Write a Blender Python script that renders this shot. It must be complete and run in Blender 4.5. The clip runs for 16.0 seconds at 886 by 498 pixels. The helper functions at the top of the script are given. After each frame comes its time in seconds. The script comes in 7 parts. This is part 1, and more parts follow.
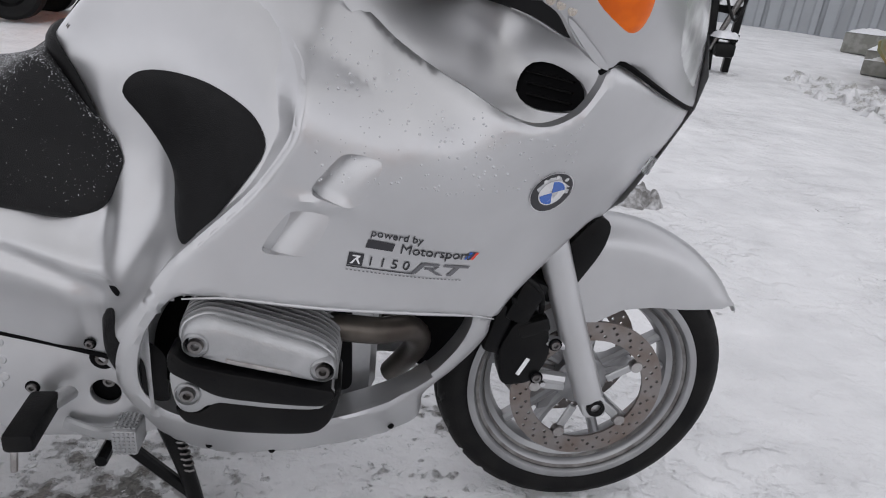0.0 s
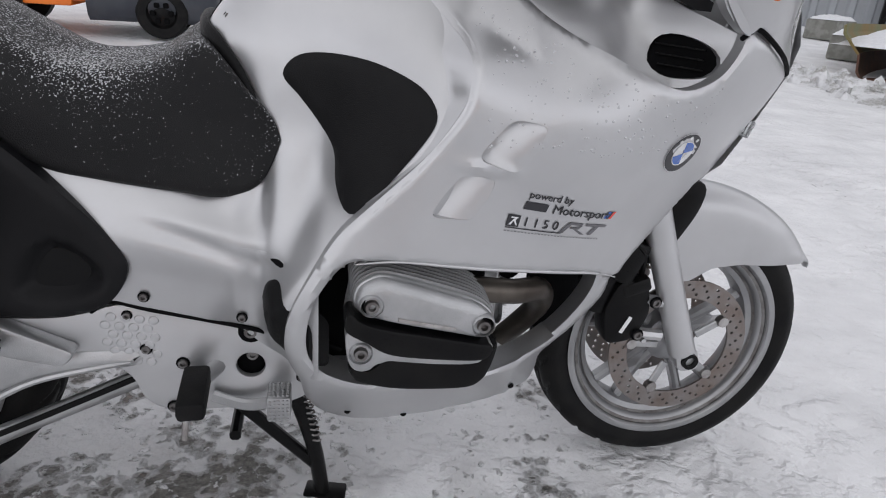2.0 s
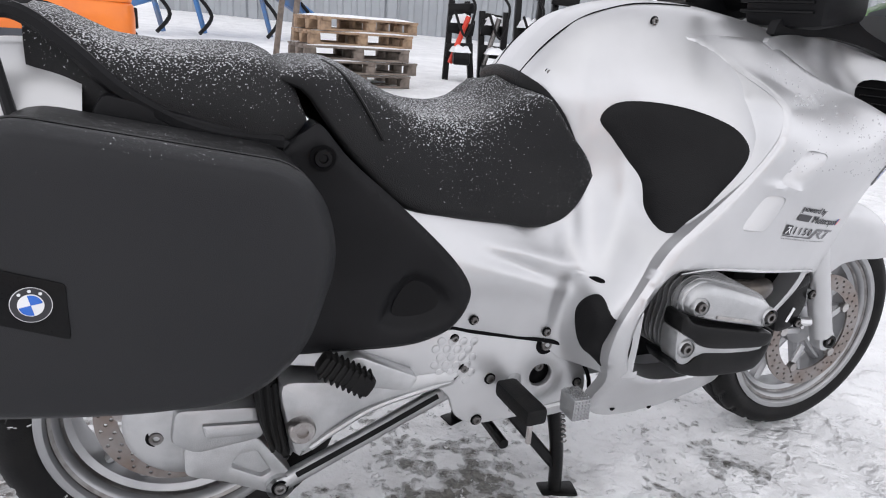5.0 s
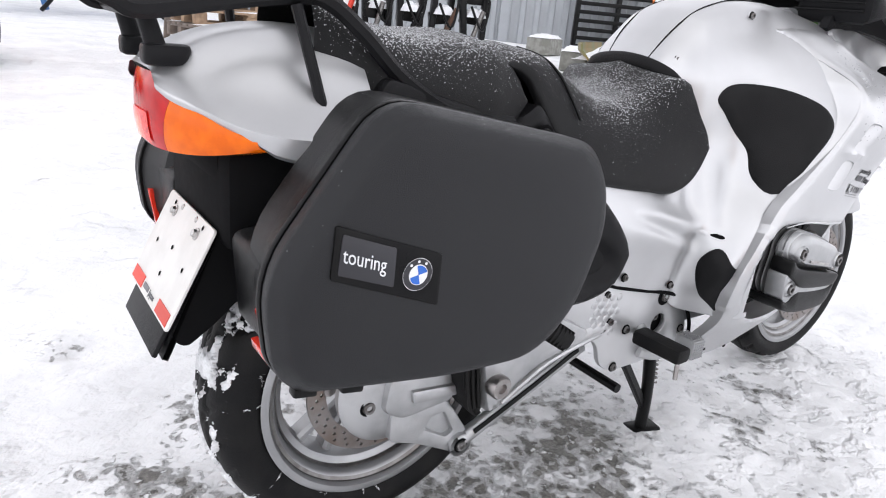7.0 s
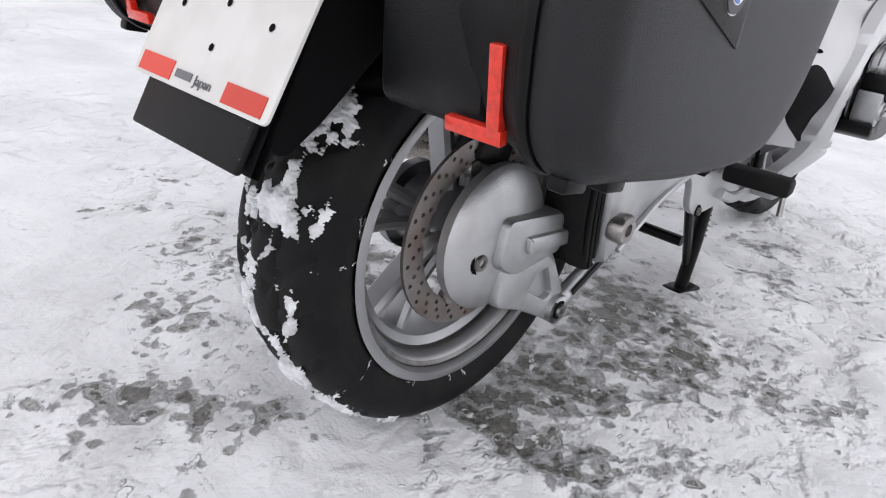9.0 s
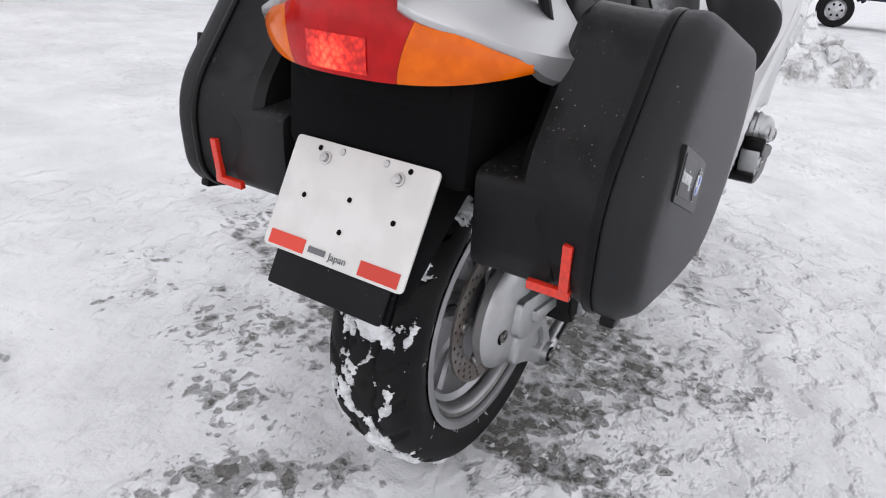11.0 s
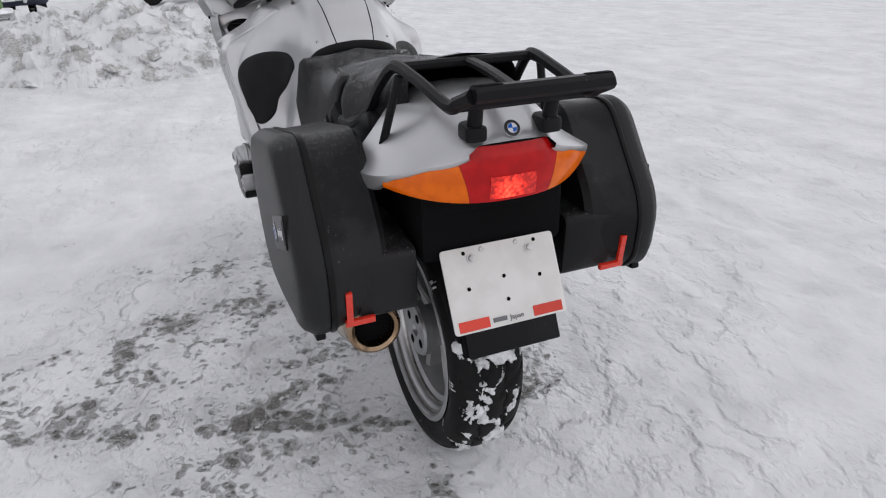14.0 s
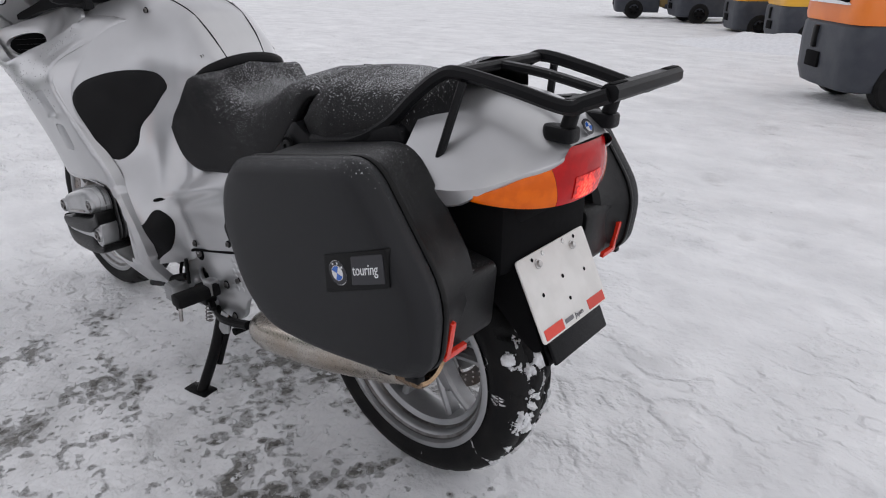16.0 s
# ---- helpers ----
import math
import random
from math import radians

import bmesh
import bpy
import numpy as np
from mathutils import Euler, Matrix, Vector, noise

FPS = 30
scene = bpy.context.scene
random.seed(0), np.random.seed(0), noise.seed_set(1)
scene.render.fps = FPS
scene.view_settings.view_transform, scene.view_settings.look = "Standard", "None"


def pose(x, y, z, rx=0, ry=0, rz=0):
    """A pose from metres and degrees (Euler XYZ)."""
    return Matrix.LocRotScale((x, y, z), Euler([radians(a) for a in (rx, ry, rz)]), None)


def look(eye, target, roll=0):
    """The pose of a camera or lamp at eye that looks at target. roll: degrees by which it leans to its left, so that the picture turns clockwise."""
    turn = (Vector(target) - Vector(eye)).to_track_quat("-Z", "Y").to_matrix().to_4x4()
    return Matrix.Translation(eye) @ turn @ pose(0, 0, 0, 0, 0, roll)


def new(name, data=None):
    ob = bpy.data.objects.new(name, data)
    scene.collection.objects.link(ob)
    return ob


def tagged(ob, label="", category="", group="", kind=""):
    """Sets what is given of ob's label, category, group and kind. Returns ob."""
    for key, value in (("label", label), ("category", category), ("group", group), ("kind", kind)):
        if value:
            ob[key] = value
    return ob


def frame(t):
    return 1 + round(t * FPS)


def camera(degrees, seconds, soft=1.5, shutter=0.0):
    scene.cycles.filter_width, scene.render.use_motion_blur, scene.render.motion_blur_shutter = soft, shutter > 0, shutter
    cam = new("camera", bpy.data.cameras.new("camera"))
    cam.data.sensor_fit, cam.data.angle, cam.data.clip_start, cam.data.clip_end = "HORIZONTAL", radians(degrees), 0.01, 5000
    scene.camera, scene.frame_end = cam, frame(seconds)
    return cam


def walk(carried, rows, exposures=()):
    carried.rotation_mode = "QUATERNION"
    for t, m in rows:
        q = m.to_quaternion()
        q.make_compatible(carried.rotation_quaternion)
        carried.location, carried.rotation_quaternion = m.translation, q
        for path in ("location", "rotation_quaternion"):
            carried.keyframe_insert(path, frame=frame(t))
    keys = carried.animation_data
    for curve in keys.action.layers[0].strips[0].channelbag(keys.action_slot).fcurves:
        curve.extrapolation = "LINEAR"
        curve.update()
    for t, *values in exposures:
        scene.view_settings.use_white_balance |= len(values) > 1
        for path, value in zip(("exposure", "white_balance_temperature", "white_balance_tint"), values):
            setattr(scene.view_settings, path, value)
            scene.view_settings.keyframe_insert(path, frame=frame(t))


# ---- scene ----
cam = camera(67.1, 16.0, 1.1)
PATH = [
    (0, (1.016, -1.121, 1.051), (1.29, 0.707, 0.287), 6.1),
    (0.5, (0.981, -1.146, 1.047), (1.187, 0.687, 0.275), 5.2),
    (1, (0.873, -1.181, 1.05), (1.107, 0.653, 0.288), 4.1),
    (1.5, (0.803, -1.188, 1.03), (1.143, 0.647, 0.313), 5.5),
    (2, (0.752, -1.174, 1.007), (1.114, 0.641, 0.251), 4.5),
    (2.5, (0.651, -1.147, 1.003), (1.085, 0.648, 0.233), 2.6),
    (3, (0.56, -1.139, 1.006), (1.01, 0.653, 0.24), 3.7),
    (3.5, (0.429, -1.149, 1.007), (0.939, 0.645, 0.285), 5.3),
    (4, (0.273, -1.187, 1.013), (0.881, 0.589, 0.322), 4.5),
    (4.5, (0.156, -1.192, 1.009), (0.819, 0.576, 0.347), 5.1),
    (4.7, (0.102, -1.171, 1.0), (0.79, 0.591, 0.352), 4.8),
    (6.8, (-0.507, -1.021, 0.986), (0.562, 0.555, 0.373), 4.9),
    (7, (-0.545, -0.975, 0.962), (0.568, 0.555, 0.313), 5.5),
    (7.5, (-0.618, -0.867, 0.881), (0.568, 0.551, 0.119), 5.1),
    (8, (-0.66, -0.728, 0.74), (0.68, 0.497, -0.098), 8.9),
    (8.2, (-0.674, -0.682, 0.684), (0.708, 0.524, -0.114), 7.9),
    (10.3, (-0.654, -0.517, 0.678), (0.769, 0.586, -0.192), 7.6),
    (10.5, (-0.721, -0.523, 0.751), (0.731, 0.553, -0.105), 6.4),
    (11, (-0.947, -0.503, 0.906), (0.633, 0.415, 0.093), 5.3),
    (11.5, (-1.048, -0.405, 1.011), (0.658, 0.262, 0.21), 1.0),
    (12, (-1.137, -0.241, 1.078), (0.647, 0.208, 0.293), 1.2),
    (12.5, (-1.261, -0.072, 1.101), (0.567, 0.109, 0.311), -0.5),
    (13, (-1.284, 0.112, 1.096), (0.54, 0.043, 0.279), -1.0),
    (13.5, (-1.271, 0.315, 1.123), (0.546, 0.002, 0.346), -0.5),
    (14, (-1.301, 0.502, 1.16), (0.395, -0.166, 0.337), -1.9),
    (14.5, (-1.214, 0.633, 1.156), (0.4, -0.271, 0.397), -1.3),
    (15, (-1.129, 0.781, 1.164), (0.379, -0.276, 0.383), -0.2),
    (15.5, (-1.03, 0.918, 1.149), (0.257, -0.378, 0.334), -0.8),
    (16, (-0.865, 0.985, 1.141), (0.313, -0.422, 0.345), -0.0),
]
EXPOSURES = [(0, 0.03), (2, 0.08), (4.5, 0.54), (7, 0.86), (8, 0.57), (10.5, 0.50), (11.5, 0.27), (13, 0.07), (16, 0.02)]
walk(cam, [(t, look(eye, target, roll)) for t, eye, target, roll in PATH], EXPOSURES)

# ---- world, sun and exposure ----
world = bpy.data.worlds.new("overcast")
scene.world = world
world.use_nodes = True
wn, wl = world.node_tree.nodes, world.node_tree.links
sky = wn.new("ShaderNodeTexSky")
sky.sky_type, sky.sun_disc = "NISHITA", False
sky.sun_elevation, sky.sun_rotation = radians(38), radians(200)
sky.air_density, sky.dust_density, sky.ozone_density = 1.0, 1.0, 1.0
grey = wn.new("ShaderNodeHueSaturation")
grey.inputs["Saturation"].default_value = 0.158
wl.new(sky.outputs[0], grey.inputs["Color"])
cloud = wn.new("ShaderNodeMix")
cloud.data_type = "RGBA"
cloud.inputs["Factor"].default_value = 0.8
cloud.inputs["B"].default_value = (7.75, 7.7, 8.25, 1)
wl.new(grey.outputs[0], cloud.inputs["A"])
wc = wn.new("ShaderNodeTexCoord")
wz = wn.new("ShaderNodeSeparateXYZ")
wl.new(wc.outputs["Generated"], wz.inputs[0])
wr = wn.new("ShaderNodeMapRange")
wr.inputs["From Min"].default_value, wr.inputs["From Max"].default_value = 0.0, 1.0
wr.inputs["To Min"].default_value, wr.inputs["To Max"].default_value = 1.32, 0.66
wl.new(wz.outputs["Z"], wr.inputs["Value"])
wm = wn.new("ShaderNodeVectorMath")
wm.operation = "SCALE"
wl.new(cloud.outputs["Result"], wm.inputs[0])
wl.new(wr.outputs[0], wm.inputs["Scale"])
wl.new(wm.outputs[0], wn["Background"].inputs[0])
wn["Background"].inputs[1].default_value = 0.12
lamp = bpy.data.lights.new("sun", "SUN")
lamp.energy, lamp.angle, lamp.color = 0.2, radians(60), (1.0, 0.985, 0.96)
sun = new("sun", lamp)
sun.matrix_world = look((0, 0, 30), (6, 9, 0))

# ---- materials ----


def mat(name, base, rough=0.5, metal=0.0, second=None, scale=6.0, spread=(0.4, 0.6), bump=0.0, bump_scale=80.0,
        coat=0.0, rough_var=0.08, detail=5.0, trans=0.0, ior=1.45, specks=None, spec=0.5, dust=(-0.09, 0.075)):
    """Principled material with a coarse colour variation, a fine relief, and if wanted fine specks of snow on top."""
    m = bpy.data.materials.new(name)
    m.use_nodes = True
    n, l = m.node_tree.nodes, m.node_tree.links
    p = n["Principled BSDF"]
    co = n.new("ShaderNodeTexCoord")
    tex = n.new("ShaderNodeTexNoise")
    tex.inputs["Scale"].default_value, tex.inputs["Detail"].default_value = scale, detail
    l.new(co.outputs["Object"], tex.inputs["Vector"])
    ramp = n.new("ShaderNodeValToRGB")
    ramp.color_ramp.elements[0].position, ramp.color_ramp.elements[1].position = spread
    second = second or tuple(c * 0.82 for c in base)
    ramp.color_ramp.elements[0].color, ramp.color_ramp.elements[1].color = (*base, 1), (*second, 1)
    l.new(tex.outputs["Fac"], ramp.inputs["Fac"])
    colour = ramp.outputs["Color"]
    fine = n.new("ShaderNodeTexNoise")
    fine.inputs["Scale"].default_value, fine.inputs["Detail"].default_value = bump_scale, 4.0
    l.new(co.outputs["Object"], fine.inputs["Vector"])
    rr = n.new("ShaderNodeMapRange")
    rr.inputs["To Min"].default_value, rr.inputs["To Max"].default_value = max(0.02, rough - rough_var), min(1, rough + rough_var)
    l.new(fine.outputs["Fac"], rr.inputs["Value"])
    l.new(rr.outputs[0], p.inputs["Roughness"])
    if specks:
        amount, size = specks
        sp = n.new("ShaderNodeTexNoise")
        sp.inputs["Scale"].default_value, sp.inputs["Detail"].default_value = size, 3.0
        l.new(co.outputs["Object"], sp.inputs["Vector"])
        cl = n.new("ShaderNodeTexNoise")
        cl.inputs["Scale"].default_value, cl.inputs["Detail"].default_value = 5.0, 2.0
        l.new(co.outputs["Object"], cl.inputs["Vector"])
        geo = n.new("ShaderNodeNewGeometry")
        sep = n.new("ShaderNodeSeparateXYZ")
        l.new(geo.outputs["Normal"], sep.inputs[0])
        up = n.new("ShaderNodeMapRange")
        up.inputs["From Min"].default_value, up.inputs["From Max"].default_value = -0.2, 1.0
        up.inputs["To Min"].default_value, up.inputs["To Max"].default_value = dust
        l.new(sep.outputs["Z"], up.inputs["Value"])
        a1 = n.new("ShaderNodeMath")
        l.new(sp.outputs["Fac"], a1.inputs[0])
        l.new(up.outputs[0], a1.inputs[1])
        a2 = n.new("ShaderNodeMath")
        a2.operation = "MULTIPLY_ADD"
        a2.inputs[1].default_value = 0.22
        l.new(cl.outputs["Fac"], a2.inputs[0])
        l.new(a1.outputs[0], a2.inputs[2])
        th = n.new("ShaderNodeMapRange")
        th.inputs["From Min"].default_value, th.inputs["From Max"].default_value = 0.86 - amount, 0.92 - amount
        l.new(a2.outputs[0], th.inputs["Value"])
        mx = n.new("ShaderNodeMix")
        mx.data_type = "RGBA"
        l.new(th.outputs[0], mx.inputs["Factor"])
        l.new(colour, mx.inputs["A"])
        mx.inputs["B"].default_value = (0.56, 0.57, 0.585, 1)
        colour = mx.outputs["Result"]
    l.new(colour, p.inputs["Base Color"])
    p.inputs["Metallic"].default_value = metal
    p.inputs["Coat Weight"].default_value = coat
    p.inputs["Coat Roughness"].default_value = 0.12
    p.inputs["Transmission Weight"].default_value = trans
    p.inputs["IOR"].default_value = ior
    p.inputs["Specular IOR Level"].default_value = spec
    if bump:
        b = n.new("ShaderNodeBump")
        b.inputs["Strength"].default_value, b.inputs["Distance"].default_value = bump, 0.002
        l.new(fine.outputs["Fac"], b.inputs["Height"])
        l.new(b.outputs[0], p.inputs["Normal"])
    return m


SILVER = mat("silver_paint", (0.565, 0.568, 0.575), 0.36, 0.78, (0.52, 0.523, 0.53), 9.0, (0.35, 0.7), coat=0.10, bump=0.06, bump_scale=900, rough_var=0.06, detail=8.0)
SILVER_WET = mat("silver_paint_frosted", (0.55, 0.553, 0.56), 0.36, 0.78, (0.50, 0.503, 0.51), 9.0, (0.35, 0.7), coat=0.10, bump=0.06, bump_scale=700, rough_var=0.07, detail=8.0, specks=(-0.01, 260.0))
CAST = mat("cast_aluminium", (0.50, 0.505, 0.51), 0.36, 0.8, (0.40, 0.405, 0.41), 14.0, bump=0.25, bump_scale=420)
WHEEL = mat("wheel_silver", (0.40, 0.404, 0.41), 0.38, 0.75, (0.28, 0.283, 0.29), 9.0, (0.35, 0.75), coat=0.05, bump_scale=300)
STEEL = mat("steel", (0.5, 0.49, 0.48), 0.3, 1.0, (0.33, 0.31, 0.3), 30.0, bump=0.1, bump_scale=600)
BOLT = mat("bolt_steel", (0.24, 0.235, 0.23), 0.34, 0.95, (0.15, 0.14, 0.135), 40.0, bump=0.1, bump_scale=600)
DISC = mat("disc_steel", (0.27, 0.25, 0.24), 0.38, 0.9, (0.20, 0.155, 0.13), 16.0, (0.42, 0.72), bump=0.2, bump_scale=500)
HEADER = mat("sooty_pipe", (0.13, 0.115, 0.10), 0.36, 0.8, (0.06, 0.05, 0.043), 9.0, bump_scale=200)
# cast aluminium darkened: the shade between the fins is put into the colour
FIN_SHADED = mat("fin_aluminium_shaded", (0.27, 0.272, 0.275), 0.45, 0.7, (0.20, 0.20, 0.203), 20.0, bump=0.2, bump_scale=420)
CHROME = mat("chrome", (0.72, 0.72, 0.73), 0.12, 1.0, rough_var=0.05)
PIPE = mat("exhaust_steel", (0.50, 0.47, 0.43), 0.28, 1.0, (0.40, 0.34, 0.28), 7.0, bump_scale=200)
TIP = mat("heated_steel", (0.36, 0.25, 0.16), 0.26, 1.0, (0.26, 0.17, 0.10), 12.0)
PLASTIC = mat("black_plastic", (0.0045, 0.0046, 0.0054), 0.42, 0.0, (0.008, 0.008, 0.009), 6.0, bump=0.3, bump_scale=900, specks=(0.0, 330.0), spec=0.2)
CASE = mat("case_plastic", (0.0072, 0.0077, 0.0093), 0.42, 0.0, (0.0110, 0.0115, 0.013), 3.0, (0.35, 0.7), bump=0.4, bump_scale=1100, specks=(0.005, 330.0), spec=0.36)
CASE_BACK = mat("case_plastic_wet", (0.0045, 0.0047, 0.005), 0.32, 0.0, (0.014, 0.014, 0.0145), 7.0, (0.46, 0.54), bump=0.35, bump_scale=900, specks=(0.022, 360.0), spec=0.25)
SEAT = mat("seat_vinyl", (0.0078, 0.0078, 0.0086), 0.55, 0.0, (0.0115, 0.0115, 0.012), 8.0, bump=0.7, bump_scale=700, specks=(0.072, 360.0), spec=0.30, dust=(-0.055, 0.150))
PAD = mat("knee_pad_rubber", (0.0045, 0.0045, 0.005), 0.5, 0.0, (0.007, 0.007, 0.0075), 10.0, bump=0.4, bump_scale=600, specks=(-0.03, 260.0), spec=0.2)
RUBBER = mat("tyre_rubber", (0.0045, 0.0045, 0.005), 0.6, 0.0, (0.009, 0.0088, 0.0085), 14.0, bump=0.3, bump_scale=300, spec=0.2)
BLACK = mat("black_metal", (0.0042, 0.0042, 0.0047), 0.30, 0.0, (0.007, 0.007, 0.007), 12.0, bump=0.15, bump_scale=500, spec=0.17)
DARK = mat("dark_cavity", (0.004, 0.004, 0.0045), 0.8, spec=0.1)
RED = mat("red_lens", (0.50, 0.006, 0.007), 0.16, 0.0, (0.40, 0.005, 0.006), 40.0, rough_var=0.05, spec=0.3)
ORANGE = mat("orange_lens", (0.80, 0.15, 0.003), 0.18, 0.0, (0.70, 0.12, 0.003), 40.0, rough_var=0.05, spec=0.3)
REFLEX = mat("red_reflector", (0.75, 0.035, 0.015), 0.2, 0.0, (0.6, 0.03, 0.014), 200.0, coat=0.5)
WHITE = mat("white_plate", (0.72, 0.71, 0.68), 0.4, 0.0, (0.66, 0.65, 0.62), 20.0, bump_scale=200)
STICK = mat("red_sticker", (0.70, 0.055, 0.03), 0.4)
BLUE = mat("badge_blue", (0.02, 0.13, 0.55), 0.25, coat=0.4)
BADGE_WHITE = mat("badge_white", (0.82, 0.83, 0.84), 0.25, coat=0.4)
INK = mat("dark_ink", (0.03, 0.03, 0.035), 0.4)
INK_GREY = mat("grey_ink", (0.14, 0.14, 0.15), 0.4)
GLASS = mat("clear_glass", (0.85, 0.87, 0.88), 0.05, 0.0, trans=0.85, rough_var=0.02)
LAMP_GLASS = mat("headlamp_glass", (0.60, 0.61, 0.61), 0.12, 0.0, (0.45, 0.46, 0.46), 25.0, coat=0.4)
MIRROR = mat("mirror_glass", (0.85, 0.86, 0.87), 0.03, 1.0, rough_var=0.01)
WOOD = mat("pallet_wood", (0.36, 0.25, 0.16), 0.75, 0.0, (0.22, 0.15, 0.10), 12.0, bump=0.4, bump_scale=120)
WOOD_OLD = mat("grey_pallet_wood", (0.20, 0.165, 0.14), 0.8, 0.0, (0.12, 0.10, 0.085), 12.0, bump=0.4, bump_scale=120)
FORK_ORANGE = mat("forklift_orange", (0.80, 0.20, 0.02), 0.4, 0.0, (0.72, 0.17, 0.02), 3.0, coat=0.3)
FORK_YELLOW = mat("forklift_yellow", (0.75, 0.40, 0.03), 0.4, 0.0, (0.66, 0.34, 0.03), 3.0, coat=0.3)
FORK_GREY = mat("counterweight_grey", (0.032, 0.036, 0.048), 0.5, 0.0, (0.045, 0.05, 0.06), 6.0, bump=0.3, bump_scale=60)
OLIVE = mat("olive_paint", (0.16, 0.17, 0.08), 0.55, 0.0, (0.22, 0.15, 0.05), 2.5)
GREEN = mat("green_car_paint", (0.10, 0.21, 0.06), 0.3, 0.2, (0.08, 0.18, 0.05), 4.0, coat=0.5)
BLUE_PAINT = mat("blue_machine_paint", (0.05, 0.16, 0.38), 0.5, 0.0, (0.10, 0.13, 0.2), 5.0)
NAVY = mat("navy_paint", (0.02, 0.025, 0.06), 0.45)
RUST = mat("brown_hull", (0.12, 0.055, 0.035), 0.7, 0.0, (0.08, 0.045, 0.03), 6.0)
CONCRETE = mat("concrete", (0.26, 0.26, 0.24), 0.85, 0.0, (0.18, 0.18, 0.16), 9.0, bump=0.5, bump_scale=60)
WALL_GREY = mat("grey_sheet_wall", (0.34, 0.36, 0.38), 0.55, 0.2, (0.29, 0.305, 0.32), 0.8, bump_scale=20)


def snow_material(name, patchy):
    """Trodden snow; patchy: bare wet asphalt and slush show through near the motorcycle."""
    m = bpy.data.materials.new(name)
    m.use_nodes = True
    n, l = m.node_tree.nodes, m.node_tree.links
    p = n["Principled BSDF"]
    co = n.new("ShaderNodeTexCoord")

    def noise_at(scale, detail=6.0, rough=0.6, stretch=None, turn=0.0, warp=0.0):
        t = n.new("ShaderNodeTexNoise")
        t.inputs["Scale"].default_value, t.inputs["Detail"].default_value, t.inputs["Roughness"].default_value = scale, detail, rough
        t.inputs["Distortion"].default_value = warp
        if stretch:
            sm = n.new("ShaderNodeMapping")
            sm.inputs["Scale"].default_value, sm.inputs["Rotation"].default_value = stretch, (0, 0, turn)
            l.new(co.outputs["Object"], sm.inputs["Vector"])
            l.new(sm.outputs[0], t.inputs["Vector"])
        else:
            l.new(co.outputs["Object"], t.inputs["Vector"])
        return t.outputs["Fac"]

    def ramp_of(src, a, b, ca, cb):
        r = n.new("ShaderNodeValToRGB")
        r.color_ramp.elements[0].position, r.color_ramp.elements[1].position = a, b
        r.color_ramp.elements[0].color, r.color_ramp.elements[1].color = (*ca, 1), (*cb, 1)
        l.new(src, r.inputs["Fac"])
        return r.outputs["Color"]

    def step_of(src, a, b, lo=0.0, hi=1.0):
        r = n.new("ShaderNodeMapRange")
        r.interpolation_type = "SMOOTHSTEP"
        r.inputs["From Min"].default_value, r.inputs["From Max"].default_value = a, b
        r.inputs["To Min"].default_value, r.inputs["To Max"].default_value = lo, hi
        l.new(src, r.inputs["Value"])
        return r.outputs[0]

    def mixed(fac, a, b):
        mx = n.new("ShaderNodeMix")
        mx.data_type = "RGBA"
        l.new(fac, mx.inputs["Factor"])
        l.new(a, mx.inputs["A"])
        l.new(b, mx.inputs["B"])
        return mx.outputs["Result"]

    def calc(op, a, b):
        t = n.new("ShaderNodeMath")
        t.operation = op
        for i, v in enumerate((a, b)):
            if isinstance(v, (int, float)):
                t.inputs[i].default_value = v
            else:
                l.new(v, t.inputs[i])
        return t.outputs[0]

    fine = noise_at(34.0, 6.0, 0.65)
    streak = noise_at(1.0, 6.0, 0.6, (0.9, 2.6, 1.0), 0.25)
    soft = calc("ADD", calc("MULTIPLY", noise_at(3.0, 5.0, 0.55, warp=0.4), 0.55), calc("MULTIPLY", streak, 0.45))
    colour = ramp_of(soft, 0.34, 0.64, (0.70, 0.705, 0.715), (0.88, 0.885, 0.892))
    # broken crust: plates of harder snow with edges, in places
    plates = step_of(noise_at(8.5, 4.0, 0.5, (1.0, 1.35, 1.0), 0.5), 0.43, 0.60)
    places = step_of(noise_at(0.9, 3.0, 0.5), 0.40, 0.58, 0.15, 1.0)
    crust = calc("MULTIPLY", plates, places)
    if patchy:
        # grey slush and bare asphalt, thicker where the snow is trodden round the machine
        off = n.new("ShaderNodeVectorMath")
        off.operation = "SUBTRACT"
        off.inputs[1].default_value = (0.50, 0.34, 0.0)
        l.new(co.outputs["Object"], off.inputs[0])
        sq = n.new("ShaderNodeVectorMath")
        sq.operation = "MULTIPLY"
        sq.inputs[1].default_value = (0.76, 0.84, 0.0)
        l.new(off.outputs[0], sq.inputs[0])
        dist = n.new("ShaderNodeVectorMath")
        dist.operation = "LENGTH"
        l.new(sq.outputs[0], dist.inputs[0])
        near = step_of(dist.outputs["Value"], 1.35, 0.10, -0.20, 0.040)
        clump = calc("MULTIPLY", calc("SUBTRACT", noise_at(2.6, 3.0, 0.5), 0.5), 0.62)
        worn = calc("ADD", near, clump)
        # wet, see-through packed snow
        wet_f = step_of(calc("ADD", noise_at(4.0, 5.0, 0.55), worn), 0.42, 0.66, 0.0, 0.70)
        colour = mixed(wet_f, colour, ramp_of(noise_at(9.0, 6.0, 0.6), 0.35, 0.65, (0.50, 0.50, 0.50), (0.68, 0.685, 0.695)))
        # clusters of small melted spots down to the slush and the asphalt
        shift = n.new("ShaderNodeTexNoise")
        shift.inputs["Scale"].default_value, shift.inputs["Detail"].default_value = 22.0, 3.0
        l.new(co.outputs["Object"], shift.inputs["Vector"])
        lean = n.new("ShaderNodeVectorMath")
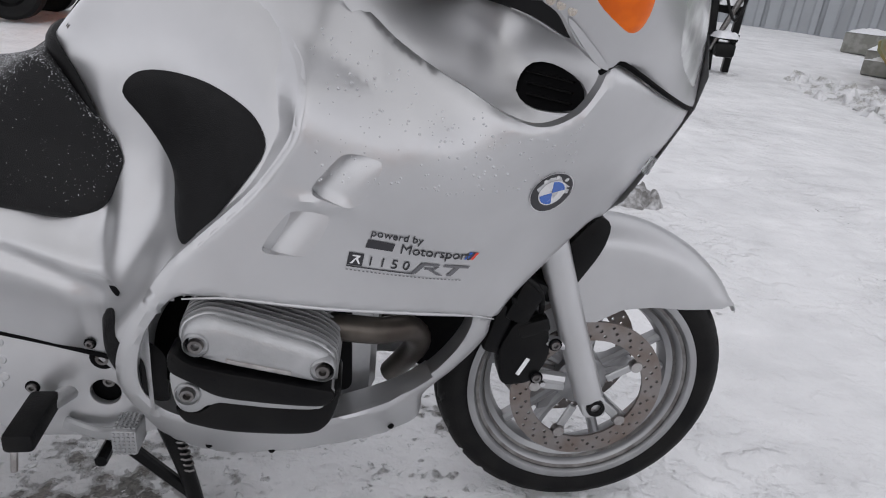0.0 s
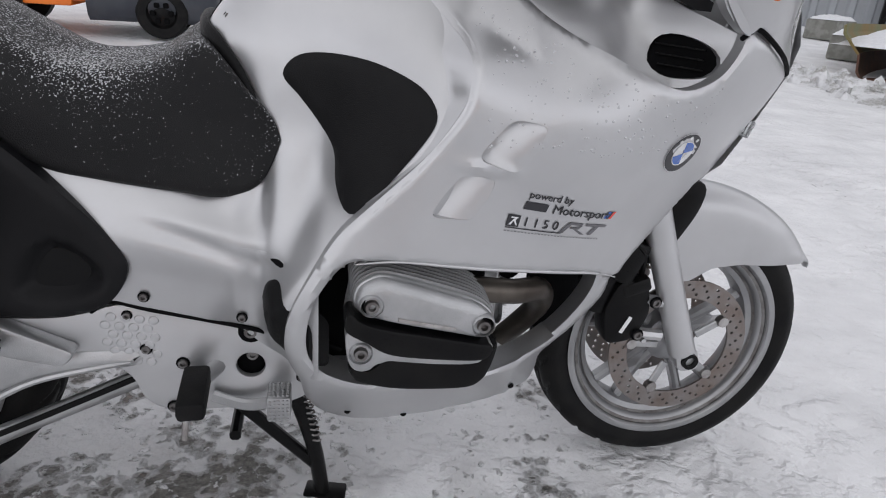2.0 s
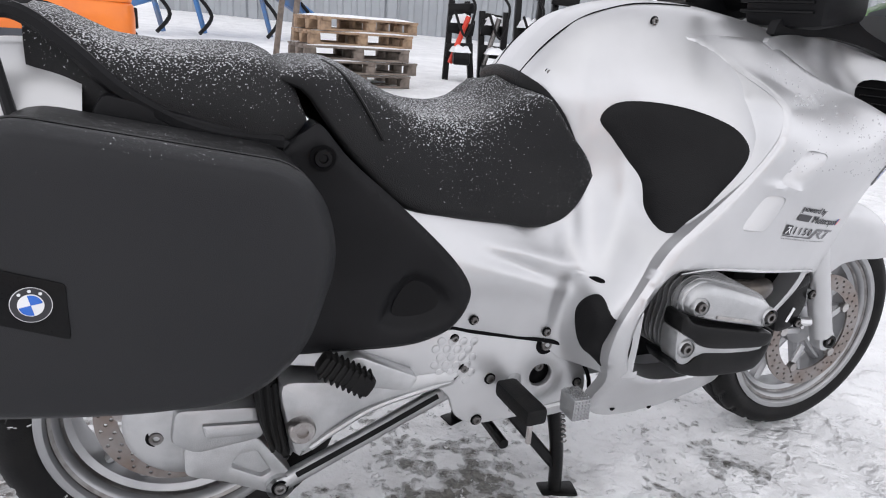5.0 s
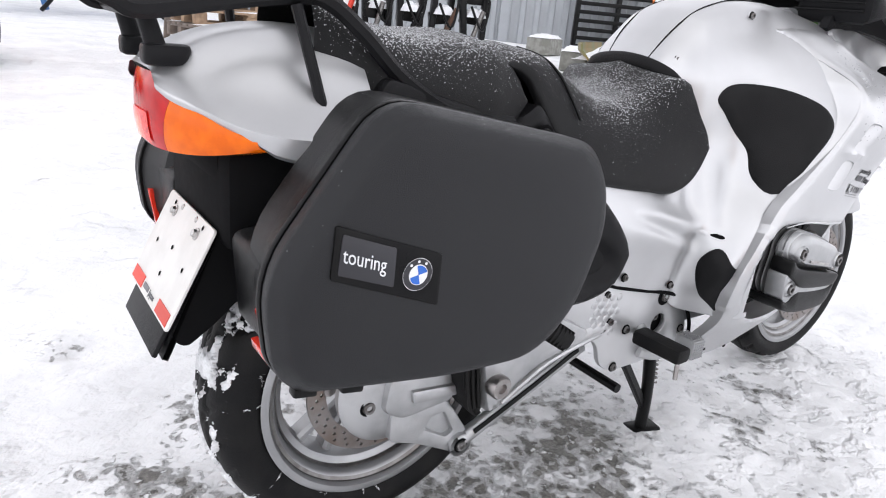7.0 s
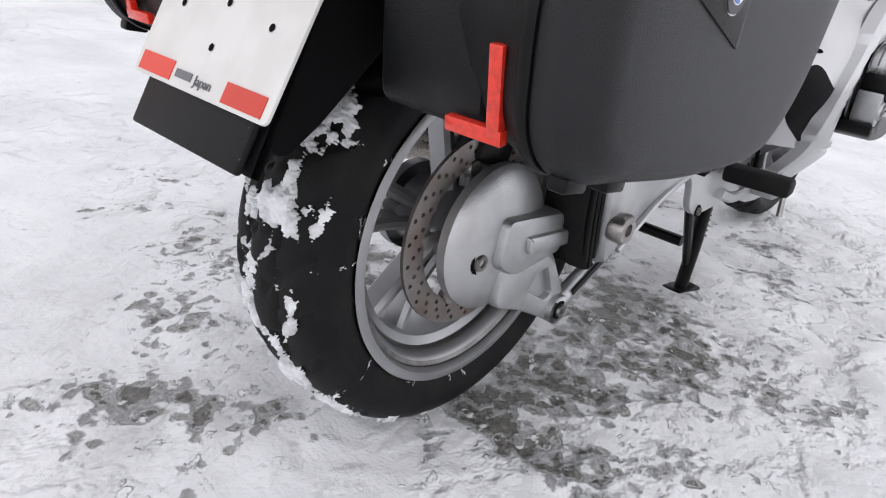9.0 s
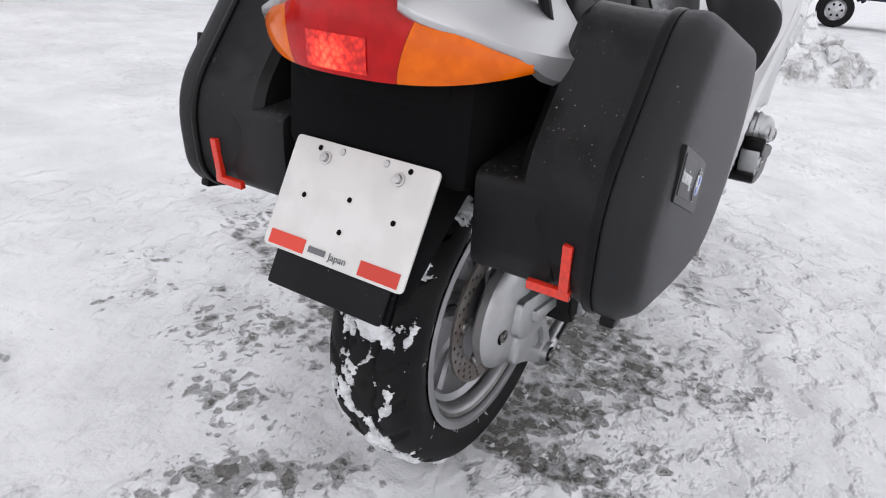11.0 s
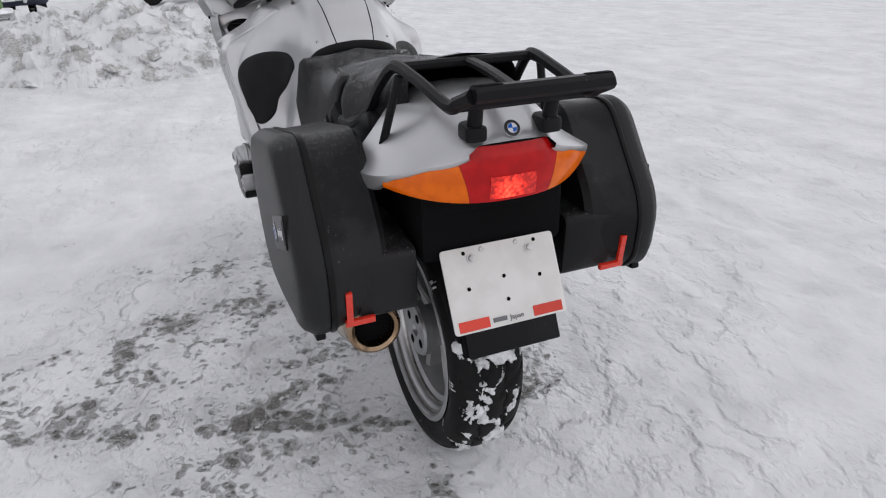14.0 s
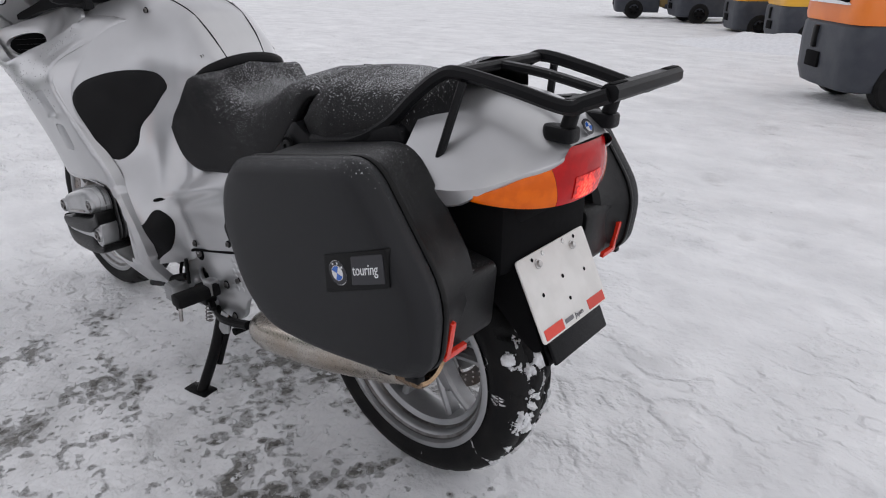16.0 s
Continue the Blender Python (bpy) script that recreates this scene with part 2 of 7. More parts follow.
        lean.operation = "MULTIPLY_ADD"
        lean.inputs[1].default_value = (0.05, 0.05, 0.0)
        l.new(shift.outputs["Color"], lean.inputs[0])
        l.new(co.outputs["Object"], lean.inputs[2])
        cell = n.new("ShaderNodeTexVoronoi")
        cell.inputs["Scale"].default_value = 34.0
        l.new(lean.outputs[0], cell.inputs["Vector"])
        spot = calc("MULTIPLY", cell.outputs["Distance"], -0.20)
        depth = calc("ADD", calc("ADD", calc("MULTIPLY", noise_at(7.0, 5.0, 0.6), 0.62), calc("MULTIPLY", noise_at(19.0, 8.0, 0.7), 0.40)), calc("ADD", worn, spot))
        slush_f = step_of(depth, 0.448, 0.520, 0.0, 0.78)
        colour = mixed(slush_f, colour, ramp_of(noise_at(60.0, 5.0, 0.65), 0.36, 0.64, (0.25, 0.245, 0.232), (0.54, 0.54, 0.54)))
        bare_f = step_of(depth, 0.512, 0.545, 0.0, 0.92)
        colour = mixed(bare_f, colour, ramp_of(noise_at(90.0, 6.0, 0.7), 0.38, 0.66, (0.042, 0.040, 0.034), (0.20, 0.192, 0.172)))
        # white fragments lying loose on the slush
        bits = calc("MULTIPLY", step_of(noise_at(30.0, 4.0, 0.6), 0.60, 0.65), step_of(worn, -0.12, 0.06))
        colour = mixed(bits, colour, ramp_of(fine, 0.4, 0.6, (0.74, 0.745, 0.75), (0.88, 0.885, 0.89)))
        l.new(step_of(calc("MAXIMUM", calc("MULTIPLY", wet_f, 0.5), bare_f), 0.0, 0.9, 0.68, 0.34), p.inputs["Roughness"])
        melt = calc("MULTIPLY", calc("MAXIMUM", slush_f, bare_f), -0.32)
        rise = calc("MULTIPLY", bits, 0.30)
    else:
        dirt = step_of(noise_at(4.0, 9.0, 0.72), 0.50, 0.60, 0.0, 0.8)
        colour = mixed(dirt, colour, ramp_of(fine, 0.4, 0.6, (0.30, 0.29, 0.26), (0.60, 0.60, 0.585)))
        p.inputs["Roughness"].default_value = 0.75
        melt, rise = calc("MULTIPLY", dirt, -0.3), calc("MULTIPLY", fine, 0.3)
    l.new(colour, p.inputs["Base Color"])
    p.inputs["Specular IOR Level"].default_value = 0.35
    lumps = calc("ADD", calc("MULTIPLY", noise_at(10.0, 5.0, 0.5), 0.75), calc("MULTIPLY", noise_at(3.6, 4.0, 0.5), 1.3))
    lumps = calc("ADD", lumps, calc("MULTIPLY", crust, 0.38))
    lumps = calc("ADD", lumps, calc("MULTIPLY", noise_at(42.0, 5.0, 0.6), 0.17))
    lumps = calc("ADD", lumps, calc("ADD", melt, rise))
    b = n.new("ShaderNodeBump")
    b.inputs["Strength"].default_value, b.inputs["Distance"].default_value = 1.0, 0.030
    l.new(lumps, b.inputs["Height"])
    l.new(b.outputs[0], p.inputs["Normal"])
    return m


SNOW = snow_material("trodden_snow", True)
HEAP = snow_material("ploughed_snow", False)
CLOD = mat("dirty_ice", (0.20, 0.197, 0.19), 0.7, 0.0, (0.60, 0.60, 0.61), 24.0, (0.40, 0.68), bump=0.6, bump_scale=90)
PACKED = mat("packed_snow", (0.78, 0.79, 0.80), 0.7, 0.0, (0.40, 0.40, 0.41), 45.0, (0.40, 0.70), bump=0.6, bump_scale=160)
SNOW_CAP = mat("fresh_snow", (0.80, 0.81, 0.83), 0.7, 0.0, (0.74, 0.75, 0.77), 20.0, bump=0.5, bump_scale=120)
DROP = mat("water_drop", (0.55, 0.555, 0.565), 0.06, 0.3, rough_var=0.02)

# ---- builders ----
from mathutils.geometry import delaunay_2d_cdt


def obj(name, bm, material, parent=None, label="", smooth=True, angle=38):
    me = bpy.data.meshes.new(name)
    bm.normal_update()
    bm.to_mesh(me)
    bm.free()
    me.materials.append(material)
    if smooth:
        me.shade_smooth()
        me.set_sharp_from_angle(angle=radians(angle))
    ob = new(name, me)
    ob.parent = parent
    if label:
        ob["label"] = label
    return ob


def part(name, bm, material, parent, label="", **k):
    return obj(name, bm, material, parent, label, **k)


def thing(name, label, category, group="", at=(0, 0, 0), turn=0.0):
    ob = new(name)
    ob.empty_display_size = 0.1
    ob.matrix_basis = pose(*at, 0, 0, turn)
    return tagged(ob, label, category, group)


def catmull(pts, closed=False, sub=6):
    """A smooth line through the points."""
    p = np.array(pts, float)
    n, out = len(p), []
    last = n if closed else n - 1
    for i in range(last):
        a, b, c, d = (p[(i - 1) % n], p[i], p[(i + 1) % n], p[(i + 2) % n]) if closed else (p[max(i - 1, 0)], p[i], p[i + 1], p[min(i + 2, n - 1)])
        for k in range(sub):
            t = k / sub
            out.append(0.5 * (2 * b + (c - a) * t + (2 * a - 5 * b + 4 * c - d) * t * t + (3 * b - a - 3 * c + d) * t ** 3))
    if not closed:
        out.append(p[-1])
    return np.array(out)


def resample(line, step, closed=True):
    p = np.array(line)
    q = np.vstack([p, p[:1]]) if closed else p
    seg = np.hypot(*np.diff(q[:, :2], axis=0).T)
    s = np.concatenate([[0], np.cumsum(seg)])
    n = max(6, int(round(s[-1] / step)))
    u = np.linspace(0, s[-1], n, endpoint=not closed)
    return np.column_stack([np.interp(u, s, q[:, i]) for i in range(q.shape[1])])


def inside(pts, poly):
    x, y = pts[:, 0], pts[:, 1]
    res = np.zeros(len(pts), bool)
    a, b = poly, np.roll(poly, -1, axis=0)
    for (x0, y0), (x1, y1) in zip(a, b):
        if y0 != y1:
            res ^= ((y0 > y) != (y1 > y)) & (x < (x1 - x0) * (y - y0) / (y1 - y0) + x0)
    return res


def edge_distance(pts, poly):
    d = np.full(len(pts), 1e9)
    for a, b in zip(poly, np.roll(poly, -1, axis=0)):
        ab = b - a
        t = np.clip(((pts - a) @ ab) / max(ab @ ab, 1e-12), 0, 1)
        d = np.minimum(d, np.hypot(*(pts - a - t[:, None] * ab).T))
    return d


def fill(loops, step=None):
    """Triangles of the area within loops[0] and outside the other loops; returns points, triangles, and each loop's indices."""
    pts, edges, rings = [], [], []
    for lp in loops:
        i0 = len(pts)
        pts += [tuple(p) for p in lp]
        ring = list(range(i0, len(pts)))
        rings.append(ring)
        edges += list(zip(ring, ring[1:] + ring[:1]))
    if step:
        lo, hi = loops[0].min(0), loops[0].max(0)
        gx, gy = np.meshgrid(np.arange(lo[0], hi[0], step), np.arange(lo[1], hi[1], step * 0.87))
        gx[1::2] += step / 2
        g = np.column_stack([gx.ravel(), gy.ravel()])
        ok = inside(g, loops[0])
        for lp in loops[1:]:
            ok &= ~inside(g, lp)
        for lp in loops:
            ok &= edge_distance(g, lp) > step * 0.55
        pts += [tuple(p) for p in g[ok]]
    v, e, f, *_ = delaunay_2d_cdt([Vector(p) for p in pts], edges, [], 0, 1e-7)
    P = np.array([tuple(q) for q in v])
    T = np.array([tuple(t) for t in f if len(t) == 3])
    c = P[T].mean(1)
    ok = inside(c, loops[0])
    for lp in loops[1:]:
        ok &= ~inside(c, lp)
    return P, T[ok], rings


def surf(controls, soft=2e-4):
    """A smooth sheet through control points (u, v, height)."""
    c = np.array(controls, float)
    n = len(c)

    def phi(d):
        return np.where(d > 1e-9, d * d * np.log(np.maximum(d, 1e-9)), 0)

    d = np.hypot(c[:, None, 0] - c[None, :, 0], c[:, None, 1] - c[None, :, 1])
    A = np.zeros((n + 3, n + 3))
    A[:n, :n] = phi(d) + np.eye(n) * soft
    A[:n, n], A[:n, n + 1:] = 1, c[:, :2]
    A[n, :n], A[n + 1:, :n] = 1, c[:, :2].T
    w = np.linalg.solve(A, np.concatenate([c[:, 2], [0, 0, 0]]))

    def at(p):
        p = np.atleast_2d(np.array(p, float))
        k = phi(np.hypot(p[:, None, 0] - c[None, :, 0], p[:, None, 1] - c[None, :, 1]))
        return k @ w[:n] + w[n] + p @ w[n + 1:]
    return at


def skin(outline, height, side, holes=(), step=0.016, edge=0.007, depth=0.02, hole_depth=None, extra=None, sharp=()):
    """A body panel over an outline in x and z: y = side * height(x, z), with rolled edges of some depth."""
    loops = [resample(o, step * 0.8) for o in (outline, *holes)] + [resample(o, step * 0.5) for o in sharp]
    P, T, rings = fill(loops, step)
    y = height(P)
    if extra is not None:
        y = y + extra(P)
    d = np.full(len(P), 1e9)
    for lp in loops[:1 + len(holes)]:
        d = np.minimum(d, edge_distance(P, lp))
    k = np.clip(1 - d / edge, 0, 1)
    y = y - edge * 0.6 * (1 - np.sqrt(np.maximum(0, 1 - k * k)))
    bm = bmesh.new()
    V = [bm.verts.new((p[0], side * h, p[1])) for p, h in zip(P, y)]
    for t in T:
        bm.faces.new([V[i] for i in t])
    for r, ring in enumerate(rings):
        dep = 0.02 if r > len(holes) else (hole_depth if r and hole_depth is not None else depth)
        low = [bm.verts.new((P[i][0], side * (y[i] - dep), P[i][1])) for i in ring]
        for a in range(len(ring)):
            b = (a + 1) % len(ring)
            bm.faces.new([V[ring[a]], V[ring[b]], low[b], low[a]])
    bmesh.ops.recalc_face_normals(bm, faces=bm.faces)
    return bm


def grid(rows, close=False, cap=False):
    """A quad sheet from rows of points; close joins each row's ends."""
    bm = bmesh.new()
    V = [[bm.verts.new(tuple(p)) for p in r] for r in rows]
    n = len(V[0])
    for a, b in zip(V, V[1:]):
        for j in range(n if close else n - 1):
            k = (j + 1) % n
            bm.faces.new((a[j], a[k], b[k], b[j]))
    if cap:
        bm.faces.new(V[0])
        bm.faces.new(V[-1])
    bmesh.ops.recalc_face_normals(bm, faces=bm.faces)
    return bm


def tube(path, radius, n=10, sub=5, flat=1.0, smooth=True, up=(0, 0, 1), cap=True):
    """A round or oval bar along a path; radius: a number or one for each point."""
    p = np.array(path, float)
    r = np.full(len(p), radius, float) if np.isscalar(radius) else np.array(radius, float)
    if smooth and len(p) > 2:
        q = catmull(np.column_stack([p, r]), False, sub)
        p, r = q[:, :3], q[:, 3]
    rows = []
    for i in range(len(p)):
        d = p[min(i + 1, len(p) - 1)] - p[max(i - 1, 0)]
        d /= np.linalg.norm(d)
        s = np.cross(d, up)
        if np.linalg.norm(s) < 0.05:
            s = np.cross(d, (1, 0, 0))
        s /= np.linalg.norm(s)
        u = np.cross(s, d)
        rows.append([p[i] + r[i] * (math.cos(a) * s + flat * math.sin(a) * u) for a in np.linspace(0, 2 * math.pi, n, endpoint=False)])
    return grid(rows, True, cap)


def bar(path, w, h, bevel=0.004, up=(0, 0, 1), sub=5, smooth=True):
    """A bar with a rounded rectangular section, w across and h along up."""
    a, b, c = w / 2, h / 2, min(bevel, w / 2.2, h / 2.2)
    sec = [(a - c, -b), (a, -b + c), (a, b - c), (a - c, b), (-a + c, b), (-a, b - c), (-a, -b + c), (-a + c, -b)]
    p = np.array(path, float)
    if smooth and len(p) > 2:
        p = catmull(p, False, sub)
    rows = []
    for i in range(len(p)):
        d = p[min(i + 1, len(p) - 1)] - p[max(i - 1, 0)]
        d /= np.linalg.norm(d)
        s = np.cross(d, up)
        if np.linalg.norm(s) < 0.05:
            s = np.cross(d, (1, 0, 0))
        s /= np.linalg.norm(s)
        u = np.cross(s, d)
        rows.append([p[i] + x * s + z * u for x, z in sec])
    return grid(rows, True, True)


def lathe(profile, centre, n=48, axis="y", close=False):
    """Turn (along, radius) round an axis through centre."""
    rows = []
    for k in range(n + 1):
        a = 2 * math.pi * k / n
        row = []
        for s, r in profile:
            c, d = r * math.cos(a), r * math.sin(a)
            row.append({"y": (centre[0] + c, centre[1] + s, centre[2] + d), "x": (centre[0] + s, centre[1] + c, centre[2] + d), "z": (centre[0] + c, centre[1] + d, centre[2] + s)}[axis])
        rows.append(row)
    bm = grid(rows, close)
    bmesh.ops.remove_doubles(bm, verts=bm.verts, dist=1e-6)
    bmesh.ops.recalc_face_normals(bm, faces=bm.faces)
    return bm


def slab(outline, y0, y1, bevel=0.003, plane="xz", holes=()):
    """A plate with an outline in a plane and thickness between y0 and y1 across it."""
    loops = [np.array(outline, float), *[np.array(h, float) for h in holes]]
    P, T, rings = fill(loops)
    bm = bmesh.new()

    def at(p, h):
        return {"xz": (p[0], h, p[1]), "yz": (h, p[0], p[1]), "xy": (p[0], p[1], h)}[plane]

    A = [bm.verts.new(at(p, y0)) for p in P]
    B = [bm.verts.new(at(p, y1)) for p in P]
    for t in T:
        bm.faces.new([A[i] for i in t])
        bm.faces.new([B[i] for i in reversed(t)])
    rim = []
    for ring in rings:
        for a, b in zip(ring, ring[1:] + ring[:1]):
            bm.faces.new((A[a], A[b], B[b], B[a]))
            rim += [(A[a], A[b]), (B[a], B[b])]
    bmesh.ops.recalc_face_normals(bm, faces=bm.faces)
    if bevel:
        es = [e for e in (bm.edges.get(pr) for pr in rim) if e]
        bmesh.ops.bevel(bm, geom=es, offset=bevel, segments=2, profile=0.5, affect="EDGES")
    return bm


def rounded(size, at=(0, 0, 0), bevel=0.005, turn=(0, 0, 0), seg=2):
    bm = bmesh.new()
    bmesh.ops.create_cube(bm, size=1.0)
    bmesh.ops.scale(bm, vec=size, verts=bm.verts)
    if bevel:
        bmesh.ops.bevel(bm, geom=list(bm.edges), offset=bevel, segments=seg, profile=0.5, affect="EDGES")
    bmesh.ops.transform(bm, matrix=pose(*at, *turn), verts=bm.verts)
    return bm


def join(*bms):
    """One bmesh out of several."""
    out = bmesh.new()
    for b in bms:
        me = bpy.data.meshes.new("tmp")
        b.to_mesh(me)
        b.free()
        out.from_mesh(me)
        bpy.data.meshes.remove(me)
    return out


def ring_line(c, r, n=24, squash=1.0):
    return [(c[0] + r * math.cos(a), c[1] + squash * r * math.sin(a)) for a in np.linspace(0, 2 * math.pi, n, endpoint=False)]


def round_poly(pts, radius, n=5):
    """A polygon with rounded corners."""
    p = np.array(pts, float)
    out = []
    for i in range(len(p)):
        a, b, c = p[i - 1], p[i], p[(i + 1) % len(p)]
        u, v = a - b, c - b
        lu, lv = np.linalg.norm(u), np.linalg.norm(v)
        r = min(radius if np.isscalar(radius) else radius[i], lu * 0.48, lv * 0.48)
        s, e = b + u / lu * r, b + v / lv * r
        for t in np.linspace(0, 1, n):
            out.append((1 - t) ** 2 * s + 2 * t * (1 - t) * b + t * t * e)
    return np.array(out)


def bolt(at, r, side, parent, name="bolt", material=None, depth=0.006):
    """A socket-head screw on a flank: a washer ring, a head and a hollow."""
    y = at[1]
    prof = [(0, r * 1.0), (-depth * 0.6, r), (-depth, r * 0.9), (-depth, r * 0.5), (-depth * 0.35, r * 0.42), (-depth * 0.35, 0.0)]
    bm = lathe([(-side * s, q) for s, q in prof], at, 14)
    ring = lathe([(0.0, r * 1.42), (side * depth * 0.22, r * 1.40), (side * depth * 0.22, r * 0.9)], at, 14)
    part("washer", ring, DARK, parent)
    return part(name, bm, material or BOLT, parent)


def lettering(name, text, size, material, parent, place, label=""):
    """Raised letters with the built-in font; place maps letter coordinates to the surface."""
    cu = bpy.data.curves.new(name, "FONT")
    cu.body, cu.size, cu.extrude = text, size, 0.0004
    cu.resolution_u = 3
    tmp = bpy.data.objects.new(name, cu)
    scene.collection.objects.link(tmp)
    me = bpy.data.meshes.new_from_object(tmp.evaluated_get(bpy.context.evaluated_depsgraph_get()))
    bpy.data.objects.remove(tmp)
    bm = bmesh.new()
    bm.from_mesh(me)
    bpy.data.meshes.remove(me)
    for v in bm.verts:
        v.co = Vector(place(v.co.x, v.co.y, v.co.z))
    return obj(name, bm, material, parent, label, smooth=False)

# ---- ground ----


def axis_steps(lo, hi, fine, far):
    a = list(np.arange(lo, hi + fine / 2, fine))
    s = fine
    while a[-1] < far:
        s *= 1.22
        a.append(a[-1] + s)
    s = fine
    while a[0] > -far:
        s *= 1.22
        a.insert(0, a[0] - s)
    return a


def slope_at(y):
    """The yard rises gently on the machine's left and falls on its right."""
    return 0.04 * (min(25, y) - 0.9) if y > 0.9 else 0.02 * (max(-25, y) + 0.9) if y < -0.9 else 0.0


def ground_height(x, y):
    d = max(0.0, math.hypot((x - 0.7) * 0.8, y) - 0.2)
    rough = noise.fractal(Vector((x * 9, y * 9, 0)), 0.8, 2.0, 5) * 0.007 + noise.fractal(Vector((x * 1.3, y * 1.3, 3)), 0.9, 2.0, 3) * 0.012 * min(1, d)
    far = noise.fractal(Vector((x * 0.35, y * 0.35, 7)), 0.9, 2.0, 4) * 0.022 * min(1, max(0, d - 1.5) / 4)
    far += slope_at(y)
    return 0.036 * max(0.0, 1 - max(0.0, d - 0.45) / 1.5) + rough + far


def trodden(X, Y):
    """Shoe prints and two shallow wheel tracks pressed into the snow round the machine."""
    rnd = random.Random(11)
    Z = np.zeros_like(X)
    for _ in range(190):
        r, a = rnd.uniform(0.75, 3.0), rnd.uniform(0, 2 * math.pi)
        cx, cy, t = 0.5 + r * 1.25 * math.cos(a), r * math.sin(a), a + math.pi / 2 + rnd.gauss(0, 0.5)
        u = (X - cx) * math.cos(t) + (Y - cy) * math.sin(t)
        v = -(X - cx) * math.sin(t) + (Y - cy) * math.cos(t)
        q = (u / 0.145) ** 2 + (v / (0.052 - 0.012 * np.tanh(u / 0.08))) ** 2
        deep = rnd.uniform(0.004, 0.011)
        Z -= deep * np.exp(-q ** 2)
        Z += deep * 0.45 * np.exp(-((np.sqrt(q) - 1.35) / 0.22) ** 2)
    for c, k in ((2.05, 0.12), (-1.75, -0.05)):
        d = Y - c - k * X
        Z += 0.010 * np.exp(-((np.abs(d) - 0.13) / 0.035) ** 2) - 0.008 * np.exp(-(d / 0.09) ** 4) * (1 + 0.35 * np.sin(X * 60 + d * 25))
    return Z


def build_ground():
    xs, ys = axis_steps(-2.4, 3.4, 0.021, 900), axis_steps(-2.4, 2.9, 0.021, 900)
    X, Y = np.meshgrid(np.array(xs), np.array(ys), indexing="ij")
    hollow = trodden(X, Y)
    rows = [[(x, y, ground_height(x, y) + hollow[i, j]) for j, y in enumerate(ys)] for i, x in enumerate(xs)]
    g = obj("ground", grid(rows), SNOW, angle=180)
    return tagged(g, "trodden snow with grey slush and bare wet patches", "snow ground", kind="structure")


build_ground()

# ---- motorcycle ----
bike = thing("motorcycle", "silver touring motorcycle with black panniers on its centre stand", "motorcycle")
RIGHT, LEFT = -1, 1
REAR, FRONT = Vector((0.0, 0.0, 0.336)), Vector((1.481, 0.0, 0.333))

FAIRING = surf([
    (0.94, 0.91, 0.312), (0.89, 0.779, 0.317), (0.815, 0.702, 0.309), (0.777, 0.658, 0.304), (0.705, 0.522, 0.297), (0.70, 0.483, 0.292),
    (0.76, 0.418, 0.284), (0.80, 0.63, 0.312), (1.0, 0.60, 0.302), (1.12, 0.585, 0.268), (1.238, 0.525, 0.21), (1.15, 0.30, 0.145),
    (1.15, 0.375, 0.175), (0.81, 0.257, 0.172), (1.0, 0.27, 0.165), (0.82, 0.40, 0.28), (1.0, 0.385, 0.25), (0.76, 0.28, 0.18), (0.735, 0.33, 0.215)]
    + [(1.034, 0.716, 0.311), (1.014, 0.838, 0.325), (0.965, 0.79, 0.322), (0.906, 0.703, 0.319), (1.285, 0.787, 0.267), (1.205, 0.67, 0.262),
       (1.337, 0.655, 0.18), (1.44, 0.70, 0.10), (1.50, 0.80, 0.10), (1.545, 0.89, 0.10), (1.44, 0.86, 0.215), (1.499, 0.898, 0.17), (1.29, 0.958, 0.334),
       (1.24, 0.886, 0.328), (1.15, 0.919, 0.292), (1.10, 0.941, 0.262), (1.015, 1.0, 0.20), (1.06, 0.962, 0.235), (0.90, 0.97, 0.214), (0.86, 1.0, 0.163), (1.1, 0.86, 0.328)], 1e-3)
CREASE = [(0.845, 1.006), (0.885, 0.985), (0.915, 0.958), (0.938, 0.93), (0.945, 0.905), (0.943, 0.878), (0.933, 0.843), (0.89, 0.779), (0.815, 0.702), (0.775, 0.658), (0.733, 0.587), (0.707, 0.530), (0.700, 0.483)]
A_OUT = catmull(CREASE + [(0.706, 0.445), (0.722, 0.40), (0.73, 0.34), (0.755, 0.285), (0.808, 0.257), (0.897, 0.259), (1.013, 0.27), (1.12, 0.292),
                (1.148, 0.30), (1.154, 0.335), (1.155, 0.375), (1.20, 0.43), (1.243, 0.50), (1.247, 0.545), (1.27, 0.592), (1.337, 0.657), (1.40, 0.70), (1.435, 0.703),
                (1.468, 0.74), (1.50, 0.80), (1.54, 0.881), (1.535, 0.888), (1.50, 0.897), (1.42, 0.925), (1.325, 0.966), (1.313, 0.962),
                (1.306, 0.94), (1.285, 0.905), (1.245, 0.886), (1.20, 0.895), (1.152, 0.919), (1.103, 0.941), (1.061, 0.966), (1.012, 1.002), (0.95, 1.01)], True, 5)
A_HOLE = catmull([(0.732, 0.50), (0.745, 0.56), (0.782, 0.616), (0.82, 0.628), (0.89, 0.624), (1.0, 0.608), (1.12, 0.588), (1.198, 0.571),
                  (1.212, 0.548), (1.200, 0.495), (1.168, 0.438), (1.13, 0.405), (1.08, 0.391), (1.0, 0.385), (0.9, 0.387), (0.82, 0.397), (0.765, 0.422), (0.738, 0.455)], True, 5)


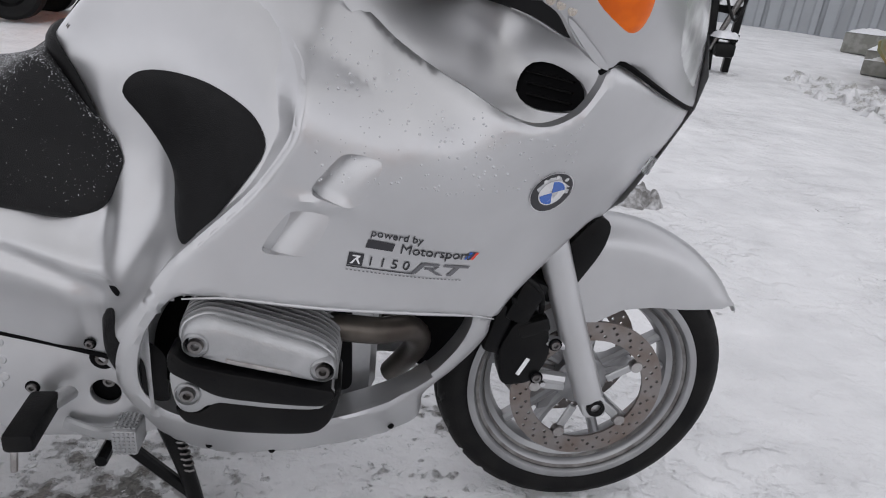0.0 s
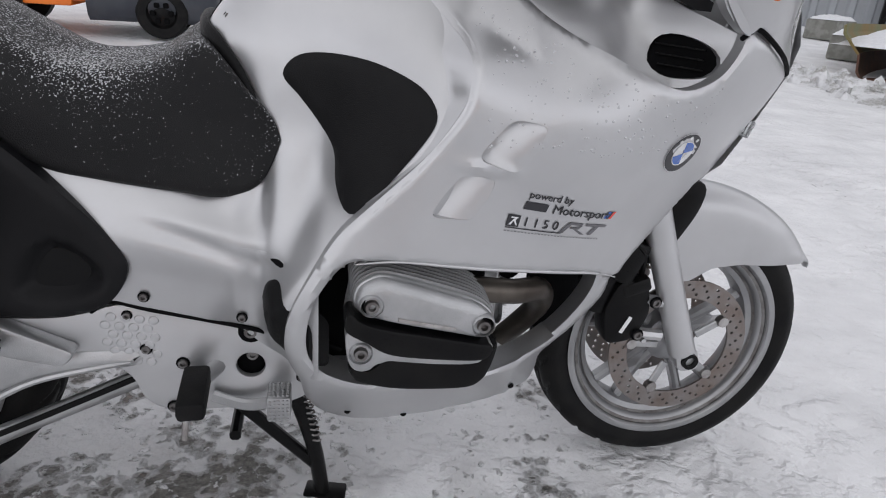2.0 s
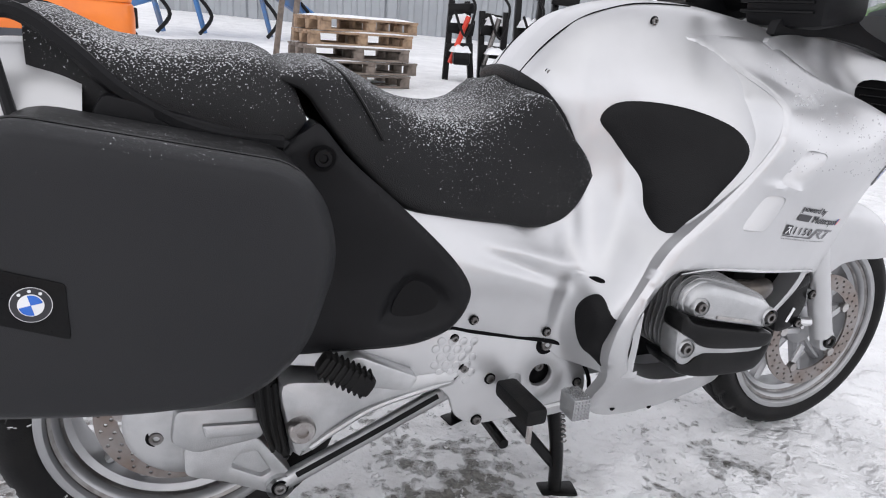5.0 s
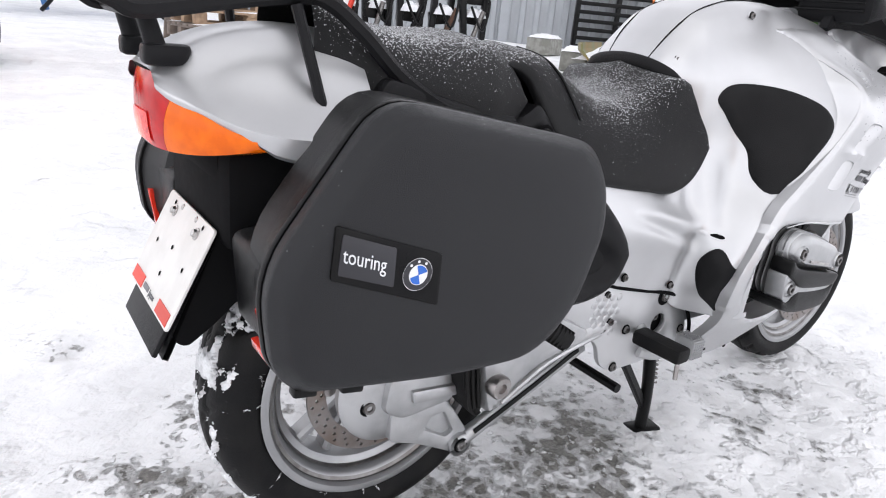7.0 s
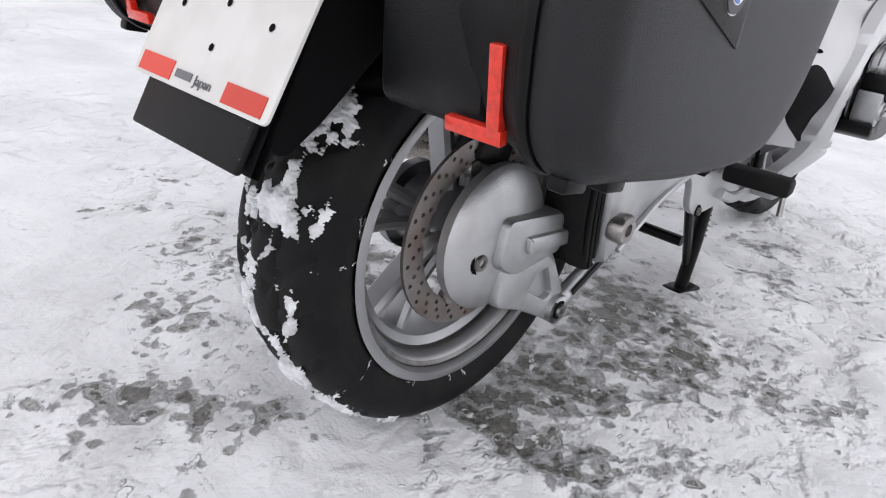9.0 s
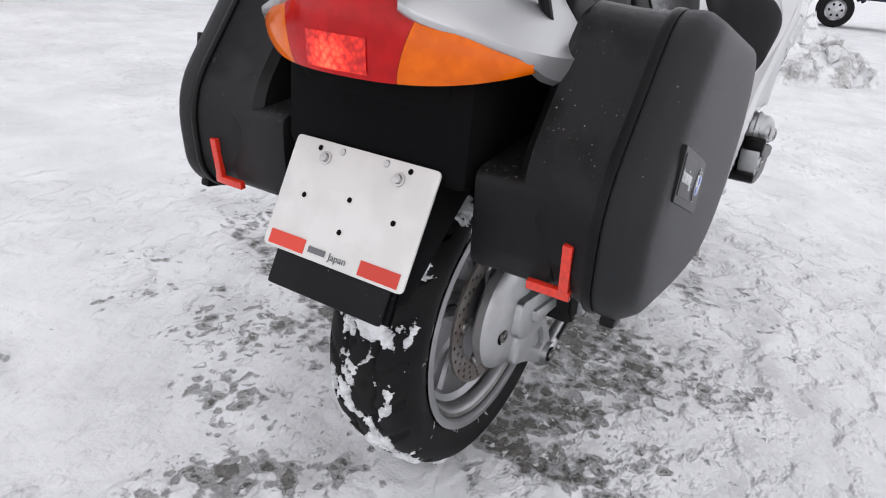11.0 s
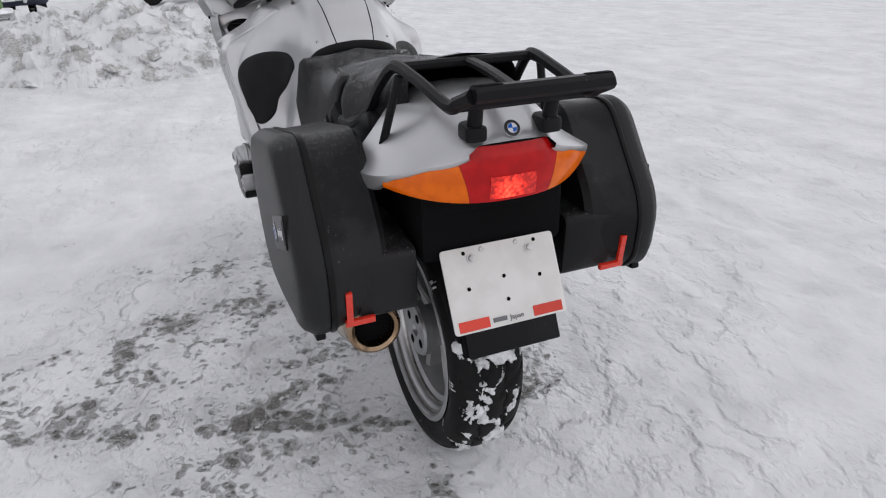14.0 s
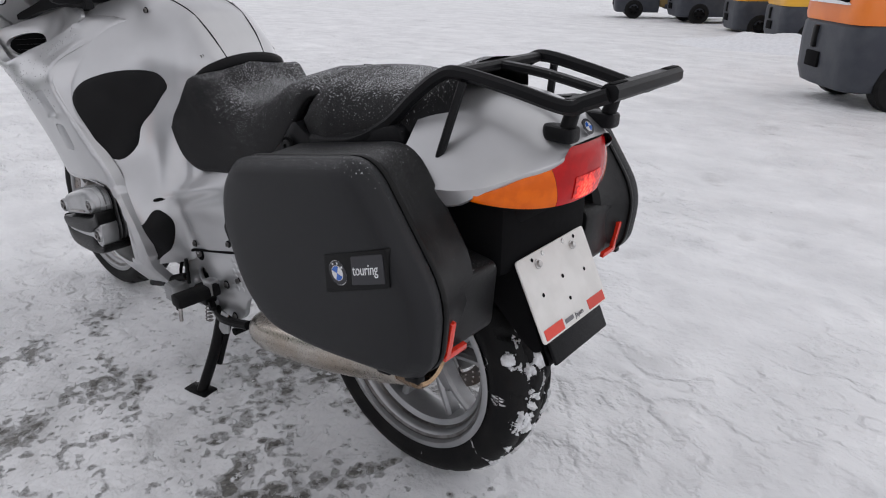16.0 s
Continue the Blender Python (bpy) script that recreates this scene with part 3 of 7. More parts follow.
def bump_on(P, a, b, width, amount):
    """A soft ridge (or groove) along the line from a to b."""
    a, b = np.array(a), np.array(b)
    ab = b - a
    t = np.clip(((P - a) @ ab) / (ab @ ab), 0, 1)
    d = np.hypot(*(P - a - t[:, None] * ab).T)
    return amount * np.exp(-(d / width) ** 2) * np.sin(np.pi * np.clip(t, 0.06, 0.94)) ** 0.6


LOUVRES = [catmull([(0.9645, 0.788), (0.970, 0.799), (0.982, 0.8145), (0.994, 0.829), (1.001, 0.8345), (1.012, 0.837), (1.030, 0.835), (1.049, 0.828), (1.043, 0.803), (1.030, 0.780), (1.016, 0.767), (0.998, 0.770), (0.972, 0.778), (0.966, 0.782)], True, 4),
           catmull([(0.9045, 0.705), (0.912, 0.720), (0.924, 0.738), (0.935, 0.752), (0.943, 0.757), (0.957, 0.758), (0.975, 0.756), (0.988, 0.750), (0.982, 0.730), (0.970, 0.708), (0.957, 0.695), (0.935, 0.695), (0.912, 0.697), (0.906, 0.700)], True, 4)]


def louvre_floor(P):
    """The sunken floor of a louvre: deepest along its rear edge, flush at its front."""
    out = np.zeros(len(P))
    for a, w in (((0.9645, 0.788), 0.047), ((0.9045, 0.705), 0.047)):
        q = P - np.array(a)
        ahead = q @ np.array((0.80, -0.60))
        along = q @ np.array((0.60, 0.80))
        near = (np.abs(along - 0.02) < 0.075) & (ahead > -0.02) & (ahead < 0.10)
        out = np.where(near, np.maximum(out, 0.019 * np.clip(1.06 - ahead / w, 0, 1) ** 1.5), out)
    return FAIRING(P) - out + vents(P)


def vents(P):
    """The moulded fin between the two louvres, and the belly strip set back under the flank."""
    below = (0.590 - (P[:, 0] - 1.12) * 0.22 - P[:, 1]) / 0.010
    strip = np.clip(below, 0, 1) * np.clip((P[:, 0] - 1.09) / 0.06, 0, 1)
    return bump_on(P, (0.930, 0.777), (1.022, 0.763), 0.0075, 0.0065) - 0.016 * strip + blended(P)


def blended(P):
    """How far the flank sinks to run out into the tank cover at its upper rear corner."""
    near = np.array(CREASE[:5])
    d = np.min(np.hypot(P[:, None, 0] - catmull(near, False, 6)[None, :, 0], P[:, None, 1] - catmull(near, False, 6)[None, :, 1]), axis=1)
    a = np.clip(d / 0.11, 0, 1)
    b = np.clip((0.975 - P[:, 1]) / 0.075, 0, 1)
    keep = np.maximum(a * a * (3 - 2 * a), b * b * (3 - 2 * b))
    gap = np.zeros(len(P))
    pick = (keep < 1) & (P[:, 0] < 1.04)
    if pick.any():
        gap[pick] = (tank_y(P[pick]) + 0.004 - FAIRING(P[pick])) * (1 - keep[pick])
    return np.minimum(gap, 0)


def crease_fillet(s):
    """The soft hollow that runs from the fairing's rear edge down to the tank's flank."""
    line = catmull(CREASE[2:9], False, 8)
    rows = []
    for i in range(len(line)):
        d = line[min(i + 1, len(line) - 1)] - line[max(i - 1, 0)]
        n = np.array((d[1], -d[0])) / np.hypot(*d)
        n = n if n[0] < 0 else -n
        wide = float(np.interp(line[i][1], [0.58, 0.72, 0.77, 0.80, 0.84, 0.89, 0.95], [0.003, 0.005, 0.006, 0.010, 0.017, 0.034, 0.040]))
        start = line[i] - n * 0.010
        y0 = float(FAIRING(start)[0] + blended(start[None, :])[0]) + 0.0004
        row = []
        for k in np.linspace(0, 1, 12):
            p = start + n * (wide + 0.010) * k
            g = k * k * (3 - 2 * k)
            row.append((p[0], s * (y0 + (float(tank_y([p])[0]) - 0.0015 - y0) * g), p[1]))
        rows.append(row)
    return part("crease_fillet", grid(rows), SILVER, bike)


def opening_frame(s):
    """The sloped inner wall behind the opening's rear and lower edge, and the lip along its top."""
    mid = np.array((0.95, 0.50))
    pick = [p for p in A_HOLE if p[0] < 0.80 or p[1] < 0.43]
    pick = sorted(pick, key=lambda p: math.atan2(p[1] - mid[1], p[0] - mid[0]) % (2 * math.pi))
    rows = []
    for k, dep in ((1.004, 0.012), (0.993, 0.020), (0.975, 0.040), (0.965, 0.060)):
        rows.append([(mid[0] + (p[0] - mid[0]) * k, s * (float(FAIRING(p)[0]) - dep), mid[1] + (p[1] - mid[1]) * k) for p in pick])
    wall = part("opening_wall", grid(rows), SILVER, bike, "silver inner wall of the fairing opening")
    part("wall_slot", rounded((0.026, 0.012, 0.009), (0.775, s * 0.243, 0.452), 0.003, (0, 28, 0)), DARK, wall)
    lip = [(0.80, 0.6225), (0.86, 0.629), (0.93, 0.622), (1.0, 0.6105), (1.12, 0.5905), (1.20, 0.574), (1.244, 0.556)]
    part("opening_lip", tube([(x, s * (float(FAIRING((x, z))[0]) - 0.003), z) for x, z in lip], [0.001, 0.002, 0.003, 0.003, 0.003, 0.002, 0.001], 10), SILVER, wall)
    for x, z in ((0.80, 0.292), (0.90, 0.275), (1.10, 0.315)):
        part("belly_screw", lathe([(0, 0.006), (s * 0.002, 0.005), (s * 0.002, 0)], (x, s * (float(FAIRING((x, z))[0]) - 0.0005), z), 12), DARK, wall)


def body_side(s):
    f = part("side_fairing", skin(A_OUT, FAIRING, s, [A_HOLE], 0.0085, 0.010, 0.024, 0.045, extra=vents, sharp=LOUVRES), SILVER, bike, "silver side fairing panel with a cut-out for the cylinder")
    for lv in LOUVRES:
        part("louvre", skin(lv, louvre_floor, s, (), 0.006, 0.0001, 0.004), SILVER, f)
    # the scooped channel that leads to the air intake
    opening_frame(s)
    chan = surf([(1.0, 1.01, 0.20), (1.06, 0.962, 0.215), (1.10, 0.945, 0.225), (1.16, 0.935, 0.212), (1.23, 0.90, 0.228), (1.29, 0.90, 0.27), (1.30, 0.95, 0.28), (1.32, 0.97, 0.30),
                 (1.09, 1.02, 0.165), (1.18, 1.02, 0.160), (1.25, 1.0, 0.180), (1.2, 0.97, 0.165), (1.13, 0.98, 0.182)])
    out = catmull([(0.99, 1.005), (1.06, 0.955), (1.15, 0.91), (1.21, 0.885), (1.25, 0.876), (1.30, 0.895), (1.325, 0.95), (1.31, 0.965), (1.28, 0.985), (1.236, 1.008), (1.176, 1.022), (1.10, 1.022), (1.04, 1.017)], True, 5)
    hole = catmull([(1.228, 0.912), (1.243, 0.945), (1.268, 0.953), (1.296, 0.94), (1.306, 0.918), (1.292, 0.897), (1.25, 0.893)], True, 5)
    ch = part("intake_channel", skin(out, chan, s, [hole], 0.014, 0.004, 0.01, 0.05), SILVER, bike)
    part("intake_liner", skin(hole.mean(0) + (hole - hole.mean(0)) * 1.3, lambda P: chan(P) - 0.012, s, (), 0.012, 0.004, 0.01), DARK, ch, "dark air intake")
    for k in range(3):
        line = np.array([(1.243, 0.909 + 0.014 * k), (1.268, 0.908 + 0.014 * k), (1.293, 0.907 + 0.014 * k)])
        part("intake_slat", bar([(x, s * (y - 0.009), z) for (x, z), y in zip(line, chan(line))], 0.006, 0.002, 0.0005), BLACK, ch)
    part("panel_gap", tube([(x, s * (float(FAIRING((x, z))[0]) - 0.001), z) for x, z in ((1.300, 0.958), (1.313, 0.966), (1.327, 0.971), (1.36, 0.957), (1.42, 0.930), (1.50, 0.9005), (1.535, 0.892))], 0.0036, 8), DARK, f)
    roundel(f, s, (1.285, 0.787), 0.034, FAIRING)
    if s == RIGHT:
        decals(f)
    return f


def roundel(parent, s, c, r, height, lift=0.002):
    """A round badge: black ring, white disc and two blue quarters, laid on a flank."""
    def sheet(loop, up):
        P, T, rings = fill([np.array(loop)])
        y = height(P) + up
        bm = bmesh.new()
        V = [bm.verts.new((p[0], s * h, p[1])) for p, h in zip(P, y)]
        for t in T:
            bm.faces.new([V[i] for i in t])
        low = [bm.verts.new((P[i][0], s * (y[i] - 0.003), P[i][1])) for i in rings[0]]
        for a in range(len(low)):
            b = (a + 1) % len(low)
            bm.faces.new([V[rings[0][a]], V[rings[0][b]], low[b], low[a]])
        bmesh.ops.recalc_face_normals(bm, faces=bm.faces)
        return bm
    rim = part("badge", sheet(ring_line(c, r, 40), lift), CHROME, parent, "round black, white and blue badge")
    part("badge_ring", sheet(ring_line(c, r * 0.95, 40), lift + 0.0008), INK, rim)
    part("badge_disc", sheet(ring_line(c, r * 0.62, 32), lift + 0.0016), BADGE_WHITE, rim)
    for q in (0, 2):
        arc = [c] + [(c[0] + r * 0.57 * math.cos(a), c[1] + r * 0.57 * math.sin(a)) for a in np.linspace(q * math.pi / 2 + 0.2, (q + 1) * math.pi / 2 + 0.2, 9)]
        part("badge_quarter", sheet(arc, lift + 0.0022), BLUE, rim)
    for a in (0.9, 1.57, 2.24):
        part("badge_mark", sheet(ring_line((c[0] + r * 0.79 * math.cos(a), c[1] + r * 0.79 * math.sin(a)), r * 0.09, 8), lift + 0.0014), BADGE_WHITE, rim)
    return rim


def decals(parent):
    """The lettering and marks on the right flank."""
    d, n, o = np.array((0.985, -0.172)), np.array((0.14, 0.99)), np.array((1.035, 0.7095))

    def at(u, v, lift=0.0):
        p = o + d * u + n * v
        return (p[0], -(float(FAIRING(p)[0]) + 0.0012 + lift), p[1])

    def mark(name, pts, material, lift=0.0):
        q = []
        for a, b in zip(pts, pts[1:] + pts[:1]):
            k = max(1, int(math.dist(a, b) / 0.008))
            q += [(a[0] + (b[0] - a[0]) * t / k, a[1] + (b[1] - a[1]) * t / k) for t in range(k)]
        P, T, rings = fill([np.array(q)])
        bm = bmesh.new()
        V = [bm.verts.new(at(*p, lift)) for p in P]
        for t in T:
            bm.faces.new([V[i] for i in t])
        bmesh.ops.recalc_face_normals(bm, faces=bm.faces)
        return part(name, bm, material, parent, smooth=False)

    lettering("lettering", "powerd by", 0.0163, INK, parent, lambda x, y, z: at(0.003 + x, 0.0185 + y, z), "small dark words")
    mark("brand_bar", [(0.0, 0.0), (0.0365, 0.0), (0.038, 0.0125), (0.0015, 0.0125)], INK)
    lettering("lettering", "Motorsport", 0.0205, INK, parent, lambda x, y, z: at(0.046 + x * 1.05, -0.0005 + y, z), "dark bold word")
    for k, m in enumerate((BLUE, NAVY, STICK)):
        mark("stripe", [(0.140 + 0.0048 * k, 0.0), (0.1448 + 0.0048 * k, 0.0), (0.1508 + 0.0048 * k, 0.0125), (0.146 + 0.0048 * k, 0.0125)], m)
    mark("mark_field", [(-0.0193, -0.0292), (0.001, -0.0292), (0.001, -0.0105), (-0.0193, -0.0105)], INK)
    mark("mark_sign", [(-0.016, -0.0265), (-0.012, -0.0265), (-0.009, -0.0195), (-0.004, -0.0265), (-0.002, -0.0265), (-0.006, -0.0185), (-0.003, -0.0135), (-0.014, -0.0135), (-0.014, -0.0155), (-0.008, -0.0155), (-0.011, -0.0195)], BADGE_WHITE, 0.0006)
    lettering("lettering", "1 1 5 0", 0.0205, INK, parent, lambda x, y, z: at(0.006 + x * 1.03, -0.0265 + y, z), "dark spaced numerals")
    mark("underline", [(-0.0193, -0.0322), (0.074, -0.0322), (0.074, -0.0306), (-0.0193, -0.0306)], INK)
    for pts in ([(0.064, -0.036), (0.071, -0.036), (0.082, -0.014), (0.075, -0.014)], [(0.076, -0.018), (0.098, -0.018), (0.100, -0.013), (0.078, -0.013)],
                [(0.080, -0.026), (0.094, -0.026), (0.100, -0.018), (0.096, -0.018), (0.092, -0.022), (0.081, -0.022)], [(0.085, -0.026), (0.091, -0.026), (0.108, -0.036), (0.100, -0.036)],
                [(0.104, -0.018), (0.140, -0.018), (0.142, -0.013), (0.106, -0.013)], [(0.112, -0.036), (0.119, -0.036), (0.128, -0.018), (0.121, -0.018)]):
        mark("sign_stroke", [(u * 1.08, v * 0.83 - 0.0007) for u, v in pts], INK_GREY)
    for k in range(30):
        u = -0.0193 + 0.0056 * k
        mark("dotted_mark", [(u, -0.0375), (u + 0.003, -0.0375), (u + 0.003, -0.036), (u, -0.036)], INK_GREY)


def drops(s):
    """Beads of meltwater on the upper fairing."""
    rnd = random.Random(7 + s)
    bm = bmesh.new()
    for _ in range(260):
        x = rnd.uniform(0.95, 1.30)
        z = rnd.uniform(0.80, 0.985) if x < 1.1 else rnd.uniform(0.79, 0.90)
        p = np.array([[x, z]])
        if not inside(p, A_OUT)[0] or edge_distance(p, A_OUT)[0] < 0.012:
            continue
        r = rnd.choice((0.0009, 0.0012, 0.0016, 0.0022))
        bmesh.ops.create_icosphere(bm, subdivisions=1, radius=r, matrix=pose(x, s * float(FAIRING(p)[0]), z) @ Matrix.Diagonal((1, 0.5, 1, 1)))
    return tagged(part("meltwater", bm, DROP, bike), kind="stuff")


for s in (RIGHT, LEFT):
    drops(s)

# tank and mid side panels: cross-sections from the crown down to the lower edge
SECTIONS = [
    (0.34, [(0, 0.80), (0.06, 0.80), (0.10, 0.79), (0.13, 0.76), (0.145, 0.72), (0.155, 0.68), (0.165, 0.62), (0.172, 0.56), (0.174, 0.50)]),
    (0.44, [(0, 0.82), (0.06, 0.82), (0.10, 0.80), (0.13, 0.76), (0.145, 0.71), (0.168, 0.665), (0.186, 0.61), (0.18, 0.55), (0.176, 0.498)]),
    (0.54, [(0, 0.84), (0.06, 0.84), (0.10, 0.82), (0.125, 0.77), (0.14, 0.70), (0.172, 0.655), (0.196, 0.60), (0.184, 0.54), (0.176, 0.476)]),
    (0.585, [(0, 0.925), (0.05, 0.92), (0.088, 0.905), (0.098, 0.85), (0.11, 0.72), (0.172, 0.65), (0.20, 0.595), (0.188, 0.53), (0.178, 0.465)]),
    (0.62, [(0, 0.972), (0.055, 0.966), (0.100, 0.94), (0.122, 0.885), (0.115, 0.76), (0.172, 0.65), (0.204, 0.59), (0.192, 0.52), (0.178, 0.455)]),
    (0.66, [(0, 1.010), (0.058, 1.003), (0.104, 0.972), (0.140, 0.90), (0.145, 0.80), (0.158, 0.68), (0.202, 0.60), (0.192, 0.52), (0.178, 0.42)]),
    (0.692, [(0, 1.032), (0.06, 1.025), (0.108, 0.995), (0.145, 0.92), (0.156, 0.85), (0.165, 0.75), (0.214, 0.62), (0.268, 0.52), (0.200, 0.41)]),
    (0.75, [(0, 1.052), (0.06, 1.046), (0.110, 1.018), (0.160, 0.94), (0.175, 0.87), (0.180, 0.78), (0.200, 0.695), (0.286, 0.60), (0.292, 0.42)]),
    (0.80, [(0, 1.062), (0.06, 1.056), (0.114, 1.030), (0.176, 0.95), (0.206, 0.88), (0.224, 0.80), (0.258, 0.705), (0.300, 0.62), (0.28, 0.46)]),
    (0.86, [(0, 1.066), (0.06, 1.060), (0.118, 1.036), (0.190, 0.965), (0.240, 0.895), (0.270, 0.825), (0.293, 0.755), (0.304, 0.69), (0.26, 0.50)]),
    (0.92, [(0, 1.066), (0.06, 1.060), (0.122, 1.038), (0.198, 0.975), (0.258, 0.91), (0.292, 0.845), (0.309, 0.78), (0.30, 0.68), (0.26, 0.52)]),
    (0.98, [(0, 1.060), (0.06, 1.055), (0.122, 1.038), (0.195, 0.99), (0.24, 0.93), (0.265, 0.86), (0.275, 0.78), (0.26, 0.68), (0.24, 0.54)]),
    (1.06, [(0, 1.045), (0.06, 1.042), (0.12, 1.030), (0.165, 1.0), (0.20, 0.95), (0.22, 0.88), (0.22, 0.80), (0.22, 0.70), (0.22, 0.56)]),
]


def tank_rows():
    rows = []
    for x, sec in SECTIONS:
        q = catmull(sec, False, 9)
        half = [(x, y, z) for y, z in q]
        rows.append([(x, -y, z) for x, y, z in reversed(half[1:])] + half)
    n = len(rows[0])
    cols = [catmull([r[j] for r in rows], False, 8) for j in range(n)]
    out = np.array([[cols[j][i] for j in range(n)] for i in range(len(cols[0]))])
    # a moulded channel runs forwards along each side panel
    flat = out.reshape(-1, 3)
    P = flat[:, [0, 2]]
    add = bump_on(P, (0.49, 0.634), (0.690, 0.560), 0.013, -0.010) + bump_on(P, (0.50, 0.648), (0.695, 0.604), 0.012, 0.006)
    flat[:, 1] += np.sign(flat[:, 1]) * np.where(P[:, 1] < 0.70, add, 0)
    return out.tolist()


def tank_shell():
    """The tank and its side panels, cut away where the fairing opens on the engine."""
    bm = grid(tank_rows())
    mids = [f.calc_center_median() for f in bm.faces]
    hit = inside(np.array([(c.x, c.z) for c in mids]), A_HOLE)
    bmesh.ops.delete(bm, geom=[f for f, c, h in zip(list(bm.faces), mids, hit) if h and c.x > 0.75], context="FACES")
    return bm


part("tank_cover", tank_shell(), SILVER_WET, bike, "silver tank cover and side panels with water drops")
TANK_ROWS = np.array([[p for p in r[len(r) // 2:]] for r in tank_rows()])


def tank_y(P, gain=0.0):
    """How far the tank's flank stands out at (x, z)."""
    xs = TANK_ROWS[:, 0, 0]
    out = []
    for x, z in P:
        k = int(np.clip(np.searchsorted(xs, x), 1, len(xs) - 1))
        pair = [np.interp(z, TANK_ROWS[m, ::-1, 2], TANK_ROWS[m, ::-1, 1]) for m in (k - 1, k)]
        out.append(np.interp(x, xs[k - 1:k + 1], pair) + gain)
    return np.array(out)


for s in (RIGHT, LEFT):
    body_side(s)
    crease_fillet(s)
    pad = catmull([(0.698, 0.858), (0.719, 0.886), (0.766, 0.894), (0.826, 0.889), (0.877, 0.871), (0.900, 0.850), (0.905, 0.826), (0.886, 0.792), (0.842, 0.731), (0.815, 0.695), (0.802, 0.685), (0.786, 0.684), (0.774, 0.713), (0.771, 0.760), (0.750, 0.794), (0.722, 0.829)], True, 5)
    part("knee_pad", skin(pad, lambda P: tank_y(P, 0.006), s, (), 0.010, 0.007, 0.02), PAD, bike, "black rubber knee pad")
    # the ankle pad lies on the slope that faces backwards
    low = resample(catmull([(0.243, 0.568), (0.224, 0.552), (0.213, 0.522), (0.222, 0.470), (0.244, 0.430), (0.262, 0.420), (0.280, 0.435), (0.288, 0.462), (0.288, 0.512), (0.264, 0.552)], True, 5), 0.006)
    P, T, rings = fill([low], 0.009)
    edge = np.clip(edge_distance(P, low) / 0.008, 0, 1)
    probe = np.linspace(0.62, 0.74, 61)
    xs = []
    for q in P:
        out = np.maximum.accumulate(tank_y(np.column_stack([probe, np.full(61, q[1])])))
        xs.append(np.interp(q[0], out + np.arange(61) * 1e-6, probe))
    xs = np.maximum(np.array(xs), 0.658)
    xs = xs - 0.004 - 0.004 * np.sqrt(1 - (1 - edge) ** 2)
    bm = bmesh.new()
    V = [bm.verts.new((x, s * p[0], p[1])) for x, p in zip(xs, P)]
    for t in T:
        bm.faces.new([V[i] for i in t])
    back = [bm.verts.new((xs[i] + 0.03, s * (P[i][0] - 0.012), P[i][1])) for i in rings[0]]
    for a in range(len(back)):
        b = (a + 1) % len(back)
        bm.faces.new([V[rings[0][a]], V[rings[0][b]], back[b], back[a]])
    bmesh.ops.recalc_face_normals(bm, faces=bm.faces)
    part("ankle_pad", bm, PAD, bike, "black rubber ankle pad")
    bolt((0.62, s * 0.099, 0.928), 0.006, s, bike, "tank_screw")
    bolt((0.805, s * 0.122, 1.026), 0.006, s, bike, "tank_screw")
    bolt((0.482, s * 0.181, 0.511), 0.0065, s, bike, "panel_screw")
    bolt((0.629, s * 0.186, 0.475), 0.0065, s, bike, "panel_screw")
    # seam between the middle and the side of the tank cover
    pts = [(x, s * y, z + 0.0012) for x, y, z in ((0.585, 0.052, 0.918), (0.62, 0.06, 0.964), (0.66, 0.064, 1.0), (0.70, 0.067, 1.025), (0.75, 0.069, 1.042), (0.80, 0.07, 1.053), (0.86, 0.071, 1.057), (0.92, 0.072, 1.057))]
    part("tank_seam", tube(pts, 0.0016, 6), DARK, bike)

for s in (RIGHT, LEFT):
    drop = catmull([(0.636, 0.6015), (0.665, 0.5995), (0.690, 0.5975), (0.7015, 0.5910), (0.694, 0.5845), (0.672, 0.5890)], True, 5)
    sc = part("moulded_scoop", skin(drop, lambda P: tank_y(P, 0.0025), s, (), 0.006, 0.003, 0.012), SILVER, bike)
    part("scoop_hole", skin(catmull([(0.678, 0.5925), (0.687, 0.5958), (0.697, 0.5935), (0.6985, 0.589), (0.692, 0.5865), (0.683, 0.589)], True, 4), lambda P: tank_y(P, 0.0034), s, (), 0.004, 0.001, 0.006), DARK, sc)

# seats
SEAT_TOP = np.array([(0.16, 0.915), (0.194, 0.931), (0.25, 0.931), (0.311, 0.902), (0.369, 0.873), (0.439, 0.866), (0.511, 0.877), (0.55, 0.903), (0.575, 0.917), (0.595, 0.911), (0.62, 0.884), (0.65, 0.846), (0.675, 0.814), (0.688, 0.788), (0.694, 0.764)])
SEAT_TOP = catmull(SEAT_TOP, False, 6)
SEAT_LOW = np.array([(0.16, 0.90), (0.194, 0.885), (0.218, 0.852), (0.269, 0.785), (0.344, 0.711), (0.436, 0.688), (0.539, 0.672), (0.60, 0.664), (0.64, 0.674), (0.664, 0.692), (0.680, 0.718), (0.690, 0.746), (0.694, 0.762)])
SEAT_LOW = catmull(SEAT_LOW, False, 6)


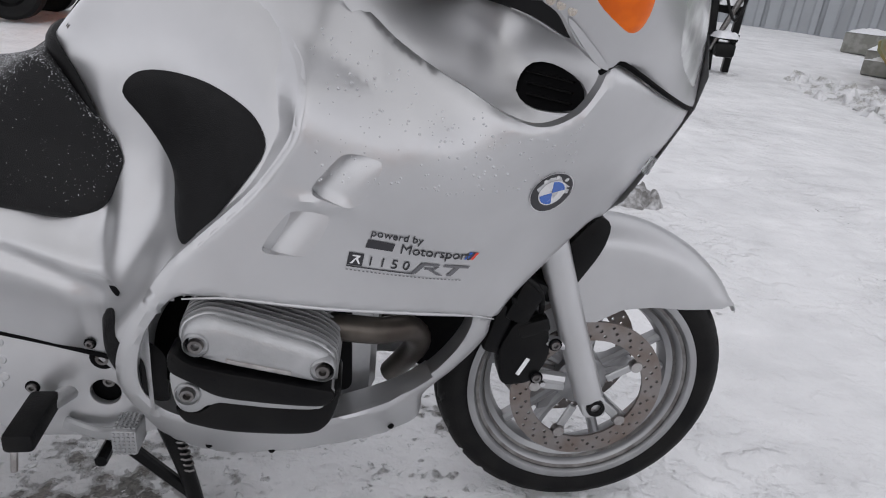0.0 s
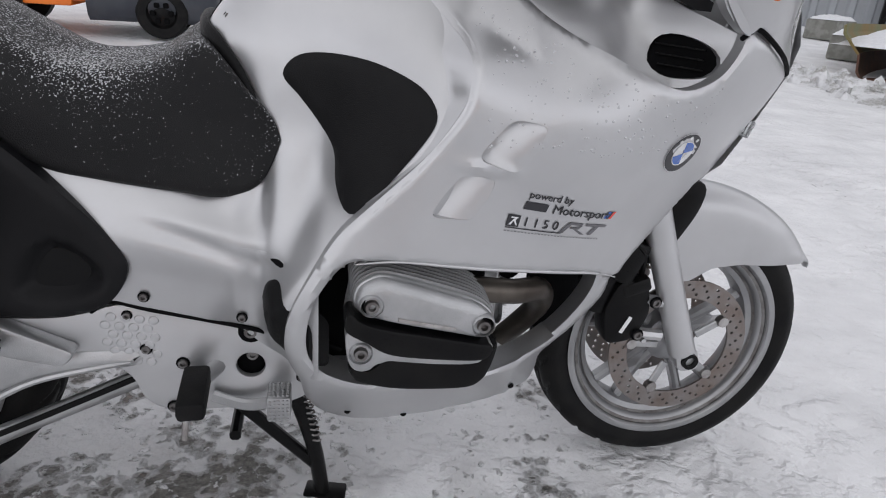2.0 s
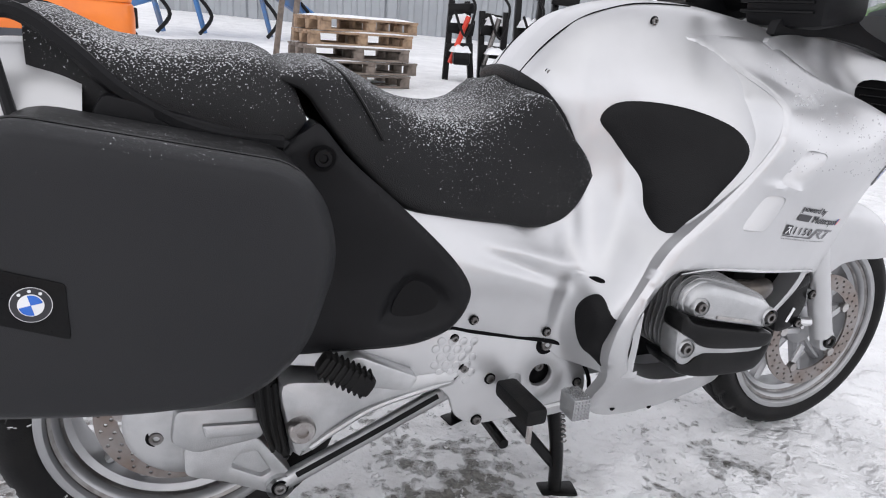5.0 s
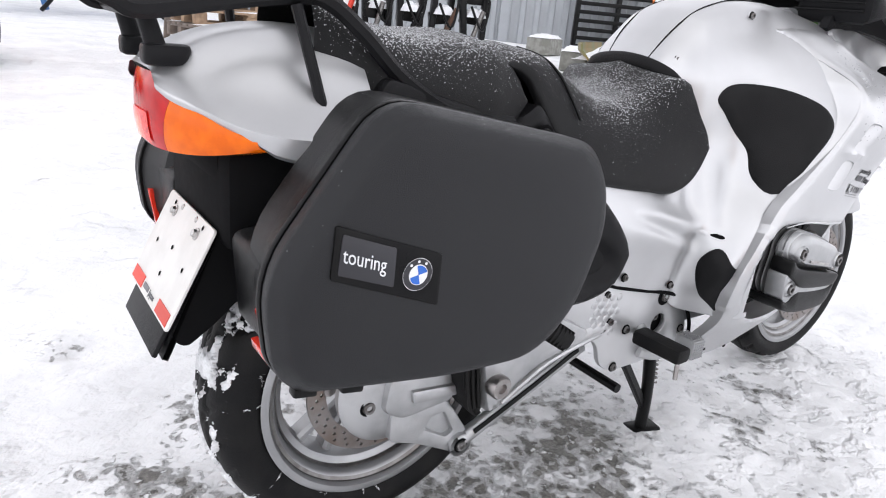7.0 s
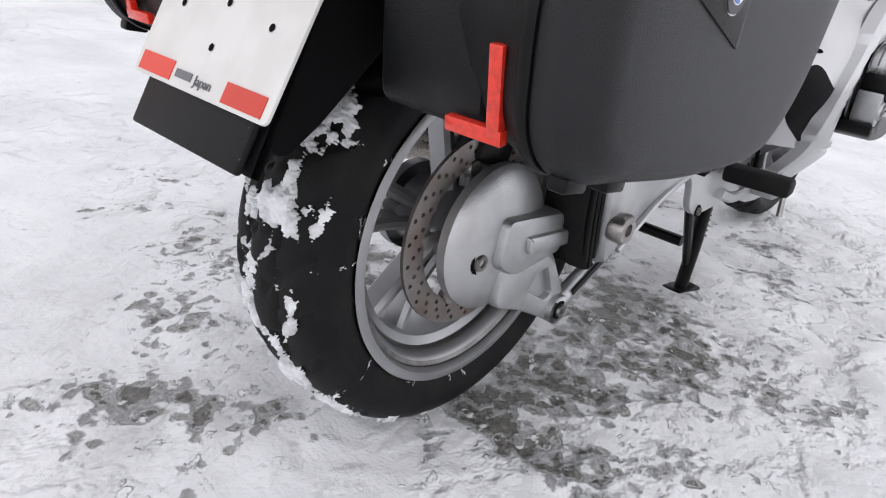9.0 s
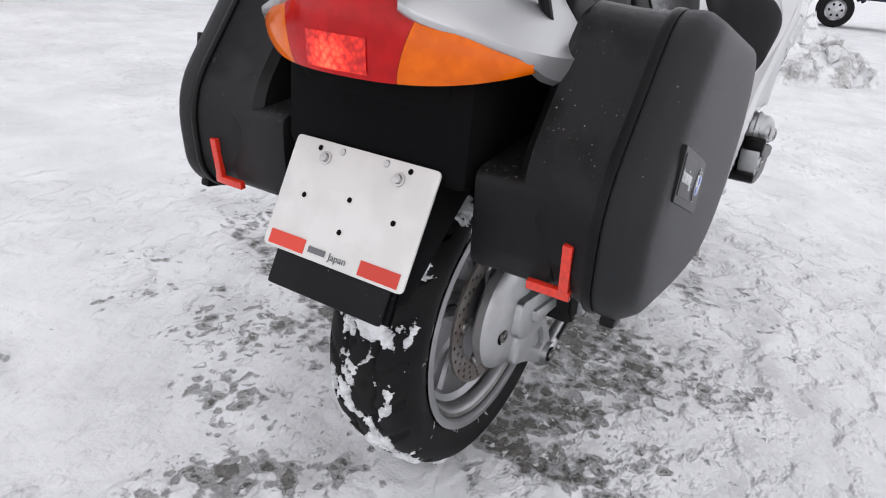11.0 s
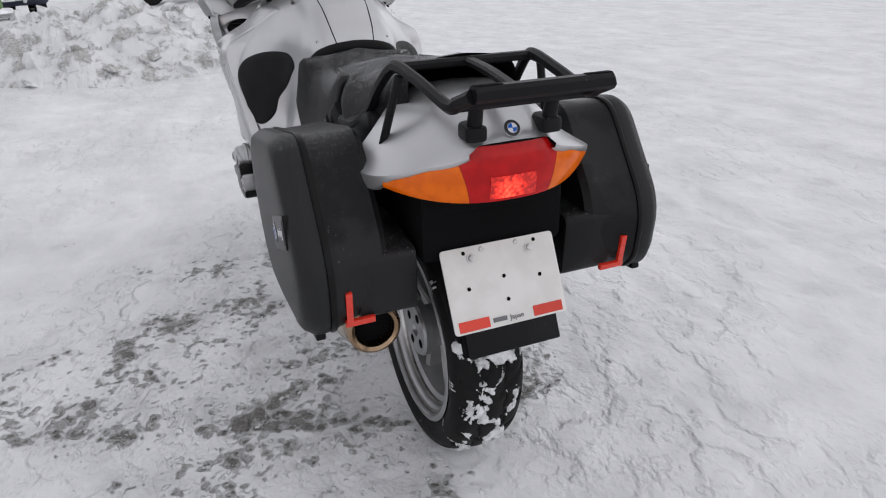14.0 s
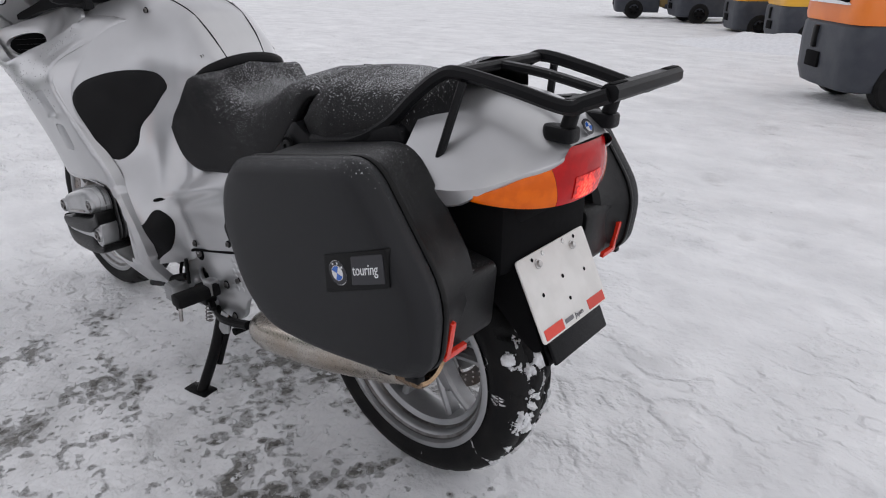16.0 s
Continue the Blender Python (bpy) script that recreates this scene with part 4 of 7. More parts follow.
def seat_rows(top, low, xs, width, crown):
    rows = []
    for x in xs:
        zt, zb = np.interp(x, top[:, 0], top[:, 1]), np.interp(x, low[:, 0], low[:, 1])
        h, w = max(zt - zb, 0.004), width(x)
        e = float(np.clip((x - 0.54) / 0.06, 0, 1))
        sec = [(0, zt), (w * 0.45, zt - crown * 0.12 * h), (w * 0.74, zt - min(0.020, 0.12 * h)), (w * (0.90 + 0.04 * e), zt - min(0.05, 0.28 * h) * (1 - 0.6 * e)), (w * 0.985, zt - (0.52 - 0.25 * e) * h), (w, zb + 0.25 * h), (w * 0.985, zb + 0.06 * h), (w * 0.90, zb)]
        q = catmull(sec, False, 4)
        rows.append([(x, -y, z) for y, z in q[:0:-1]] + [(x, y, z) for y, z in q])
    return rows


rider = part("rider_seat", grid(seat_rows(SEAT_TOP, SEAT_LOW, np.concatenate([np.linspace(0.16, 0.63, 34), np.linspace(0.636, 0.6935, 16)]), lambda x: np.interp(x, [0.16, 0.22, 0.35, 0.45, 0.62, 0.692], [0.135, 0.15, 0.163, 0.166, 0.168, 0.166]), 0.5)), SEAT, bike, "black vinyl rider seat dusted with snow")
part("seat_seam", tube([(0.235, -0.06, 0.928), (0.25, -0.11, 0.917), (0.272, -0.14, 0.888), (0.31, -0.162, 0.82)], 0.0025, 6), BLACK, rider)
part("tank_rim", tube([(0.656, -0.149, 0.815), (0.630, -0.133, 0.858), (0.603, -0.112, 0.889), (0.587, -0.088, 0.903), (0.580, -0.05, 0.913), (0.578, 0, 0.917), (0.580, 0.05, 0.913), (0.587, 0.088, 0.903), (0.603, 0.112, 0.889), (0.630, 0.133, 0.858), (0.656, 0.149, 0.815)], [0.004, 0.007, 0.009, 0.010, 0.010, 0.010, 0.010, 0.010, 0.009, 0.007, 0.004], 12, 5, 1.6), PAD, bike, "black rubber rim at the rear of the tank")
PASS_TOP = np.array([(-0.16, 0.985), (-0.13, 0.982), (-0.096, 0.966), (-0.059, 0.95), (0.01, 0.943), (0.09, 0.947), (0.136, 0.945), (0.167, 0.93), (0.185, 0.90), (0.195, 0.86)])
PASS_LOW = np.array([(-0.16, 0.90), (-0.10, 0.845), (0.03, 0.81), (0.15, 0.796), (0.175, 0.81), (0.195, 0.845)])
part("passenger_seat", grid(seat_rows(PASS_TOP, PASS_LOW, np.linspace(-0.16, 0.195, 30), lambda x: np.interp(x, [-0.16, -0.05, 0.12, 0.195], [0.11, 0.15, 0.165, 0.15]), 0.4)), SEAT, bike, "black vinyl passenger seat dusted with snow")

for s in (RIGHT, LEFT):
    part("seat_base", slab(round_poly([(-0.085, 0.855), (-0.07, 0.880), (0.06, 0.845), (0.16, 0.822), (0.235, 0.80), (0.235, 0.73), (-0.085, 0.75)], 0.012), s * 0.120, s * 0.163, 0.006), PLASTIC, bike, "black plastic base under the passenger seat")

# rear side covers, frame plates
D_OUT = catmull([(0.195, 0.835), (0.215, 0.842), (0.259, 0.791), (0.343, 0.717), (0.427, 0.635), (0.463, 0.583), (0.463, 0.548), (0.44, 0.512), (0.405, 0.492), (0.35, 0.481), (0.25, 0.482), (0.12, 0.49), (0.06, 0.52), (0.06, 0.70), (0.15, 0.80)], True, 5)
D_SURF = surf([(0.2, 0.84, 0.172), (0.34, 0.717, 0.186), (0.46, 0.57, 0.201), (0.4, 0.49, 0.202), (0.12, 0.49, 0.195), (0.06, 0.7, 0.17), (0.25, 0.65, 0.18)])
C_OUT = round_poly([(0.435, 0.496), (0.628, 0.453), (0.70, 0.425), (0.742, 0.36), (0.742, 0.318), (0.69, 0.293), (0.505, 0.289), (0.464, 0.312), (0.45, 0.366), (0.385, 0.402), (0.27, 0.440), (0.10, 0.470), (0.105, 0.498), (0.324, 0.478), (0.385, 0.474)], 0.03)
for s in (RIGHT, LEFT):
    duct = catmull([(0.352, 0.610), (0.385, 0.607), (0.418, 0.585), (0.435, 0.560), (0.427, 0.534), (0.395, 0.516), (0.345, 0.512), (0.305, 0.524), (0.318, 0.570)], True, 4)
    d = part("rear_side_cover", skin(D_OUT, D_SURF, s, (), 0.010, 0.016, 0.05, extra=lambda P: np.where(inside(P, duct), -0.020 * np.clip(edge_distance(P, duct) / 0.022, 0, 1) ** 0.8, 0.0)), PLASTIC, bike, "black plastic rear side cover with a glossy hollow")
    bolt((0.214, s * 0.180, 0.797), 0.014, s, d, "cover_knob", BLACK)
    mid = duct.mean(0)
    part("gloss_panel", skin(mid + (duct - mid) * 0.62, lambda P: D_SURF(P) - 0.0165, s, (), 0.012, 0.001, 0.004), BLACK, d, "glossy black recessed panel")
    holes = [ring_line((0.638, 0.376), 0.0235, 24)]
    pl = part("frame_plate", slab(C_OUT, s * 0.158, s * 0.172, 0.003, holes=holes), SILVER, bike, "silver-painted frame plate with footrest hangers")
    part("plate_seam", tube([(x, s * (0.1735 + 0.006 * (x > 0.6)), z) for x, z in ((0.40, 0.482), (0.43, 0.5), (0.487, 0.485), (0.56, 0.468), (0.627, 0.455), (0.672, 0.440), (0.712, 0.410), (0.738, 0.372), (0.747, 0.338), (0.742, 0.315))], 0.0042, 8), DARK, pl)
    part("plate_hole", lathe([(s * 0.1725, 0.0205), (s * 0.1728, 0.019), (s * 0.1728, 0.0)], (0.64, 0, 0.441), 24), DARK, pl)
    part("plate_backing", rounded((0.09, 0.01, 0.09), (0.638, s * 0.146, 0.376), 0.004), DARK, pl)
    for k, (x, z) in enumerate([(0.418 + 0.021 * i + (0.010 if j % 2 else 0), 0.392 + 0.0155 * j) for j in range(6) for i in range(4)]):
        part("grip_stud", lathe([(0, 0.0082), (s * 0.0014, 0.0070), (s * 0.0021, 0.003), (s * 0.0021, 0)], (x, s * 0.172, z - (x - 0.45) * 0.12), 10), SILVER, pl)
    for x, z, r in ((0.53, 0.384, 0.008), (0.64, 0.441, 0.011), (0.475, 0.412, 0.007), (0.452, 0.475, 0.006), (0.51, 0.300, 0.008), (0.722, 0.350, 0.007), (0.155, 0.487, 0.008), (0.640, 0.388, 0.010)):
        bolt((x, s * (0.172 if abs(z - 0.388) > 0.002 or x < 0.6 else 0.155), z), r, s, pl)

# tail cover
TAIL = [
    (-0.095, [(0, 0.93), (0.072, 0.924), (0.120, 0.900), (0.165, 0.848), (0.208, 0.799)]),
    (-0.13, [(0, 0.935), (0.068, 0.93), (0.115, 0.905), (0.165, 0.85), (0.218, 0.802)]),
    (-0.19, [(0, 0.936), (0.062, 0.93), (0.106, 0.905), (0.160, 0.852), (0.222, 0.806)]),
    (-0.24, [(0, 0.930), (0.06, 0.924), (0.102, 0.90), (0.152, 0.850), (0.216, 0.810)]),
    (-0.285, [(0, 0.918), (0.058, 0.912), (0.096, 0.888), (0.14, 0.848), (0.190, 0.8185)]),
    (-0.32, [(0, 0.902), (0.055, 0.896), (0.088, 0.875), (0.113, 0.853), (0.135, 0.8335)]),
    (-0.345, [(0, 0.884), (0.05, 0.881), (0.074, 0.870), (0.088, 0.857), (0.099, 0.8445)]),
    (-0.357, [(0, 0.870), (0.045, 0.870), (0.064, 0.868), (0.071, 0.863), (0.080, 0.8555)]),
]
rows = []
for x, sec in TAIL:
    q = catmull(sec, False, 5)
    rows.append([(x, -y, z) for y, z in q[:0:-1]] + [(x, y, z) for y, z in q])
cols = [catmull([r[j] for r in rows], False, 4) for j in range(len(rows[0]))]
rows = [[c[i] for c in cols] for i in range(len(cols[0]))]
def tail_lip(p):
    """The edge that turns down and in under the tail, deeper in front of the lamp."""
    drop = float(np.interp(p[0], [-0.36, -0.285, -0.25, -0.20, -0.09], [0.010, 0.012, 0.030, 0.036, 0.034]))
    return [(p[0], p[1] * 0.998, p[2] - drop * 0.35), (p[0] + 0.002, p[1] * 0.985, p[2] - drop * 0.8), (p[0] + 0.006, p[1] * 0.94, p[2] - drop)]


rows = [tail_lip(r[0])[::-1] + list(r) + tail_lip(r[-1]) for r in rows]
tail = part("tail_cover", grid(rows), SILVER_WET, bike, "silver tail cover dusted with snow")

# tail lamp


def lamp_x(y):
    a = abs(y) / 0.200
    return -0.366 + 0.093 * a ** 2.2


def lamp_top(y):
    return float(np.interp(abs(y), [0, 0.064, 0.071, 0.080, 0.090, 0.102, 0.116, 0.200], [0.868, 0.868, 0.863, 0.854, 0.8465, 0.841, 0.8365, 0.813]))


def lamp_low(y):
    return 0.768 + 0.025 * (abs(y) / 0.200) ** 3.4


def split(z):
    """Half width of the red middle at height z."""
    return float(np.interp(z, [0.768, 0.842, 0.866], [0.074, 0.092, 0.092]))


def lens(lo, hi, name, material, label):
    rows = []
    for u in np.linspace(0, 1, 44):
        row = []
        for v in np.linspace(0, 1, 9):
            y0 = lo + (hi - lo) * u
            zt, zb = lamp_top(y0), lamp_low(y0)
            z = zb + (zt - zb) * v
            k = split(z) / 0.084
            y = y0 * (k if abs(y0) <= 0.0841 else 1 + (k - 1) * (0.200 - abs(y0)) / (0.200 - 0.084))
            z = lamp_low(y) + (lamp_top(y) - lamp_low(y)) * v
            bulge = 0.008 * math.sin(math.pi * v) ** 0.6 + 0.012 * (v - 1)
            row.append((lamp_x(y) - bulge + 0.012 * v, y, z))
        rows.append([(p[0] + 0.035, p[1], p[2]) for p in (row[0],)] + row + [(row[-1][0] + 0.035, row[-1][1], row[-1][2])])
    return part(name, grid(rows), material, lampbox, label)


lampbox = part("tail_lamp", rounded((0.07, 0.20, 0.04), (-0.27, 0, 0.805), 0.01), DARK, bike, "wide red and amber tail lamp")
lens(-0.084, 0.084, "brake_lens", RED, "red lens with the lamp lit")
lens(-0.200, -0.0845, "indicator_lens", ORANGE, "amber indicator lens")
lens(0.0845, 0.200, "indicator_lens", ORANGE, "amber indicator lens")
part("lamp_gasket", tube([(lamp_x(y) + 0.0095, y, lamp_top(y) + 0.0005) for y in np.linspace(-0.198, 0.198, 67)], 0.0022, 6), DARK, lampbox, "thin black gasket round the lamp")
GLOW = bpy.data.materials.new("lit_red")
GLOW.use_nodes = True
gp = GLOW.node_tree.nodes["Principled BSDF"]
gp.inputs["Base Color"].default_value = (0.45, 0.006, 0.006, 1)
gp.inputs["Emission Color"].default_value = (1.0, 0.045, 0.02, 1)
gp.inputs["Emission Strength"].default_value = 0.9
gp.inputs["Roughness"].default_value = 0.15
gt = GLOW.node_tree.nodes.new("ShaderNodeTexVoronoi")
gt.inputs["Scale"].default_value = 150.0
gc = GLOW.node_tree.nodes.new("ShaderNodeTexCoord")
GLOW.node_tree.links.new(gc.outputs["Object"], gt.inputs["Vector"])
gr = GLOW.node_tree.nodes.new("ShaderNodeMapRange")
gr.inputs["From Min"].default_value, gr.inputs["From Max"].default_value = 0.0, 0.8
gr.inputs["To Min"].default_value, gr.inputs["To Max"].default_value = 1.0, 0.1
GLOW.node_tree.links.new(gt.outputs["Distance"], gr.inputs["Value"])
gd = GLOW.node_tree.nodes.new("ShaderNodeVectorMath")
gd.operation = "DISTANCE"
gd.inputs[1].default_value = (-0.358, 0.008, 0.786)
GLOW.node_tree.links.new(gc.outputs["Object"], gd.inputs[0])
gf = GLOW.node_tree.nodes.new("ShaderNodeMapRange")
gf.interpolation_type = "SMOOTHSTEP"
gf.inputs["From Min"].default_value, gf.inputs["From Max"].default_value = 0.0, 0.036
gf.inputs["To Min"].default_value, gf.inputs["To Max"].default_value = 5.0, 0.5
GLOW.node_tree.links.new(gd.outputs["Value"], gf.inputs["Value"])
gm = GLOW.node_tree.nodes.new("ShaderNodeMath")
gm.operation = "MULTIPLY"
GLOW.node_tree.links.new(gr.outputs[0], gm.inputs[0])
GLOW.node_tree.links.new(gf.outputs[0], gm.inputs[1])
GLOW.node_tree.links.new(gm.outputs[0], gp.inputs["Emission Strength"])


def lens_x(y, z):
    v = min(1, max(0, (z - lamp_low(y)) / (lamp_top(y) - lamp_low(y))))
    return lamp_x(y) + 0.012 - 0.008 * math.sin(math.pi * v) ** 0.6


glow_bm = grid([[(lens_x(y, z) - 0.0016, y, z) for z in np.linspace(0.774, 0.814, 16)] for y in np.linspace(-0.043, 0.043, 30)])
part("lit_window", glow_bm, GLOW, lampbox, "glowing square of the rear light")

# number plate bracket and mudguard
pb = part("mudguard", grid([[(x, y, z) for x, z in ((-0.20, 0.74), (-0.260, 0.72), (-0.284, 0.66), (-0.333, 0.56), (-0.368, 0.482), (-0.360, 0.478), (-0.322, 0.56), (-0.272, 0.65), (-0.19, 0.66))] for y in (-0.098, -0.096, -0.07, 0.07, 0.096, 0.098)], False), PLASTIC, bike, "black plastic rear mudguard")
part("flap", rounded((0.008, 0.186, 0.17), (-0.340, 0, 0.560), 0.003, (0, 26.0, 0)), PLASTIC, pb)
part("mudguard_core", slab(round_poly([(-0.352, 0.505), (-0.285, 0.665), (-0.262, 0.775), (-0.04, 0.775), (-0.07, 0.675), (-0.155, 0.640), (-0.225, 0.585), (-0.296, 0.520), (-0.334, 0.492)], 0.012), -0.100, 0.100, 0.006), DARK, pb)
PT = pose(-0.329, 0, 0.598, 0, 26.8, 0)


def plate_part(name, bm, material, parent, label=""):
    bmesh.ops.transform(bm, matrix=PT, verts=bm.verts)
    return part(name, bm, material, parent, label)


plate = plate_part("number_plate_bracket", slab(round_poly([(-0.114, -0.077), (0.114, -0.077), (0.114, 0.077), (-0.114, 0.077)], 0.008), -0.002, 0.002, 0.0008, "yz"), WHITE, bike, "blank white plate with two red bars")
for y in (-0.075, 0.075):
    plate_part("red_bar", rounded((0.001, 0.060, 0.019), (-0.0026, y, -0.0635), 0), STICK, plate)
for y, z, r in ((0.057, 0.055, 0.009), (-0.060, 0.054, 0.009)):
    plate_part("plate_bolt", lathe([(-0.002, r), (-0.004, r), (-0.0045, r * 0.7), (-0.009, r * 0.6), (-0.010, r * 0.2), (-0.010, 0)], (0, y, z), 12, "x"), STEEL, plate, "steel bolt with washer")
for y, z in ((0.072, 0.001), (-0.072, 0.001), (0.0, 0.012), (0.0, -0.031), (0.070, 0.066), (-0.073, 0.067)):
    plate_part("plate_hole", lathe([(-0.0027, 0.0038), (-0.0027, 0)], (0, y, z), 12, "x"), DARK, plate)
for y, z in ((0.034, 0.068), (-0.036, 0.069)):
    plate_part("plate_screw", lathe([(-0.002, 0.005), (-0.0035, 0.004), (-0.0035, 0)], (0, y, z), 12, "x"), STEEL, plate)
plate_part("brand_bar", rounded((0.0008, 0.028, 0.008), (-0.0026, 0.024, -0.0635), 0), INK_GREY, plate)
lettering("lettering", "Japan", 0.0135, INK_GREY, plate, lambda x, y, z: PT @ Vector((-0.0028 - z, 0.004 - x, -0.0685 + y)))

# luggage rack
rack = part("luggage_rack", bar([(-0.436, -0.122, 0.968), (-0.436, 0.108, 0.968)], 0.028, 0.024, 0.006), PLASTIC, bike, "black luggage rack with a thin layer of snow")
part("rack_front_bar", bar([(-0.165, -0.128, 0.972), (-0.165, 0.12, 0.972)], 0.024, 0.016, 0.005), PLASTIC, rack)
part("rack_rear_bar", bar([(-0.372, -0.118, 0.942), (-0.372, 0.112, 0.942)], 0.022, 0.022, 0.006), PLASTIC, rack)
part("rack_strap", bar([(-0.165, -0.006, 0.972), (-0.26, -0.006, 0.965), (-0.375, -0.006, 0.946)], 0.022, 0.014, 0.004), PLASTIC, rack)
for y in (-0.10, 0.085):
    part("rack_slot", rounded((0.012, 0.045, 0.002), (-0.436, y, 0.9805), 0.0008), DARK, rack)
for s in (RIGHT, LEFT):
    part("rack_rail", bar([(-0.436, s * 0.118 - 0.008, 0.965), (-0.405, s * 0.120 - 0.004, 0.952), (-0.375, s * 0.121, 0.942), (-0.28, s * 0.126, 0.960), (-0.19, s * 0.132, 0.974), (-0.15, s * 0.136, 0.968), (-0.10, s * 0.145, 0.93), (-0.04, s * 0.152, 0.875), (0.05, s * 0.158, 0.83), (0.16, s * 0.16, 0.815)], 0.017, 0.022, 0.006), PLASTIC, rack)
    part("rack_strut", bar([(-0.197, s * 0.138, 0.962), (-0.163, s * 0.176, 0.80)], 0.014, 0.014, 0.004), PLASTIC, rack)
    part("rack_post", tube([(-0.365, s * 0.068, 0.95), (-0.35, s * 0.068, 0.895)], [0.011, 0.013], 12), PLASTIC, rack)
    part("rack_foot", slab(round_poly([(-0.368, s * 0.068 - 0.019), (-0.368, s * 0.068 + 0.019), (-0.318, s * 0.068 + 0.016), (-0.305, s * 0.068), (-0.318, s * 0.068 - 0.016)], 0.012), 0.876, 0.902, 0.006, "xy"), PLASTIC, rack)


def tail_badge():
    m = pose(-0.3495, 0, 0.8885, 0, 36, 0)
    def disc(r, h, material, name, parent, a0=0.0, a1=2 * math.pi, label=""):
        pts = [(r * math.cos(a), r * math.sin(a)) for a in np.linspace(a0, a1, 30, endpoint=a1 - a0 < 6)]
        if a1 - a0 < 6:
            pts = [(0, 0)] + pts
        bm = slab(pts, -h - 0.0015, -h, 0, "yz")
        bmesh.ops.transform(bm, matrix=m, verts=bm.verts)
        return part(name, bm, material, parent, label)
    b = disc(0.0145, 0.0, CHROME, "badge", bike, label="small round black, white and blue badge")
    disc(0.0139, 0.0006, INK, "badge_ring", b)
    disc(0.0088, 0.0012, BADGE_WHITE, "badge_disc", b)
    for q in (0, 2):
        disc(0.0080, 0.0018, BLUE, "badge_quarter", b, q * math.pi / 2, (q + 1) * math.pi / 2)


tail_badge()

# panniers
CASE_OUT = round_poly([(-0.176, 0.880), (0.152, 0.822), (0.190, 0.775), (0.206, 0.70), (0.165, 0.57), (0.09, 0.505), (-0.06, 0.507), (-0.275, 0.536), (-0.304, 0.570), (-0.317, 0.684)], [0.05, 0.05, 0.05, 0.08, 0.06, 0.06, 0.06, 0.03, 0.04, 0.06], 6)
CASE_C = np.array([-0.06, 0.69])


def case_ring(y, k, shift=(0, 0), zcut=None):
    p = CASE_C + (CASE_OUT - CASE_C) * k + np.array(shift)
    return [(x, y, z) for x, z in p]


BOX = round_poly([(-0.279, 0.553), (-0.289, 0.68), (-0.16, 0.698), (0.12, 0.68), (0.13, 0.60), (0.05, 0.545)], 0.018)
TILT_U, TILT_V = np.array((0.945, -0.327)), np.array((0.06, 0.998))


def on_badge(u, v):
    """A place on the badge's field, u forwards and v upwards."""
    p = BADGE_AT + TILT_U * u + TILT_V * v
    return float(p[0]), float(p[1])


